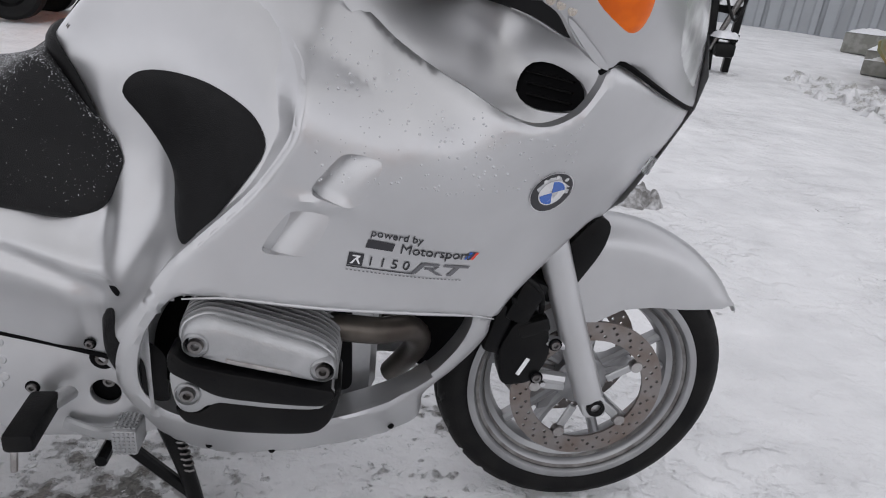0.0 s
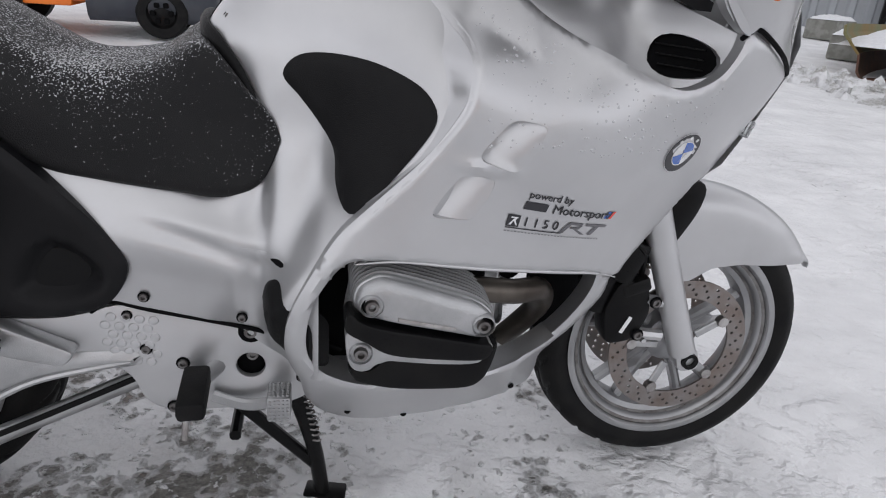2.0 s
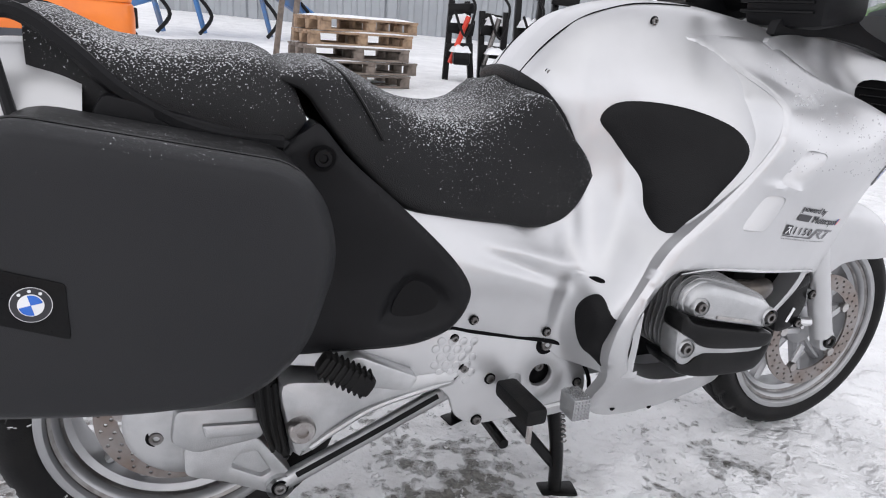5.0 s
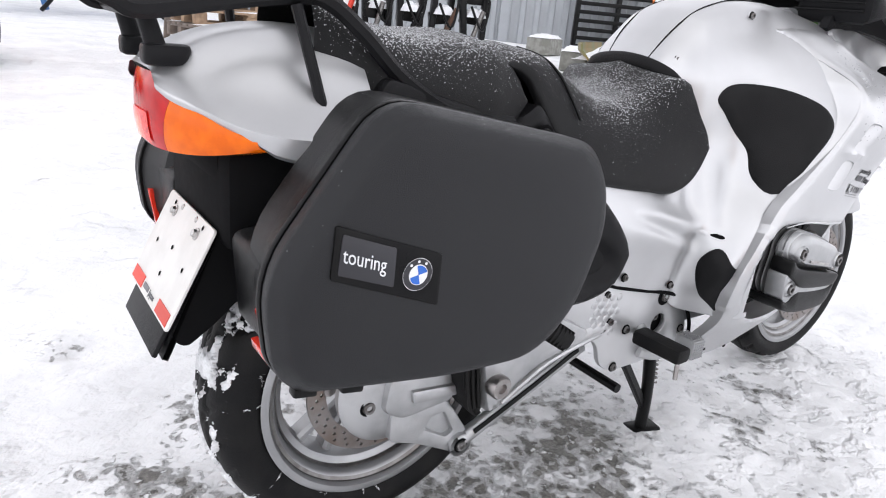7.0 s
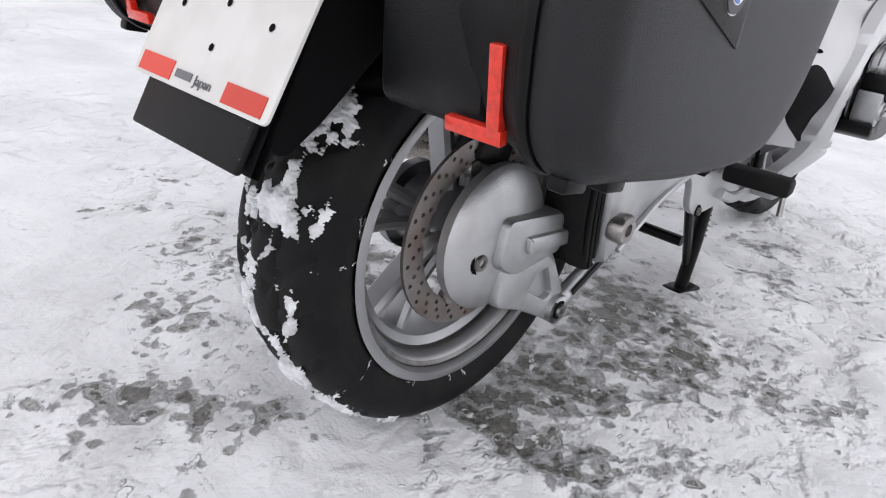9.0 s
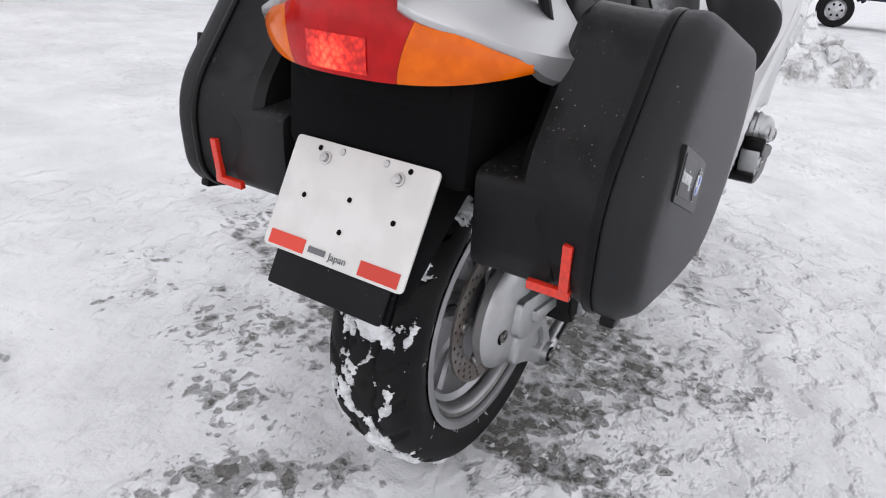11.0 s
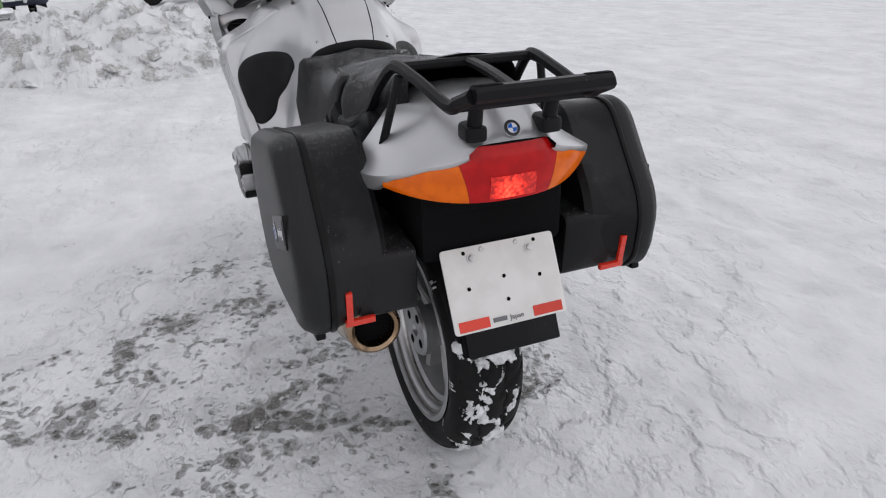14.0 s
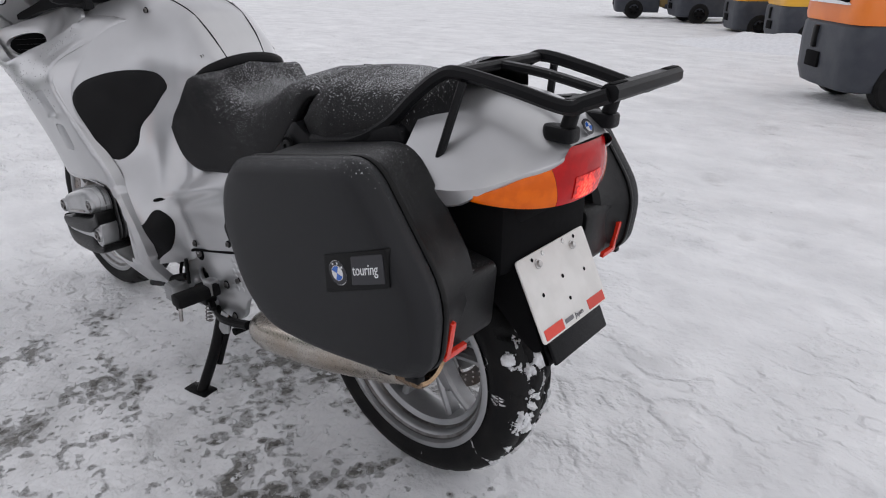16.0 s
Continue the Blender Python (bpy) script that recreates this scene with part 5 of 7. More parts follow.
for s in (RIGHT, LEFT):
    BADGE_AT = np.array((-0.246, 0.691 if s == RIGHT else 0.707))
    lid = [case_ring(s * y, k) for y, k in ((0.315, 0.972), (0.321, 0.985), (0.336, 0.992), (0.342, 0.988), (0.3555, 0.945), (0.3605, 0.928), (0.3645, 0.900), (0.3668, 0.86), (0.3685, 0.75), (0.3690, 0.6), (0.3690, 0.02))]
    base = [case_ring(s * y, k, sh) for y, k, sh in ((0.312, 0.955, (0, 0)), (0.306, 0.970, (0, 0)), (0.292, 0.962, (0.003, 0)), (0.26, 0.940, (0.008, 0.004)), (0.215, 0.935, (0.010, 0.008)), (0.203, 0.90, (0.012, 0.006)), (0.198, 0.05, (0.012, 0)))]
    case = part("pannier", grid(base, True, True), CASE_BACK, bike, "black plastic pannier, wet and flecked with snow")
    part("pannier_lid", grid(lid, True, True), CASE, case, "black textured pannier lid")
    part("lid_seal", grid([case_ring(s * 0.306, 0.955), case_ring(s * 0.306, 0.988), case_ring(s * 0.309, 0.994), case_ring(s * 0.314, 0.994), case_ring(s * 0.317, 0.988), case_ring(s * 0.317, 0.965)], True), BLACK, case)
    part("pannier_shoulder", slab(BOX, s * 0.152, s * 0.262, 0.006), CASE_BACK, case)
    part("hinge", rounded((0.03, 0.018, 0.012), (-0.262, s * 0.335, 0.536), 0.003, (0, 8, 0)), BLACK, case)
    part("hinge", rounded((0.03, 0.018, 0.012), (-0.20, s * 0.335, 0.526), 0.003, (0, 8, 0)), BLACK, case)
    part("reflector", join(rounded((0.009, 0.012, 0.068), (-0.2905, s * 0.283, 0.591), 0.001, (0, -9, 0)), rounded((0.009, 0.054, 0.012), (-0.2855, s * 0.264, 0.5595), 0.001, (0, -9, 0))), REFLEX, case, "red L-shaped reflector")
    plane = surf([(0, 0, 0.3685), (1, 0, 0.3685), (0, 1, 0.3685), (1, 1, 0.3685)])
    recess = part("badge_recess", slab(round_poly([on_badge(-0.004, -0.006), on_badge(0.150, -0.010), on_badge(0.146, 0.056), on_badge(-0.002, 0.056)], 0.005), s * 0.358, s * 0.3706, 0.0010), BLACK, case)
    part("badge_field", slab(round_poly([on_badge(0.004, 0.002), on_badge(0.080, 0.002), on_badge(0.078, 0.049), on_badge(0.006, 0.049)], 0.003), s * 0.3690, s * 0.3716, 0.0004), INK, recess)
    roundel(case, s, on_badge(0.112, 0.024), 0.0205, plane, 0.003)
    if s == RIGHT:
        lettering("lettering", "touring", 0.025, BADGE_WHITE, recess, lambda x, y, z: (on_badge(0.008 + x * 0.8, 0.018 + y)[0], -0.3719 - z, on_badge(0.008 + x * 0.8, 0.018 + y)[1]), "white word on the badge")
    else:
        lettering("lettering", "touring", 0.025, BADGE_WHITE, recess, lambda x, y, z: (on_badge(0.076 - x * 0.8, 0.018 + y)[0], 0.3719 + z, on_badge(0.076 - x * 0.8, 0.018 + y)[1]), "white word on the badge")


# wheels
def tread(a, y, w, n):
    """Depth of the grooves at the angle a and the place y across the tyre."""
    q = abs(y) / w
    if q > 0.44:
        return 0.0
    k = (a * n / (2 * math.pi) + (0.9 * q if y > 0 else 0.9 * q + 0.5) * 2.2) % 1.0
    d = 0.0
    if q > 0.05 and abs(k - 0.5) < 0.11:
        d = 0.0045
    if abs(q - 0.16 - 0.02 * math.sin(a * n)) < 0.02:
        d = 0.0045
    return d


def tyre_mesh(prof, c, w, n):
    m = n * 12
    rows = []
    for k in range(m):
        a = 2 * math.pi * k / m
        rows.append([(c[0] + (r - tread(a, y, w, n)) * math.cos(a), c[1] + y, c[2] + (r - tread(a, y, w, n)) * math.sin(a)) for y, r in prof])
    rows.append(rows[0])
    bm = grid(rows)
    bmesh.ops.remove_doubles(bm, verts=bm.verts, dist=1e-6)
    return bm


def packed_snow(prof, c, amount, seed, lo, hi):
    """Snow that sticks to a tyre in torn patches, thin at their edges."""
    bm = bmesh.new()
    m = 900
    P = resample(prof, 0.0018, False)
    keep = {}

    def cover(a, y):
        v = noise.fractal(Vector((a * 5.0, y * 22, seed)), 0.75, 2.1, 7) - 0.5 * abs(noise.noise(Vector((a * 14, y * 60, seed))))
        edge = min(a - lo, hi - a) / 0.25
        return v - (amount + max(0, 1 - edge) * 0.5 + max(0.0, (abs(y) - 0.055) * 14))

    def vert(k, j):
        if (k, j) not in keep:
            a = lo + (hi - lo) * k / m
            y, r = P[j]
            up = min(0.0055, max(-0.003, cover(a, y) * 0.03)) + 0.0015 * noise.noise(Vector((a * 60, y * 220, seed)))
            keep[k, j] = bm.verts.new((c[0] + (r + up) * math.cos(a), c[1] + y, c[2] + (r + up) * math.sin(a)))
        return keep[k, j]

    for k in range(m):
        for j in range(len(P) - 1):
            a, y = lo + (hi - lo) * (k + 0.5) / m, (P[j][0] + P[j + 1][0]) / 2
            if cover(a, y) > -0.06:
                bm.faces.new((vert(k, j), vert(k + 1, j), vert(k + 1, j + 1), vert(k, j + 1)))
    bmesh.ops.recalc_face_normals(bm, faces=bm.faces)
    return bm


def wheel(name, c, r, w, rim_r, spokes, label):
    tyre = [(-w * 0.36, rim_r - 0.012), (-w * 0.44, rim_r + 0.004), (-w * 0.50, rim_r + (r - rim_r) * 0.35), (-w * 0.495, rim_r + (r - rim_r) * 0.55), (-w * 0.43, r - (r - rim_r) * 0.24), (-w * 0.32, r - (r - rim_r) * 0.10), (-w * 0.17, r - 0.004), (0, r)]
    tyre = tyre + [(-a, b) for a, b in tyre[-2::-1]]
    prof = catmull(tyre, False, 5)
    f = w * 0.445
    rim = [(-f, rim_r), (-f * 1.03, rim_r + 0.002), (-f * 1.06, rim_r - 0.002), (-f * 1.05, rim_r - 0.011), (-f * 0.97, rim_r - 0.0145), (-f * 0.90, rim_r - 0.0155), (-f * 0.84, rim_r - 0.024), (-f * 0.70, rim_r - 0.030), (-f * 0.58, rim_r - 0.032), (-f * 0.46, rim_r - 0.047), (0, rim_r - 0.052)]
    rim = rim + [(-a, b) for a, b in rim[-2::-1]]
    hub = part(name, lathe(rim, c, 120), WHEEL, bike, label)
    for g in (-1, 1):
        part("rim_groove", lathe([(g * f * 0.93, rim_r - 0.0158), (g * f * 0.90, rim_r - 0.0165), (g * f * 0.86, rim_r - 0.0225)], c, 96), BOLT, hub)
        part("rim_step", lathe([(g * f * 0.66, rim_r - 0.0325), (g * f * 0.62, rim_r - 0.0345), (g * f * 0.56, rim_r - 0.036)], c, 96), STEEL, hub)
    rubber = part("tyre", tyre_mesh(prof, c, w, 26), RUBBER, hub, "black grooved tyre with packed snow")
    if w > 0.15:
        tagged(part("packed_snow", packed_snow(prof, c, 0.14, 4.0, math.radians(95), math.radians(275)), PACKED, rubber, "white snow packed into the tread"), kind="stuff")
    part("hub", lathe([(-0.05, 0.0), (-0.05, 0.038), (-0.04, 0.052), (0.04, 0.052), (0.05, 0.038), (0.05, 0.0)], c, 28), WHEEL, hub)
    for k in range(5):
        for d in (-1, 1):
            a = 2 * math.pi * k / 5 + 0.3
            b = a + d * 0.20
            p0 = (c[0] + 0.045 * math.cos(a + d * 0.25), c[1] - 0.01, c[2] + 0.045 * math.sin(a + d * 0.25))
            p1 = (c[0] + 0.11 * math.cos(a + d * 0.17), c[1], c[2] + 0.11 * math.sin(a + d * 0.17))
            p2 = (c[0] + (rim_r - 0.045) * math.cos(b), c[1], c[2] + (rim_r - 0.045) * math.sin(b))
            part("spoke", bar([p0, p1, p2], 0.019, 0.040 if w > 0.15 else 0.030, 0.006, up=(0, 1, 0), sub=4), WHEEL, hub)
        a = 2 * math.pi * k / 5 + 0.3
        web = [(c[0] + r0 * math.cos(a + q), c[2] + r0 * math.sin(a + q)) for r0, q in ((0.04, -0.5), (0.095, -0.17), (0.115, 0.0), (0.095, 0.17), (0.04, 0.5))]
        part("spoke_web", slab(web, c[1] - 0.014, c[1] + 0.014, 0.004), WHEEL, hub)
    return hub


def disc_part(c, y, r, parent, name="brake_disc"):
    holes = [ring_line((c[0], c[2]), r * 0.74, 48)]
    for k in range(26):
        for j, q in enumerate((0.80, 0.87, 0.94)):
            a = 2 * math.pi * (k + j * 0.33) / 26
            holes.append(ring_line((c[0] + r * q * math.cos(a), c[2] + r * q * math.sin(a)), 0.0034, 7))
    d = part(name, slab(ring_line((c[0], c[2]), r, 72), y - 0.0025, y + 0.0025, 0, holes=holes), DISC, parent, "drilled steel brake disc", angle=30)
    for k in range(5):
        a = 2 * math.pi * k / 5 + 0.55
        x, z = c[0] + r * 0.70 * math.cos(a), c[2] + r * 0.70 * math.sin(a)
        part("disc_button", lathe([(-0.006, 0), (-0.006, 0.011), (0.004, 0.014), (0.006, 0.014)], (x, y, z), 12), STEEL, parent)
        part("disc_arm", bar([(c[0] + 0.045 * math.cos(a), y + 0.004, c[2] + 0.045 * math.sin(a)), (x, y + 0.004, z)], 0.016, 0.008, 0.002, up=(0, 1, 0)), CAST, parent)
    return d


fw = wheel("front_wheel", FRONT, 0.290, 0.122, 0.228, 5, "cast silver front wheel")
rw = wheel("rear_wheel", REAR, 0.2955, 0.162, 0.217, 5, "cast silver rear wheel with snow in the tread")
for s in (RIGHT, LEFT):
    disc_part(FRONT, s * 0.073, 0.150, fw)
disc_part(REAR, -0.062, 0.135, rw)

# left end of the rear hub: a round boss with four sunk bolts
boss = part("hub_boss", lathe([(0.045, 0.066), (0.062, 0.066), (0.068, 0.061), (0.068, 0.018), (0.060, 0.014), (0.060, 0.0)], REAR, 36), WHEEL, rw)
for k in range(4):
    a = math.pi * k / 2 + 0.5
    part("bolt_well", lathe([(0.0685, 0.0115), (0.069, 0.0105), (0.0690, 0.0)], (REAR[0] + 0.042 * math.cos(a), 0, REAR[2] + 0.042 * math.sin(a)), 16), DARK, boss)

# final drive, swing arm, torque rod
HUB = Vector((0.012, 0.0, 0.334))
drive = part("final_drive", lathe([(-0.066, 0.045), (-0.068, 0.088), (-0.078, 0.102), (-0.092, 0.103), (-0.102, 0.094), (-0.108, 0.072), (-0.113, 0.04), (-0.115, 0.0)], HUB, 44), CAST, bike, "cast aluminium final drive housing")
part("drive_nose", slab(round_poly([(-0.01, 0.375), (0.125, 0.362), (0.132, 0.298), (0.02, 0.285), (-0.02, 0.31)], 0.016), -0.128, -0.07, 0.010), CAST, drive)
part("drive_step", slab(round_poly([(0.03, 0.345), (0.128, 0.336), (0.131, 0.312), (0.035, 0.318)], 0.006), -0.136, -0.10, 0.005), CAST, drive)
part("drive_lug", slab(round_poly([(0.0, 0.30), (0.12, 0.300), (0.182, 0.205), (0.172, 0.176), (0.145, 0.172), (0.06, 0.218), (0.0, 0.24)], 0.014), -0.120, -0.085, 0.005, holes=[round_poly([(0.088, 0.268), (0.118, 0.270), (0.142, 0.222), (0.125, 0.215), (0.075, 0.245)], 0.006)]), CAST, drive)
part("lug_web", slab(round_poly([(0.06, 0.28), (0.12, 0.282), (0.15, 0.22), (0.12, 0.205), (0.06, 0.235)], 0.006), -0.108, -0.095, 0), CAST, drive)
bolt((-0.04, -0.108, 0.318), 0.012, RIGHT, drive)
boot = part("shaft_boot", slab(round_poly([(0.112, 0.43), (0.150, 0.43), (0.158, 0.36), (0.172, 0.275), (0.164, 0.265), (0.134, 0.300), (0.118, 0.35)], 0.01), -0.162, -0.085, 0.014), RUBBER, bike, "black rubber shaft boot")
for k in range(3):
    part("boot_rib", tube([(0.120 + 0.012 * k, -0.163, 0.425), (0.127 + 0.012 * k, -0.164, 0.35), (0.140 + 0.010 * k, -0.163, 0.295)], 0.004, 6), RUBBER, boot)
swing = part("swing_arm", slab(catmull([(0.152, 0.425), (0.22, 0.425), (0.32, 0.415), (0.46, 0.412), (0.46, 0.378), (0.37, 0.368), (0.29, 0.345), (0.235, 0.312), (0.20, 0.285), (0.175, 0.285), (0.160, 0.345)], True, 4), -0.178, -0.085, 0.018), CAST, bike, "cast aluminium swing arm")
part("arm_rib", tube([(0.20, -0.178, 0.302), (0.25, -0.180, 0.335), (0.32, -0.178, 0.366), (0.45, -0.172, 0.39)], 0.006, 8), CAST, swing)
part("swing_pivot", lathe([(0, 0.023), (-0.02, 0.023), (-0.024, 0.020), (-0.024, 0.010), (-0.018, 0.010), (-0.018, 0)], (0.184, -0.172, 0.344), 20), STEEL, swing)
rod = part("torque_rod", tube([(0.156, -0.118, 0.192), (0.30, -0.115, 0.256), (0.47, -0.11, 0.331)], [0.0145, 0.0135, 0.0145], 12, 5, 1.2), CAST, bike, "polished torque rod")
part("rod_channel", bar([(0.185, -0.131, 0.214), (0.30, -0.1295, 0.2645), (0.45, -0.1245, 0.331)], 0.004, 0.011, 0.001), BLACK, rod)
part("rod_eye", lathe([(-0.012, 0.024), (0.012, 0.024)], (0.156, -0.118, 0.192), 18), CAST, rod)
bolt((0.156, -0.13, 0.192), 0.011, RIGHT, rod)
part("caliper", rounded((0.07, 0.05, 0.09), (0.02, -0.05, 0.47), 0.012, (0, 20, 0)), BLACK, rw, "black rear brake caliper")
part("final_gaiter", rounded((0.10, 0.10, 0.16), (0.38, -0.06, 0.42), 0.03), DARK, bike)

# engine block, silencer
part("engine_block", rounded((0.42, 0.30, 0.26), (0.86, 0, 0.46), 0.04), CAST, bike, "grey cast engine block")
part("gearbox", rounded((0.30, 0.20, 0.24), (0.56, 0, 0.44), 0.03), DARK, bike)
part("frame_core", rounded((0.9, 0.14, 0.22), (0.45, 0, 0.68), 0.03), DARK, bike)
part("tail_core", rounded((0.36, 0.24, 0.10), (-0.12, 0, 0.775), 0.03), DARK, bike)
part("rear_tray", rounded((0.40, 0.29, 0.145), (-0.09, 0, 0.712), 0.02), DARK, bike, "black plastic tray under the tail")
part("fork_core", rounded((0.12, 0.16, 0.35), (1.32, 0, 0.72), 0.03, (0, 24, 0)), DARK, bike)
sil = part("silencer", tube([(0.36, 0.185, 0.345), (0.30, 0.20, 0.352), (0.10, 0.215, 0.40), (-0.10, 0.216, 0.452), (-0.14, 0.214, 0.464)], [0.035, 0.055, 0.060, 0.058, 0.055], 20, 5, 0.86), PIPE, bike, "brushed steel silencer with a heat-tinted tip", angle=60)
part("tip", lathe([(0.045, 0.050), (0.04, 0.0555), (0.0, 0.0565), (-0.014, 0.054), (-0.018, 0.048), (-0.014, 0.041), (0.02, 0.039), (0.034, 0.038)], (-0.170, 0.213, 0.474), 32, "x"), TIP, sil, "brown heat-tinted tip")
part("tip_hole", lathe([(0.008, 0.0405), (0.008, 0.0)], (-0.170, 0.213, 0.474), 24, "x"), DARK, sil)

# cylinders: cover outline, and how the fins grow behind it
COVER = catmull([(0.802, 0.568), (0.800, 0.578), (0.805, 0.595), (0.820, 0.607), (0.841, 0.612), (0.878, 0.604), (0.924, 0.59), (0.972, 0.574), (0.995, 0.559), (1.001, 0.548), (1.000, 0.528), (0.993, 0.515), (0.961, 0.521), (0.906, 0.532), (0.855, 0.543), (0.821, 0.553), (0.806, 0.56)], True, 4)
HEAD = catmull([(0.798, 0.560), (0.797, 0.582), (0.803, 0.600), (0.820, 0.612), (0.841, 0.617), (0.878, 0.609), (0.924, 0.596), (0.972, 0.580), (0.998, 0.563), (1.006, 0.548), (1.006, 0.50), (0.995, 0.470), (0.96, 0.455), (0.88, 0.452), (0.82, 0.465), (0.792, 0.50)], True, 4)
BAND = catmull([(0.788, 0.560), (0.797, 0.563), (0.807, 0.553), (0.822, 0.545), (0.856, 0.536), (0.906, 0.527), (0.961, 0.516), (1.002, 0.507), (0.999, 0.488), (0.98, 0.482), (0.924, 0.485), (0.865, 0.492), (0.838, 0.501), (0.819, 0.514), (0.792, 0.530), (0.786, 0.542)], True, 4)
LOWER = catmull([(0.788, 0.528), (0.789, 0.50), (0.794, 0.479), (0.805, 0.467), (0.822, 0.468), (0.845, 0.480), (0.925, 0.474), (0.985, 0.474), (1.002, 0.490), (1.002, 0.508), (0.92, 0.505), (0.84, 0.512), (0.80, 0.530)], True, 4)
GUARD = catmull([(0.793, 0.474), (0.798, 0.457), (0.812, 0.446), (0.856, 0.435), (0.912, 0.431), (0.969, 0.432), (0.992, 0.443), (1.005, 0.466), (1.013, 0.503), (1.003, 0.508), (0.983, 0.480), (0.925, 0.479), (0.866, 0.486), (0.845, 0.486), (0.822, 0.468)], True, 4)


def dome(line, s, steps):
    mid = line.mean(0)
    return grid([[(mid[0] + (p[0] - mid[0]) * k, s * y, mid[1] + (p[1] - mid[1]) * k) for p in line] for y, k in steps], True, True)


for s in (RIGHT, LEFT):
    hm = HEAD.mean(0)
    # the core is black so that the gaps between the fins read as shaded
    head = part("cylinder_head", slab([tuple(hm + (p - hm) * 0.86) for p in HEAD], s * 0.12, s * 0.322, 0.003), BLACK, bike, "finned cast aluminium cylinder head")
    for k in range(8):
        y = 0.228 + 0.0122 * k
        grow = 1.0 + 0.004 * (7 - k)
        part("fin", slab([tuple(hm + (p - hm) * grow) for p in HEAD], s * y, s * (y + 0.0036), 0.0010), FIN_SHADED, head)
    cover = part("valve_cover", dome(COVER, s, ((0.300, 1.03), (0.321, 1.03), (0.325, 1.01), (0.326, 0.985), (0.332, 0.97), (0.338, 0.93), (0.343, 0.82), (0.346, 0.5), (0.3465, 0.04))), CAST, head, "silver valve cover")
    lower = part("lower_cover", slab(LOWER, s * 0.300, s * 0.3425, 0.003), CAST, head)
    part("guard_strap", slab(BAND, s * 0.30, s * 0.349, 0.006), BLACK, head, "black plastic band across the cylinder head")
    part("guard_bar", slab(GUARD, s * 0.26, s * 0.344, 0.007), BLACK, head, "black plastic cylinder guard")
    for x, z, parent in ((0.8235, 0.574, cover), (0.987, 0.540, cover), (0.810, 0.498, lower)):
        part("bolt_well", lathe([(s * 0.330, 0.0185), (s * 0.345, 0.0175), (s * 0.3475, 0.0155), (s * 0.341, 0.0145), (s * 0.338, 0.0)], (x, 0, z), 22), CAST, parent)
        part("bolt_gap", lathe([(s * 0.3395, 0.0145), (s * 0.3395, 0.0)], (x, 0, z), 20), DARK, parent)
        bolt((x, s * 0.339, z), 0.0105, s, parent, depth=0.011)
    part("cast_mark", slab([(0.861, 0.556), (0.945, 0.539), (0.945, 0.533), (0.861, 0.550)], s * 0.344, s * 0.3478, 0.0005), STEEL, cover)
    part("exhaust_header", tube([(0.99, s * 0.235, 0.548), (1.06, s * 0.235, 0.542), (1.115, s * 0.205, 0.530), (1.135, s * 0.15, 0.47), (1.10, s * 0.08, 0.37)], 0.021, 14), HEADER, bike, "dark sooty exhaust header pipe")
    # added near-black sheets stand in for the deep shade inside the opening
    shade_sheet = part("opening_shade", slab(round_poly([(0.715, 0.40), (0.715, 0.60), (0.78, 0.645), (1.02, 0.63), (1.03, 0.40)], 0.02), s * 0.17, s * 0.19, 0.004), DARK, bike, "near-black sheet standing in for the shade behind the cylinder")
    part("opening_shade_wing", slab(round_poly([(1.125, 0.42), (1.125, 0.60), (1.22, 0.58), (1.22, 0.46), (1.16, 0.40)], 0.02), s * 0.10, s * 0.12, 0.004), DARK, shade_sheet)

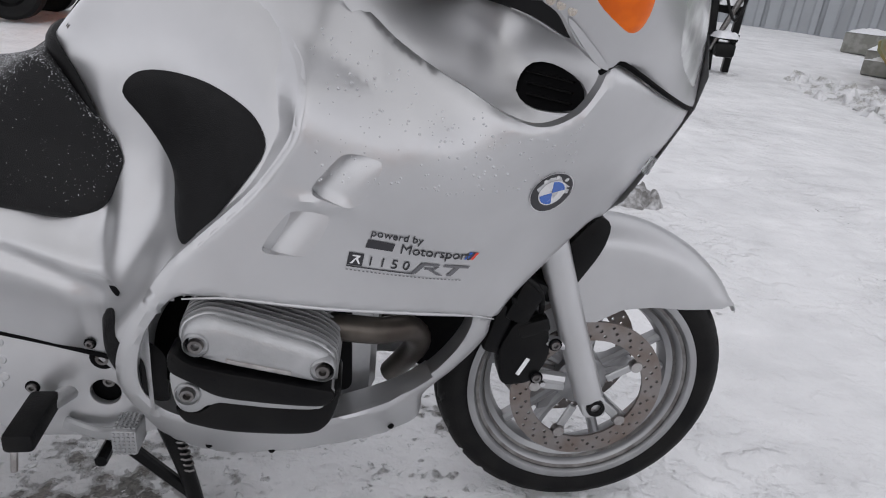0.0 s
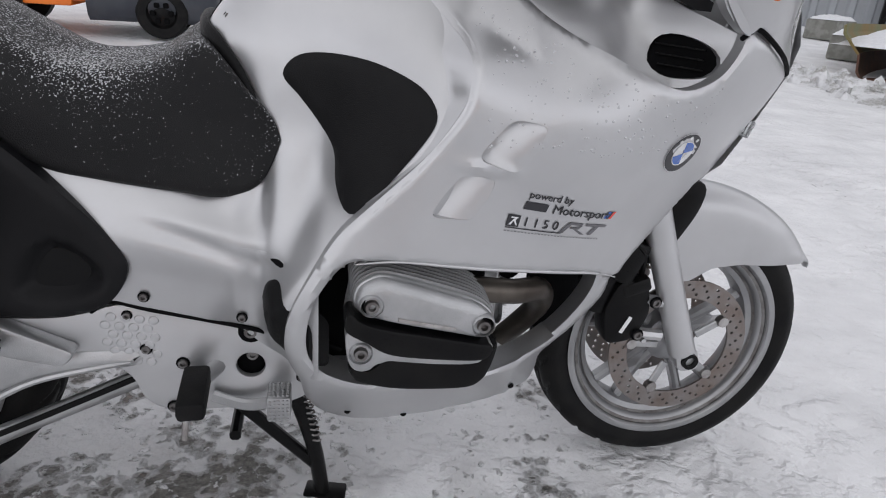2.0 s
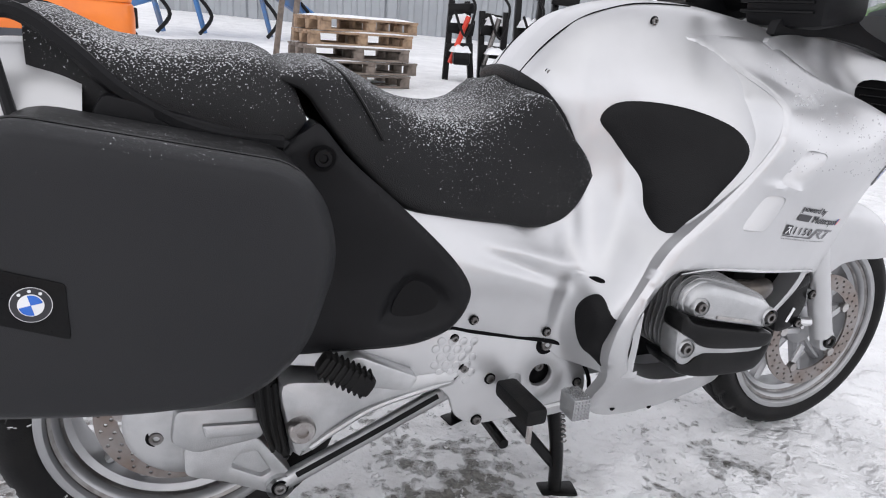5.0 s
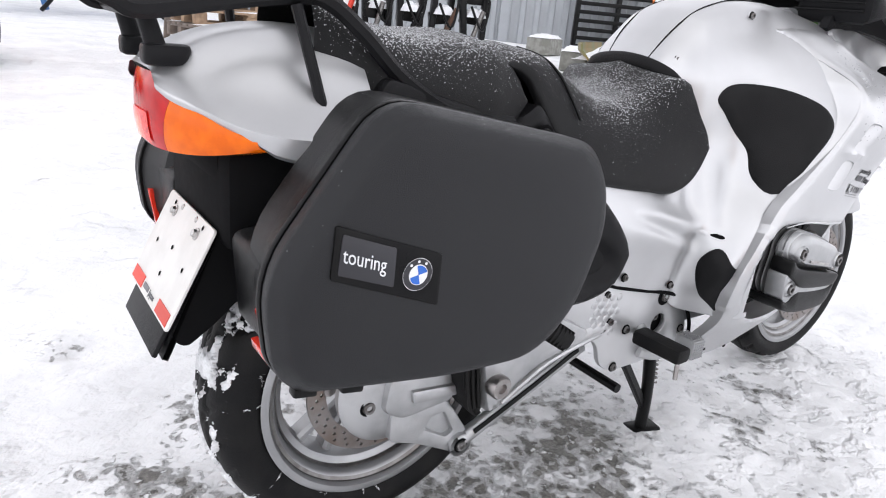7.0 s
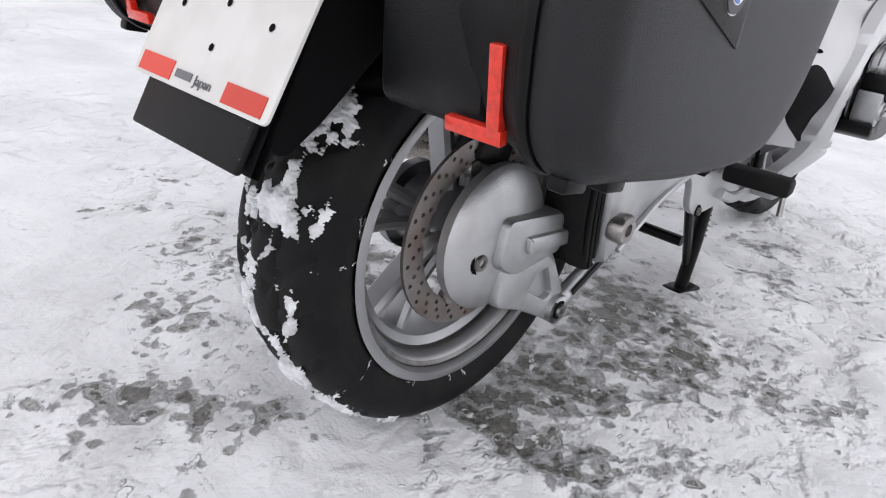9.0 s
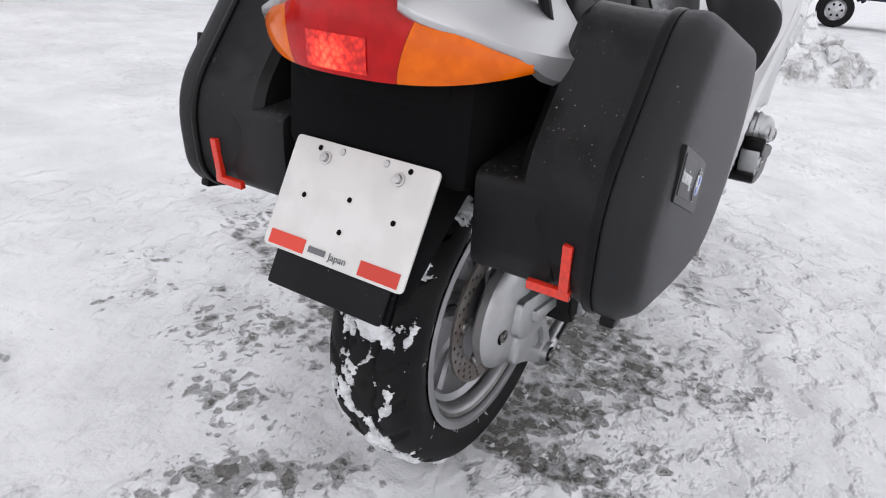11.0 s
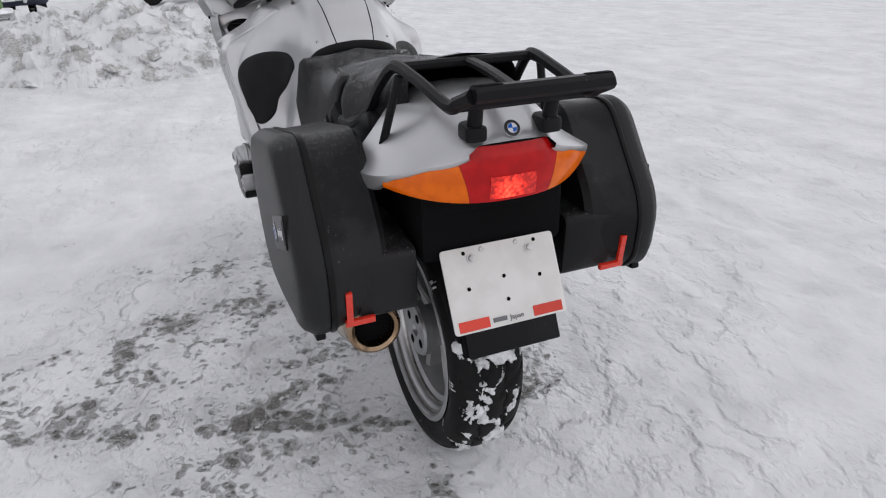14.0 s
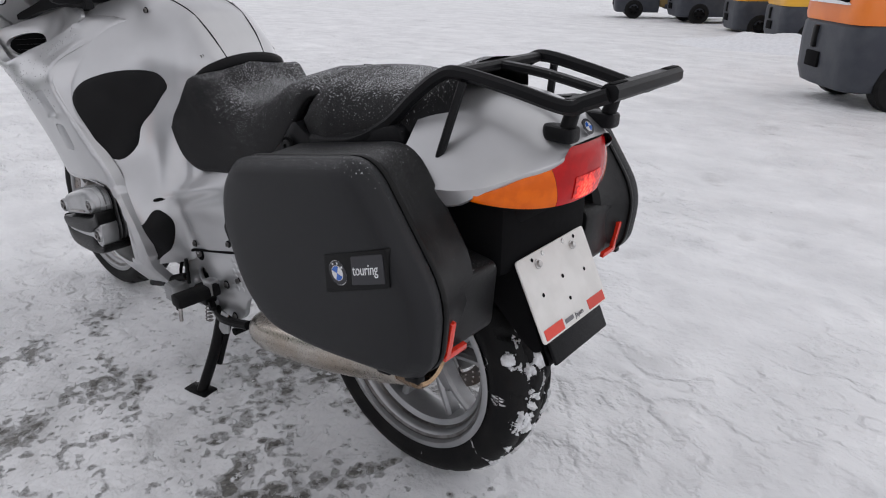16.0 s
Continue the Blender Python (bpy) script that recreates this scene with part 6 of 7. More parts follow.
# front fork, brakes, mudguard
for s in (RIGHT, LEFT):
    fk = part("fork_leg", tube([(1.335, s * 0.098, 0.70), (1.40, s * 0.098, 0.53), (1.478, s * 0.098, 0.335)], [0.027, 0.025, 0.025], 16, 5, 1.1), SILVER, bike, "silver fork leg")
    part("axle_clamp", slab(round_poly([(1.448, 0.36), (1.505, 0.345), (1.512, 0.30), (1.468, 0.296)], 0.014), s * 0.082, s * 0.116, 0.004), SILVER, fk)
    part("axle_end", lathe([(0, 0.0), (0, 0.010), (s * 0.008, 0.010), (s * 0.008, 0.017), (0, 0.018)], (1.487, s * 0.115, 0.323), 16), BLACK, fk)
    cal = part("brake_caliper", slab(round_poly([(1.30, 0.36), (1.36, 0.37), (1.385, 0.43), (1.37, 0.50), (1.31, 0.50), (1.285, 0.44)], 0.02), s * 0.055, s * 0.112, 0.008), BLACK, bike, "black front brake caliper")
    part("brand_bar", bar([(1.327, s * 0.1135, 0.390), (1.343, s * 0.1135, 0.424)], 0.008, 0.002, 0.0005, up=(0, 1, 0)), BADGE_WHITE, cal)
    for x, z in ((1.40, 0.455), (1.375, 0.385)):
        part("caliper_lug", tube([(x - 0.03, s * 0.10, z), (x + 0.045, s * 0.10, z - 0.01)], 0.012, 8), SILVER, fk)
        bolt((x - 0.012, s * 0.114, z), 0.009, s, cal)
    part("caliper_bridge", join(rounded((0.05, 0.05, 0.09), (1.325, s * 0.088, 0.535), 0.012, (0, 22, 0)), rounded((0.035, 0.045, 0.10), (1.285, s * 0.083, 0.475), 0.01, (0, 12, 0)), rounded((0.06, 0.03, 0.03), (1.345, s * 0.10, 0.485), 0.008, (0, -20, 0))), BLACK, cal)
    part("bleed_nipple", lathe([(0, 0.0), (s * 0.004, 0.006), (s * 0.010, 0.005), (s * 0.010, 0)], (1.375, s * 0.113, 0.375), 10), CHROME, cal)
    part("brake_hose", tube([(1.36, s * 0.09, 0.50), (1.345, s * 0.11, 0.56), (1.30, s * 0.115, 0.60), (1.28, s * 0.10, 0.66)], 0.0055, 8), BLACK, cal)
    part("brake_hose", tube([(1.32, s * 0.10, 0.49), (1.30, s * 0.11, 0.56), (1.33, s * 0.10, 0.64)], 0.005, 8), BLACK, cal)


for s in (RIGHT, LEFT):
    part("fork_shield", skin(catmull([(1.36, 0.53), (1.375, 0.60), (1.405, 0.655), (1.437, 0.69), (1.458, 0.675), (1.452, 0.63), (1.425, 0.575), (1.395, 0.53)], True, 4), surf([(1.36, 0.53, 0.086), (1.44, 0.69, 0.092), (1.45, 0.6, 0.09), (1.39, 0.53, 0.088)]), s, (), 0.014, 0.01, 0.03), BLACK, bike, "black plastic fork shield")


def mudguard_rows():
    rows = []
    for a in np.linspace(math.radians(112), math.radians(27.5), 34):
        ca, sa = math.cos(a), math.sin(a)
        x0, z0 = FRONT[0] + 0.334 * ca, FRONT[2] + 0.334 * sa
        low = float(np.interp(x0, [1.36, 1.40, 1.44, 1.47, 1.52, 1.58, 1.75], [0.58, 0.53, 0.482, 0.482, 0.510, 0.516, 0.505]))
        drop = max(0.004, z0 - low)
        w = float(np.interp(a, [math.radians(27.5), math.radians(31), math.radians(40), math.radians(60), math.radians(112)], [0.022, 0.036, 0.058, 0.073, 0.078]))
        half = []
        for yy, dd in ((0, 0), (0.5, 0.004), (0.82, min(0.016, drop * 0.3)), (0.97, min(0.04, drop * 0.55)), (1.02, drop * 0.78), (1.0, drop)):
            # the skirt hangs straight down from the crown
            half.append((x0 - ca * min(dd, 0.016), w * yy, z0 - sa * min(dd, 0.016) - max(0, dd - 0.016)))
        q = catmull(half, False, 3)
        rows.append([(p[0], -p[1], p[2]) for p in q[:0:-1]] + [tuple(p) for p in q])
    return rows


part("front_mudguard", grid(mudguard_rows()), SILVER_WET, bike, "silver front mudguard with a rim of frost")

# nose, mirrors, screen and dash
NOSE_OUT = catmull([(1.298, 0.966), (1.313, 0.964), (1.331, 0.973), (1.42, 0.931), (1.50, 0.902), (1.54, 0.895), (1.552, 0.93), (1.545, 0.98), (1.50, 1.06), (1.42, 1.14), (1.30, 1.16), (1.215, 1.15), (1.203, 1.09), (1.206, 1.04), (1.235, 1.02), (1.262, 0.99)], True, 5)
NOSE = surf([(1.305, 0.966, 0.338), (1.34, 0.973, 0.325), (1.42, 0.93, 0.235), (1.50, 0.90, 0.172), (1.545, 0.93, 0.10), (1.545, 0.98, 0.10), (1.206, 1.04, 0.375), (1.24, 1.02, 0.365), (1.27, 0.99, 0.35), (1.30, 1.03, 0.372), (1.34, 1.03, 0.36), (1.21, 1.12, 0.45), (1.30, 1.12, 0.41), (1.42, 1.08, 0.27), (1.40, 1.0, 0.29)], 4e-4)
for s in (RIGHT, LEFT):
    nose = part("headlamp_fairing", skin(NOSE_OUT, NOSE, s, (), 0.012, 0.006, 0.02), SILVER_WET, bike, "silver headlamp and mirror fairing with frost")
    amber = catmull([(1.262, 1.048), (1.270, 1.035), (1.297, 1.017), (1.319, 1.007), (1.332, 1.018), (1.334, 1.05), (1.32, 1.07), (1.275, 1.07)], True, 4)
    part("indicator_lens", skin(amber, lambda P: NOSE(P) + 0.004, s, (), 0.008, 0.006, 0.012), ORANGE, nose, "amber indicator lens")
    for x, z in ((1.216, 1.034), (1.229, 1.030), (1.243, 1.025)):
        part("vent_hole", lathe([(0, 0.0055), (s * 0.001, 0.0055), (s * 0.001, 0)], (x, s * (float(NOSE((x, z))[0]) + 0.0005), z), 12), PIPE, nose)
    glass = catmull([(1.40, 1.10), (1.43, 1.0), (1.47, 0.955), (1.52, 0.925), (1.54, 0.95), (1.535, 0.99), (1.49, 1.06)], True, 4)
    part("headlamp_glass", skin(glass, lambda P: NOSE(P) + 0.003, s, (), 0.014, 0.006, 0.008), LAMP_GLASS, nose, "clear headlamp glass")
    flange = catmull([(1.243, 1.012), (1.25, 1.013), (1.30, 0.972), (1.308, 0.962), (1.285, 0.972)], True, 4)
    part("flange", skin(flange, lambda P: NOSE(P) + 0.004, s, (), 0.008, 0.003, 0.006), SILVER, nose)
    rim = round_poly([(s * 0.292, 1.028), (s * 0.462, 1.052), (s * 0.47, 1.13), (s * 0.45, 1.15), (s * 0.29, 1.15)], 0.02)
    mir = part("mirror_rim", slab(rim, 1.196, 1.25, 0.005, "yz"), PLASTIC, bike, "black mirror rim")
    mid = np.array(rim).mean(0)
    part("mirror_glass", slab([tuple(mid + (np.array(p) - mid) * 0.95) for p in rim], 1.1935, 1.197, 0.0008, "yz"), MIRROR, mir, "mirror glass reflecting the snow")
    part("inner_wall", skin(catmull([(1.05, 1.02), (1.12, 1.02), (1.18, 1.022), (1.24, 1.008), (1.29, 0.985), (1.30, 1.0), (1.22, 1.05), (1.20, 1.12), (1.1, 1.10)], True, 4), surf([(1.05, 1.02, 0.16), (1.18, 1.02, 0.17), (1.29, 0.985, 0.24), (1.2, 1.12, 0.20), (1.1, 1.1, 0.17)]), s, (), 0.02, 0.006, 0.02), PLASTIC, bike, "black inner fairing wall")
    part("reflex_tab", rounded((0.012, 0.01, 0.03), (1.478, s * 0.135, 0.80), 0.003, (0, 20, 0)), GLASS, nose)
part("nose_closing", grid([[(x, y, z) for y in (-0.11, -0.06, 0, 0.06, 0.11)] for x, z in ((1.42, 0.70), (1.46, 0.73), (1.50, 0.80), (1.545, 0.89), (1.555, 0.94), (1.54, 1.0), (1.49, 1.08))]), SILVER_WET, bike)
for s in (RIGHT, LEFT):
    dash = part("inner_fairing", rounded((0.16, 0.16, 0.13), (1.13, s * 0.14, 1.105), 0.02, (0, -8, s * -12)), PLASTIC, bike, "black ribbed inner fairing")
    for k in range(6):
        part("louvre", bar([(1.045 - 0.002 * k, s * 0.075, 1.06 + 0.017 * k), (1.075 - 0.002 * k, s * 0.215, 1.06 + 0.017 * k)], 0.02, 0.005, 0.001), BLACK, dash)
    part("handlebar", tube([(0.97, s * 0.08, 1.12), (0.93, s * 0.2, 1.13), (0.86, s * 0.34, 1.13)], 0.015, 10), BLACK, bike, "black handlebar with grip")
part("instrument_panel", rounded((0.12, 0.30, 0.10), (1.16, 0, 1.13), 0.02, (0, -30, 0)), BLACK, bike, "black instrument panel")

# centre stand, foot rests, pedal
st = part("centre_stand", bar([(0.60, -0.13, 0.20), (0.60, 0.13, 0.20)], 0.02, 0.02, 0.005), BLACK, bike, "black steel centre stand")
for s in (RIGHT, LEFT):
    fy, fx = (-0.102, 0.758) if s == RIGHT else (0.222, 0.655)
    part("stand_leg", tube([(0.70 if s == RIGHT else 0.63, s * 0.12, 0.31), (0.74 if s == RIGHT else 0.635, s * 0.06 + fy * 0.5, 0.16), (fx, fy, 0.03)], [0.016, 0.015, 0.015], 10), BLACK, st)
    part("stand_foot", rounded((0.085, 0.05, 0.02), (fx + 0.006, fy, 0.028), 0.006, (0, 0, s * 12)), BLACK, st)
    part("stand_brace", bar([(0.748 if s == RIGHT else 0.645, s * 0.05 + fy * 0.52, 0.10), (0.60, s * 0.125, 0.28)], 0.016, 0.022, 0.004), BLACK, st)
    coil = [(0.716 + 0.03 * t + 0.0095 * math.cos(t * 75), s * 0.118 + 0.0095 * math.sin(t * 75), 0.325 - 0.15 * t) for t in np.linspace(0, 1, 90)]
    part("stand_spring", tube(coil, 0.0022, 5, smooth=False), BOLT, st)
    peg = part("footrest", rounded((0.043, 0.115, 0.032), (0.558, s * 0.243, 0.374), 0.008, (0, 0, s * -3)), RUBBER, bike, "black rubber footrest")
    part("footrest_arm", tube([(0.585, s * 0.165, 0.375), (0.565, s * 0.20, 0.372)], 0.014, 10), CAST, peg)
    part("feeler", tube([(0.553, s * 0.292, 0.36), (0.550, s * 0.296, 0.325)], 0.005, 8), STEEL, peg)
    pp = part("passenger_footrest", rounded((0.100, 0.032, 0.036), (0.243, s * 0.235, 0.467), 0.01, (0, 33, s * 6)), RUBBER, bike, "ribbed black rubber passenger footrest")
    for k in range(8):
        part("rest_rib", rounded((0.004, 0.035, 0.040), (0.243 + (0.011 * k - 0.039) * 0.839, s * 0.235, 0.467 - (0.011 * k - 0.039) * 0.545), 0.0015, (0, 33, s * 6)), RUBBER, pp)
    part("hanger", slab(round_poly([(0.27, 0.48), (0.38, 0.425), (0.36, 0.40), (0.28, 0.42), (0.22, 0.45)], 0.012), s * 0.172, s * 0.205, 0.005), CAST, pp)
    pedal = part("brake_pedal" if s == RIGHT else "gear_lever", rounded((0.038, 0.05, 0.045), (0.687, s * 0.225, 0.338), 0.004), CAST, bike, "serrated metal pedal")
    studs = []
    for i in range(5):
        for j in range(6):
            studs.append(rounded((0.0042, 0.004, 0.0042), (0.673 + 0.0070 * i, s * 0.2505, 0.3205 + 0.0070 * j), 0.001))
            studs.append(rounded((0.0042, 0.0042, 0.004), (0.673 + 0.0070 * i, s * (0.206 + 0.0072 * j), 0.3610), 0.001))
    part("pedal_studs", join(*studs), CAST, pedal)
    part("pedal_arm", bar([(0.685, s * 0.205, 0.325), (0.63, s * 0.19, 0.310), (0.575, s * 0.182, 0.325)], 0.012, 0.022, 0.004), CAST, pedal)

# left controls: gear lever, side stand and its bracket
lever = part("side_stand", bar([(0.60, 0.175, 0.30), (0.52, 0.20, 0.30), (0.43, 0.19, 0.31)], 0.022, 0.020, 0.005), BLACK, bike, "folded black side stand")
part("stand_tab", slab(round_poly([(0.525, 0.325), (0.50, 0.318), (0.505, 0.262), (0.535, 0.25), (0.55, 0.265), (0.535, 0.30)], 0.008), 0.196, 0.202, 0.002), CAST, lever)
part("stand_stub", tube([(0.70, 0.20, 0.31), (0.74, 0.205, 0.255)], 0.008, 8), BLACK, lever)
part("stand_stub", tube([(0.56, 0.205, 0.335), (0.545, 0.21, 0.325)], 0.010, 8), BLACK, lever)
part("peg_bracket", join(rounded((0.05, 0.035, 0.05), (0.60, 0.195, 0.345), 0.006), rounded((0.16, 0.022, 0.030), (0.69, 0.195, 0.315), 0.006, (0, 20, 0)), rounded((0.03, 0.03, 0.035), (0.765, 0.198, 0.292), 0.006)), BLACK, lever)
part("pin", tube([(0.658, 0.205, 0.36), (0.655, 0.205, 0.43)], 0.005, 8), BLACK, lever)
part("lever_rubber", tube([(0.845, 0.215, 0.307), (0.76, 0.215, 0.338), (0.665, 0.205, 0.378)], [0.009, 0.013, 0.010], 10), RUBBER, lever)
part("clip", join(rounded((0.035, 0.004, 0.035), (0.548, 0.215, 0.385), 0.001), rounded((0.035, 0.02, 0.004), (0.548, 0.205, 0.402), 0.001)), CAST, lever)

# ---- the yard ----


def snow_lump(name, at, size, seed, material=None, label="", category="snow heap", jag=0.35, n=40, chunks=0):
    """A ploughed heap: a low dome broken up by noise, with frozen chunks on it."""
    def height(x, y):
        r = min(1.0, math.hypot(x, y))
        h = max(0.0, 1 - r * r) ** 0.8 * (1 + jag * noise.fractal(Vector((x * 2.4, y * 2.4, seed)), 0.9, 2.0, 3))
        h += jag * 0.30 * max(0, 1 - r) ** 0.4 * abs(noise.fractal(Vector((x * 7, y * 7, seed + 5)), 0.7, 2.1, 5))
        wy = at[1] + y * size[1] / 2
        return at[2] + slope_at(wy) - slope_at(at[1]) - 0.04 + h * size[2]

    rows = []
    for i in range(n):
        r = i / (n - 1)
        row = []
        for k in range(int(n * 1.6)):
            a = 2 * math.pi * k / int(n * 1.6)
            x, y = r * math.cos(a), r * math.sin(a)
            row.append((at[0] + x * size[0] / 2, at[1] + y * size[1] / 2, height(x, y)))
        rows.append(row)
    bm = grid(rows, True)
    rnd = random.Random(int(seed * 10))
    chunk_bm = bmesh.new()
    for _ in range(chunks):
        a, r, q = rnd.uniform(0, 2 * math.pi), rnd.random() ** 0.5 * 0.98, rnd.choice((0.03, 0.04, 0.06, 0.09, 0.13))
        x, y = r * math.cos(a), r * math.sin(a)
        m = pose(at[0] + x * size[0] / 2, at[1] + y * size[1] / 2, height(x, y) + q * 0.1, rnd.uniform(0, 360), rnd.uniform(0, 360), rnd.uniform(0, 360)) @ Matrix.Diagonal((q, q * 0.8, q * 0.5, 1))
        made = bmesh.ops.create_icosphere(chunk_bm, subdivisions=1, radius=1.0, matrix=m)
        for v in made["verts"]:
            v.co += Vector((rnd.uniform(-1, 1), rnd.uniform(-1, 1), rnd.uniform(-1, 1))) * q * 0.22
    ob = obj(name, bm, material or HEAP, angle=180)
    if chunks:
        tagged(part("frozen_snow", chunk_bm, HEAP, ob, "frozen chunks of dirty snow", angle=35), kind="stuff")
    return tagged(ob, label or "heap of ploughed dirty snow with frozen chunks", category)


def cap(w, d, h, at, turn=0.0, seed=0.0):
    """A layer of snow with a soft uneven edge, in its own coordinates."""
    rows = []
    for i in range(9):
        row = []
        for j in range(9):
            u, v = i / 8 * 2 - 1, j / 8 * 2 - 1
            e = (1 - abs(u) ** 5) * (1 - abs(v) ** 5)
            z = h * e * (0.8 + 0.4 * noise.noise(Vector((u * 2, v * 2, seed))))
            row.append((u * w / 2, v * d / 2, z))
        rows.append(row)
    bm = grid(rows)
    bmesh.ops.transform(bm, matrix=pose(*at, 0, 0, turn), verts=bm.verts)
    return bm


# corrugated wall at the back of the yard
def wall_back():
    base = obj("wall_back", rounded((24, 0.2, 5.0), (0, 0.1, 2.2), 0), WALL_GREY, smooth=False)
    base.matrix_basis = pose(10.2, 14.9, slope_at(13), 0, 0, -30)
    tagged(base, "grey sheet-metal wall with upright ribs", "wall", kind="structure")
    rib = slab([(-0.10, 0.0), (-0.06, -0.045), (0.06, -0.045), (0.10, 0.0)], 0.0, 4.9, 0, "xy")
    me = bpy.data.meshes.new("rib")
    rib.to_mesh(me)
    rib.free()
    me.materials.append(WALL_GREY)
    for k in range(60):
        o = new("rib", me)
        o.parent = base
        o.matrix_basis = pose(-11.8 + 0.4 * k, -0.002, 0)
    cols = rounded((0.25, 0.12, 4.9), (0, 0, 2.45), 0.01)
    me = bpy.data.meshes.new("column")
    cols.to_mesh(me)
    cols.free()
    me.materials.append(WALL_GREY)
    for x in (-9.1, -5.1, -1.1, 0.5, 1.7, 4.9, 8.9):
        o = new("column", me)
        o.parent = base
        o.matrix_basis = pose(x, -0.05, 0)


wall_back()


def wheel_simple(parent, at, r, w, turn_axis="y", rim_m=None, name="wheel"):
    t = part(name, lathe([(-w / 2, r * 0.6), (-w / 2, r * 0.9), (-w * 0.38, r), (w * 0.38, r), (w / 2, r * 0.9), (w / 2, r * 0.6)], at, 26, turn_axis), RUBBER, parent, "black tyre")
    part("rim", lathe([(-w * 0.45, 0.0), (-w * 0.4, r * 0.2), (-w * 0.3, r * 0.5), (-w * 0.48, r * 0.62), (w * 0.48, r * 0.62), (w * 0.3, r * 0.5), (w * 0.4, r * 0.2), (w * 0.45, 0)], at, 20, turn_axis), rim_m or CAST, t)
    for k in range(6):
        a = k * math.pi / 3
        for sg in (-1, 1):
            d = {"y": (r * 0.35 * math.cos(a), sg * w * 0.44, r * 0.35 * math.sin(a)), "x": (sg * w * 0.44, r * 0.35 * math.cos(a), r * 0.35 * math.sin(a))}[turn_axis]
            part("lug", rounded((0.05, 0.05, 0.05), (at[0] + d[0], at[1] + d[1], at[2] + d[2]), 0.012), DARK, t)
    return t


def forklift(at, turn, paint, paint_name, low=None, slot=True, skirt=False):
    """A counterbalance forklift, tail first along -x of its own axes."""
    low = low or FORK_GREY
    f = thing("forklift", f"parked {paint_name} forklift truck with dark counterweight and snow", "forklift", "forklifts parked in the yard", at, turn)
    rows = []
    for z, x0, w in ((0.16, -0.98, 0.44), (0.18, -1.02, 0.50), (0.30, -1.05, 0.54), (0.60, -1.06, 0.55), (0.72, -1.05, 0.55), (0.74, -1.03, 0.54)):
        rows.append([(x, y, z) for x, y in round_poly([(x0, -w), (x0, w), (0.1, w), (0.1, -w)], [0.22, 0.22, 0.02, 0.02])])
    cw = part("counterweight", grid(rows, True, True), low, f, "dark grey counterweight")
    if skirt:
        band = [[(x, y, z) for x, y in round_poly([(x0, -w), (x0, w), (0.12, w), (0.12, -w)], [0.22, 0.22, 0.02, 0.02])] for z, x0, w in ((0.14, -0.99, 0.46), (0.19, -1.06, 0.52), (0.30, -1.07, 0.55), (0.44, -1.07, 0.56), (0.46, -1.05, 0.55))]
        part("skirt", grid(band, True, True), FORK_GREY, cw, "dark grey lower skirt")
    if slot:
        part("pin_slot", rounded((0.06, 0.24, 0.14), (-1.045, 0.1, 0.40), 0.01), DARK, cw)
        part("tow_pin", rounded((0.08, 0.07, 0.20), (-1.05, 0.12, 0.60), 0.015), BLACK, cw)
    rows = []
    for z, x0, w in ((0.742, -1.035, 0.545), (0.80, -1.05, 0.55), (0.95, -1.04, 0.55), (1.15, -0.98, 0.53), (1.25, -0.92, 0.50)):
        rows.append([(x, y, z) for x, y in round_poly([(x0, -w), (x0, w), (0.1, w), (0.1, -w)], [0.2, 0.2, 0.02, 0.02])])
    hood = part("hood", grid(rows, True, True), paint, f)
    part("hood_vent", rounded((0.10, 0.62, 0.14), (-1.02, 0, 0.98), 0.02), DARK, hood)
    part("snow_ledge", cap(0.10, 0.7, 0.05, (-1.03, 0, 0.90)), SNOW_CAP, hood)
    part("snow_ledge", cap(0.9, 0.95, 0.10, (-0.45, 0, 1.25)), SNOW_CAP, hood)
    body = part("chassis", rounded((1.25, 1.02, 0.50), (0.72, 0, 0.55), 0.05), paint, f)
    part("step", rounded((0.42, 1.06, 0.12), (0.45, 0, 0.32), 0.02), low, body)
    part("seat", join(rounded((0.45, 0.48, 0.14), (-0.1, 0, 1.36), 0.04), rounded((0.14, 0.48, 0.5), (-0.32, 0, 1.6), 0.05)), BLACK, f)
    for x in (-0.85, 0.95):
        for y in (-0.46, 0.46):
            part("guard_post", bar([(x * 0.85, y, 0.95), (x * 0.55, y * 0.95, 2.08)], 0.06, 0.06, 0.01), BLACK, f)
    part("guard_roof", rounded((1.25, 1.0, 0.06), (0.0, 0, 2.10), 0.02), BLACK, f)
    for y in (-0.30, 0.30):
        part("mast_rail", bar([(1.45, y, 0.1), (1.45, y, 2.2)], 0.10, 0.12, 0.01), BLACK, f)
        part("fork_tine", rounded((0.95, 0.11, 0.04), (2.0, y * 0.8, 0.10), 0.01), BLACK, f)
    part("carriage", rounded((0.05, 0.85, 0.4), (1.53, 0, 0.30), 0.01), BLACK, f)
    for y in (-0.48, 0.48):
        wheel_simple(f, (-0.55, y, 0.24), 0.24, 0.17, rim_m=BLACK)
        wheel_simple(f, (0.95, y, 0.30), 0.30, 0.20, rim_m=BLACK)
    return f


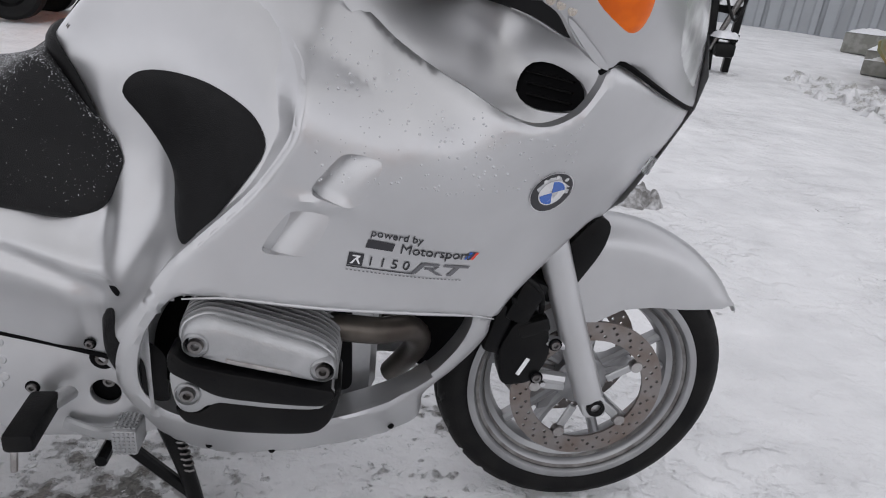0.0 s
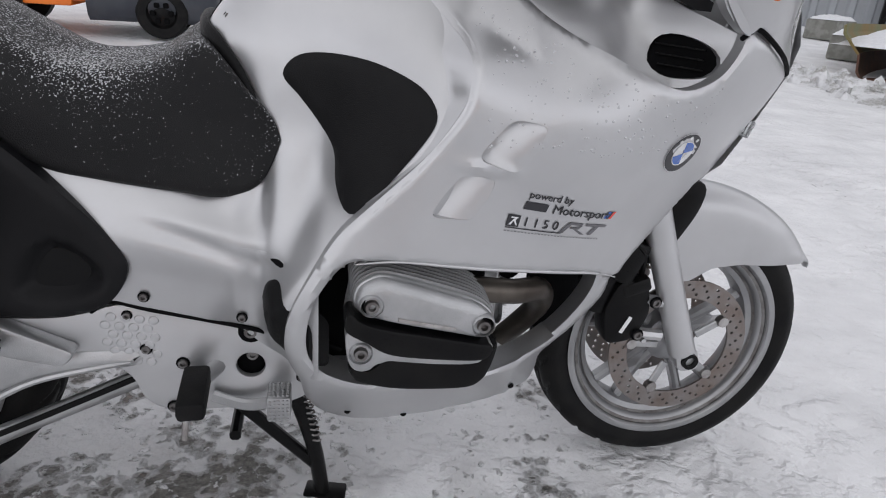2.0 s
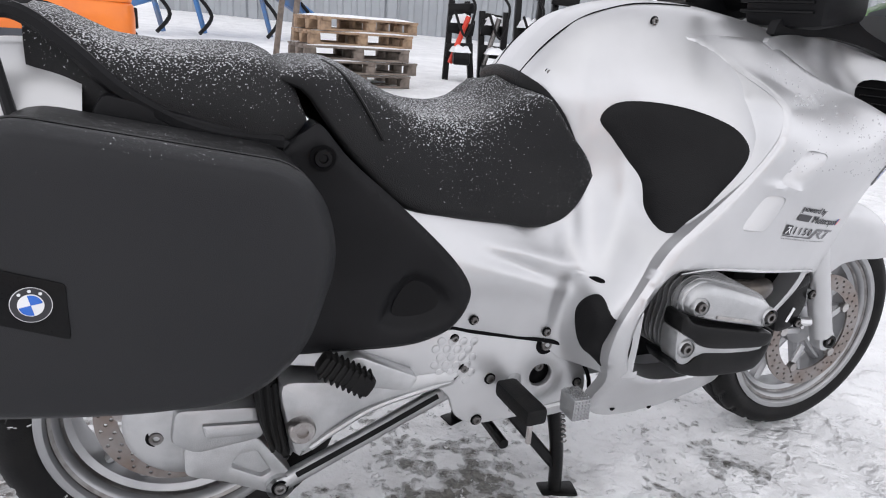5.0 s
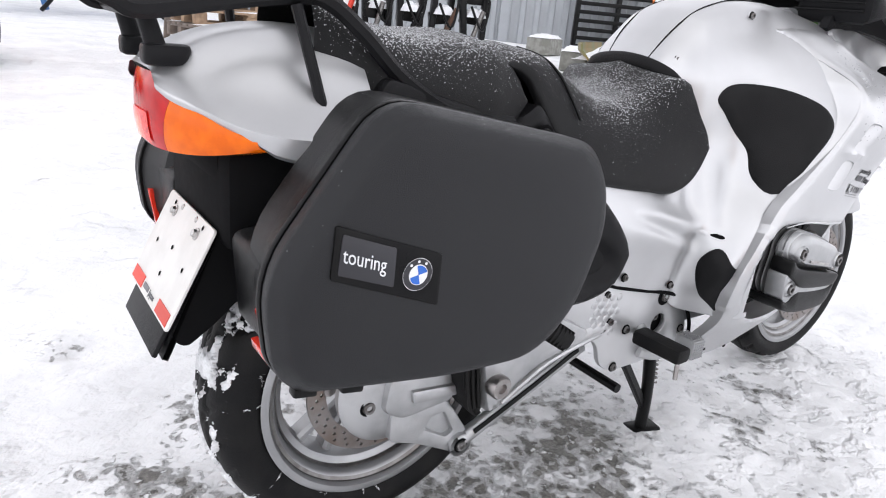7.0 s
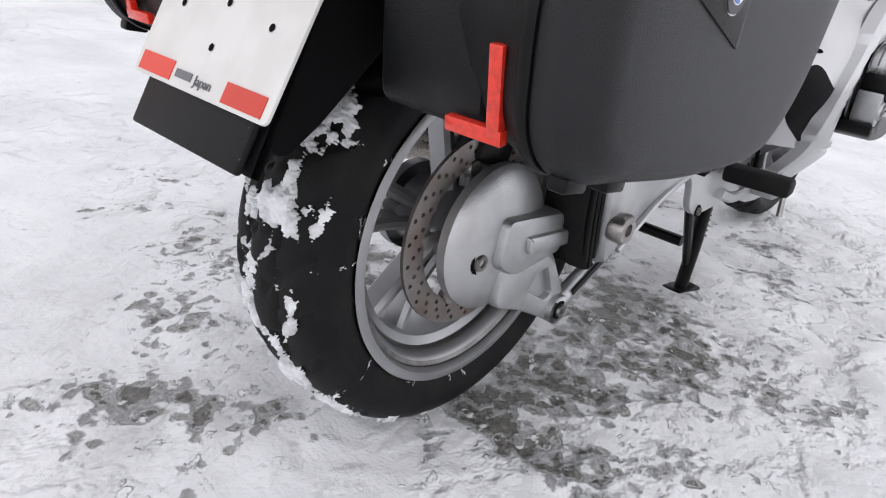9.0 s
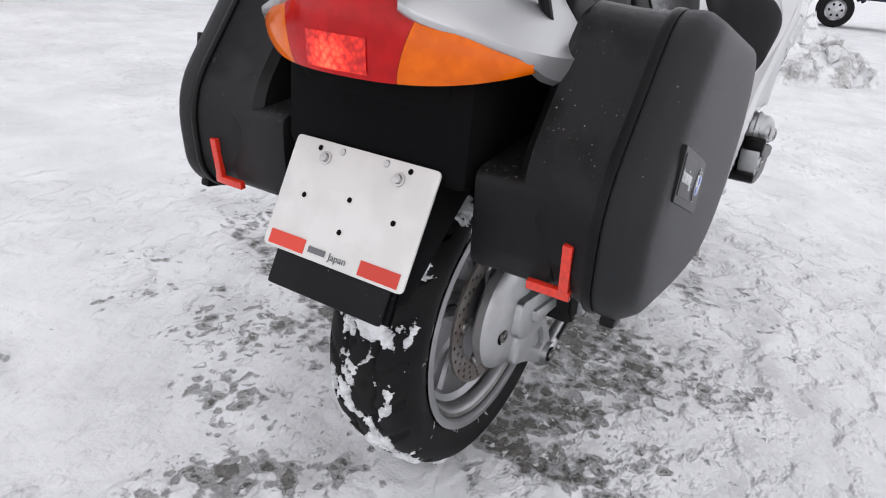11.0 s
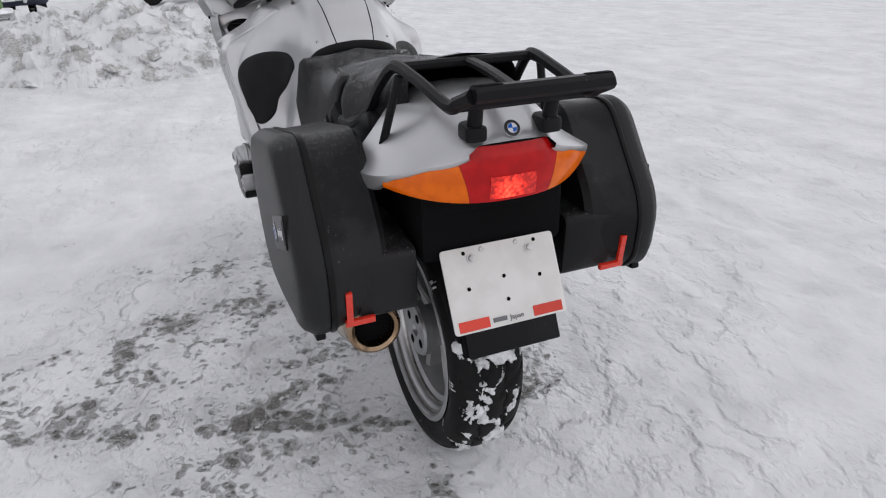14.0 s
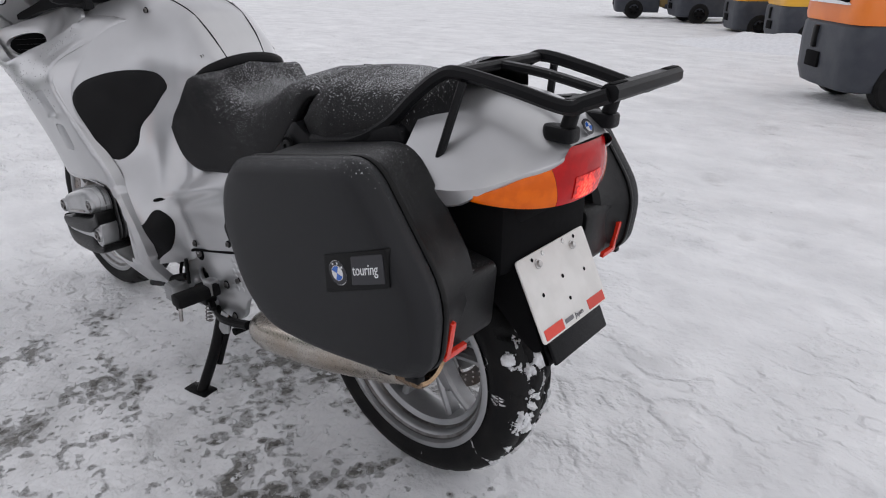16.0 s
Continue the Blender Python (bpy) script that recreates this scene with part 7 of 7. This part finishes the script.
def pallet_stack(at, turn, count):
    """Pallets one on another, snow on each."""
    for k in range(count):
        m = WOOD if k >= count - 2 else WOOD_OLD
        p = thing("pallet", "bare wooden pallet with snow on its boards" if m is WOOD else "weathered grey pallet with snow on its edges", "pallet", "stack of pallets",
                  (at[0] + 0.06 * math.sin(k * 2.1), at[1] + 0.05 * math.cos(k * 1.7), at[2] + 0.15 * k), turn + 5 * math.sin(k * 1.9))
        for j in range(5):
            part("deck_board", rounded((0.13, 1.2, 0.022), (-0.335 + 0.1675 * j, 0, 0.133), 0.002), m, p)
        for j in (-1, 0, 1):
            part("bottom_board", rounded((0.10, 1.2, 0.022), (0.33 * j, 0, 0.014), 0.002), m, p)
        for i in (-1, 0, 1):
            part("stringer", rounded((0.8, 0.10, 0.02), (0, 0.54 * i, 0.112), 0.002), m, p)
            for j in (-1, 0, 1):
                part("block", rounded((0.10, 0.12, 0.078), (0.33 * j, 0.54 * i, 0.063), 0.004), m, p)
        for j in range(5):
            if k == count - 1 or j in (0, 4):
                part("snow", cap(0.12, 1.15, 0.03 if k == count - 1 else 0.018, (-0.335 + 0.1675 * j, 0, 0.1445), 0, k + j * 3.1), SNOW_CAP, p)


def concrete_block(at, turn, size):
    b = thing("concrete_block", "mossy concrete block capped with snow", "concrete block", "blocks by the wall", at, turn)
    part("body", rounded(size, (0, 0, size[2] / 2), 0.03), CONCRETE, b)
    part("snow", cap(size[0] * 1.02, size[1] * 1.02, 0.10, (0, 0, size[2])), SNOW_CAP, b)
    return b


def loader(at, turn, paint, name):
    """A field vehicle seen from low down: body, wings, big wheels."""
    v = thing("off_road_truck", name, "truck", "", at, turn)
    body = part("body", join(rounded((3.6, 1.6, 0.55), (0, 0, 0.95), 0.10), rounded((1.7, 1.5, 0.65), (-0.6, 0, 1.5), 0.14)), paint, v)
    part("window", rounded((1.4, 1.52, 0.36), (-0.6, 0, 1.56), 0.05), BLACK, body)
    part("bumper", rounded((0.18, 1.7, 0.2), (1.85, 0, 0.68), 0.04), BLACK, v)
    for x in (-1.15, 1.15):
        for y in (-0.72, 0.72):
            wheel_simple(v, (x, y, 0.40), 0.40, 0.26)
            part("wing", tube([(x - 0.55, y, 0.62), (x - 0.32, y, 0.88), (x + 0.32, y, 0.88), (x + 0.55, y, 0.62)], 0.10, 10, 4, 0.5), paint, v)
    part("snow", cap(1.6, 1.4, 0.12, (-0.6, 0, 1.82)), SNOW_CAP, v)
    return v


def small_car(at, turn, paint, name, size=1.0):
    """A boxy estate car, nose along +x."""
    c = thing("car", name, "car", "cars in the snow", at, turn)
    c.scale = (size, size, size)
    prof = [(-1.95, 0.42), (-1.98, 0.75), (-1.93, 0.95), (-1.55, 1.45), (0.25, 1.50), (0.85, 1.02), (1.75, 0.92), (1.92, 0.80), (1.95, 0.45), (1.60, 0.34), (-1.6, 0.34)]
    rows = []
    p = round_poly(prof, 0.12)
    for y, k in ((-0.80, 0.97), (-0.83, 1.0), (-0.75, 1.01), (0, 1.02), (0.75, 1.01), (0.83, 1.0), (0.80, 0.97)):
        rows.append([(x * k, y, 0.42 + (z - 0.42) * k) for x, z in p])
    body = part("body", grid(rows, True, True), paint, c)
    for y in (-0.836, 0.836):
        part("side_window", slab(round_poly([(-1.5, 1.02), (-1.35, 1.38), (0.18, 1.42), (0.66, 1.02)], 0.06), y - 0.006, y + 0.006, 0), BLACK, body)
    part("windscreen", rounded((0.03, 1.35, 0.62), (0.60, 0, 1.26), 0.01, (0, 51, 0)), BLACK, body)
    part("grille", rounded((0.05, 1.3, 0.20), (1.97, 0, 0.70), 0.015), BLACK, body)
    for y in (-0.60, 0.60):
        part("headlight", lathe([(0, 0.0), (0.03, 0.05), (0.035, 0.10), (-0.02, 0.11)], (1.98, y, 0.72), 18, "x"), GLASS, body)
    bump = part("bumper", join(rounded((0.14, 1.64, 0.12), (2.05, 0, 0.50), 0.04), rounded((0.05, 0.06, 0.22), (2.12, -0.4, 0.52), 0.015), rounded((0.05, 0.06, 0.22), (2.12, 0.4, 0.52), 0.015)), CHROME, c)
    part("plate", rounded((0.02, 0.50, 0.11), (2.13, 0, 0.50), 0.003), BADGE_WHITE, bump)
    for k in range(3):
        part("plate_mark", rounded((0.004, 0.10, 0.06), (2.142, -0.14 + 0.14 * k, 0.50), 0.001), INK_GREY, bump)
    for x in (-1.25, 1.25):
        for y in (-0.76, 0.76):
            wheel_simple(c, (x, y, 0.30), 0.30, 0.19)
    part("snow", cap(1.9, 1.5, 0.12, (-0.6, 0, 1.50)), SNOW_CAP, c)
    return c


def boat(at, turn):
    """A flat-bottomed boat lying in the snow, filled with it."""
    b = thing("boat", "flat-bottomed boat with a brown bottom, filled with snow", "boat", "", at, turn)
    def hull(sec, thick):
        rows = []
        for u in np.linspace(-1.5, 1.5, 12):
            k = 1 - 0.45 * max(0, -u / 1.5 - 0.3) ** 2
            rows.append([(u, y * k, z) for y, z in sec] + [(u, y * k * thick, z + 0.02) for y, z in reversed(sec)])
        return grid(rows, True, True)
    part("bottom", hull([(-0.60, 0.30), (-0.56, 0.10), (-0.48, 0.02), (0.48, 0.02), (0.56, 0.10), (0.60, 0.30)], 0.95), RUST, b)
    part("gunwale", hull([(-0.90, 0.62), (-0.88, 0.52), (-0.605, 0.30)], 0.96), OLIVE, b)
    part("gunwale", hull([(0.90, 0.62), (0.88, 0.52), (0.605, 0.30)], 0.96), OLIVE, b)
    part("snow", cap(3.0, 1.66, 0.24, (0, 0, 0.40)), SNOW_CAP, b)
    return b


def blue_machine(at, turn):
    m = thing("blue_machine", "blue-painted farm machine half buried in snow", "machine", "", at, turn)
    part("frame_beam", bar([(-1.9, 0, 0.45), (-0.6, 0, 0.85), (0.7, 0, 0.9), (1.7, 0, 0.35)], 0.25, 0.22, 0.02), BLUE_PAINT, m)
    part("hopper", rounded((1.6, 1.0, 0.7), (0.0, 0.4, 1.15), 0.06), BLUE_PAINT, m)
    for x in (-1.4, -0.7, 0.5, 1.2):
        part("leg", bar([(x, -0.2, 0.9), (x + 0.18, -0.35, 0.05)], 0.10, 0.06, 0.01), BLUE_PAINT, m)
        part("tine", tube([(x + 0.1, -0.2, 0.7), (x + 0.3, -0.4, 0.35), (x + 0.05, -0.6, 0.05)], 0.035, 8), BLACK, m)
    part("snow", cap(1.5, 0.95, 0.14, (0, 0.4, 1.5)), SNOW_CAP, m)
    return m


def stack_rack(at, turn):
    """Steel attachments of several kinds standing in a row."""
    r = thing("fork_attachments", "row of black steel attachments capped with snow", "machinery", "", at, turn)
    rnd = random.Random(3)
    for k in range(5):
        x, top = -0.85 + k * 0.45, rnd.uniform(0.9, 1.5)
        bits = [rounded((0.08, 0.12, top), (x + q, rnd.uniform(-0.1, 0.1), top / 2), 0.01, (rnd.uniform(-6, 6), rnd.uniform(-7, 7), 0)) for q in (-0.15, 0.13)]
        bits += [rounded((0.36, 0.10, rnd.uniform(0.07, 0.2)), (x, rnd.uniform(-0.1, 0.05), z), 0.01, (0, rnd.uniform(-8, 8), 0)) for z in (0.42, 0.72, top - 0.1)]
        bits.append(rounded((0.22, 0.34, 0.16), (x + rnd.uniform(-0.05, 0.05), -0.22, rnd.uniform(0.15, 0.35)), 0.03))
        part("attachment_frame", join(*bits), BLACK, r)
        part("cylinder", tube([(x - 0.12, -0.15, 0.25), (x + rnd.uniform(0.0, 0.16), -0.18, 0.85)], 0.035, 10), (STICK, BOLT, BLACK, RUST, BOLT)[k], r)
        part("hose", tube([(x - 0.1, -0.2, 0.9), (x + 0.05, -0.3, 0.6), (x + 0.16, -0.2, 0.95), (x + 0.1, -0.1, 1.1)], 0.018, 8), BLACK, r)
        part("snow", cap(0.30, 0.24, 0.14, (x, -0.05, 0.76), rnd.uniform(-20, 20), k), SNOW_CAP, r)
        part("snow", cap(0.26, 0.30, 0.10, (x, -0.22, 0.40), rnd.uniform(-20, 20), k + 9), SNOW_CAP, r)
    return r


def slat_rack(at, turn):
    r = thing("slatted_crate", "dark slatted steel crate against the wall", "crate", "", at, turn)
    for k in range(9):
        part("slat", rounded((2.2, 0.06, 0.10), (0, 0, 0.15 + 0.22 * k), 0.01), BLACK, r)
    for x in (-1.1, 0, 1.1):
        part("post", rounded((0.12, 0.14, 2.1), (x, 0.05, 1.05), 0.01), BLACK, r)
    return r


def on_ground(x, y, dz=0.0):
    return (x, y, slope_at(y) + dz)


def leaning_post(a, b):
    p = thing("post", "weathered wooden post leaning in the snow", "post", "posts by the pallets")
    part("shaft", bar([a, b], 0.07, 0.05, 0.006, up=(0, 1, 0.1)), WOOD_OLD, p)


forklift(on_ground(-1.35, 6.55), 184, FORK_ORANGE, "orange", FORK_ORANGE, skirt=True)
pallet_stack(on_ground(1.98, 6.75), 98, 5)
leaning_post(on_ground(1.25, 7.9, -0.1), on_ground(1.42, 8.2, 0.95))
leaning_post(on_ground(1.42, 7.7, -0.1), on_ground(1.58, 8.0, 0.95))
blue_machine(on_ground(1.1, 12.6), 8)
stack_rack(on_ground(4.45, 7.25), -18)
slat_rack(on_ground(14.0, 12.1), -30)
concrete_block(on_ground(10.4, 10.9), 30, (1.0, 0.55, 0.36))
concrete_block(on_ground(8.5, 8.0), 40, (0.75, 0.45, 0.34))
small_car(on_ground(8.75, 4.2, -0.03), -131, GREEN, "green estate car parked in deep snow", 1.05)
small_car(on_ground(14.3, 3.6), 200, NAVY, "dark blue car parked behind the snow heap")
boat(on_ground(8.7, 6.75, -0.06), 34)
loader(on_ground(19.6, -0.5), 96, NAVY, "dark military off-road truck behind a snow heap")
snow_lump("snow_mound", (7.6, 1.05, 0.01), (3.0, 3.5, 0.62), 1.0, jag=0.5, n=70, chunks=260)
snow_lump("snow_mound", on_ground(6.8, 3.2), (1.2, 2.4, 0.09), 2.0, label="low mound of ploughed snow by the cars", jag=0.6, n=50, chunks=55)
snow_lump("snow_bank", on_ground(6.5, 5.4), (1.2, 3.4, 0.10), 3.0, label="low bank of ploughed snow", jag=0.6, n=50, chunks=90)
snow_lump("snow_drift", on_ground(2.3, -11.3), (3.4, 2.2, 0.22), 6.0, SNOW_CAP, "smooth drift of clean snow before the forklifts", jag=0.4)
snow_lump("snow_clod", (2.46, 2.02, 0.05), (0.34, 0.25, 0.11), 4.0, CLOD, label="lump of dirty frozen snow", category="snow lump", n=22, jag=0.6)
snow_lump("snow_clod", (1.84, 1.52, 0.03), (0.10, 0.09, 0.05), 5.0, CLOD, label="small lump of dirty frozen snow", category="snow lump", n=12)
for x, y, paint, nm, tn in ((-0.25, -6.85, FORK_ORANGE, "orange", -142), (1.85, -13.1, FORK_YELLOW, "yellow", -146), (3.25, -15.0, FORK_YELLOW, "yellow", -146), (5.3, -16.9, OLIVE, "weathered olive", -140), (7.2, -17.6, OLIVE, "weathered olive", -150)):
    forklift(on_ground(x, y, -0.10 if paint is FORK_YELLOW else 0.0), tn, paint, nm)
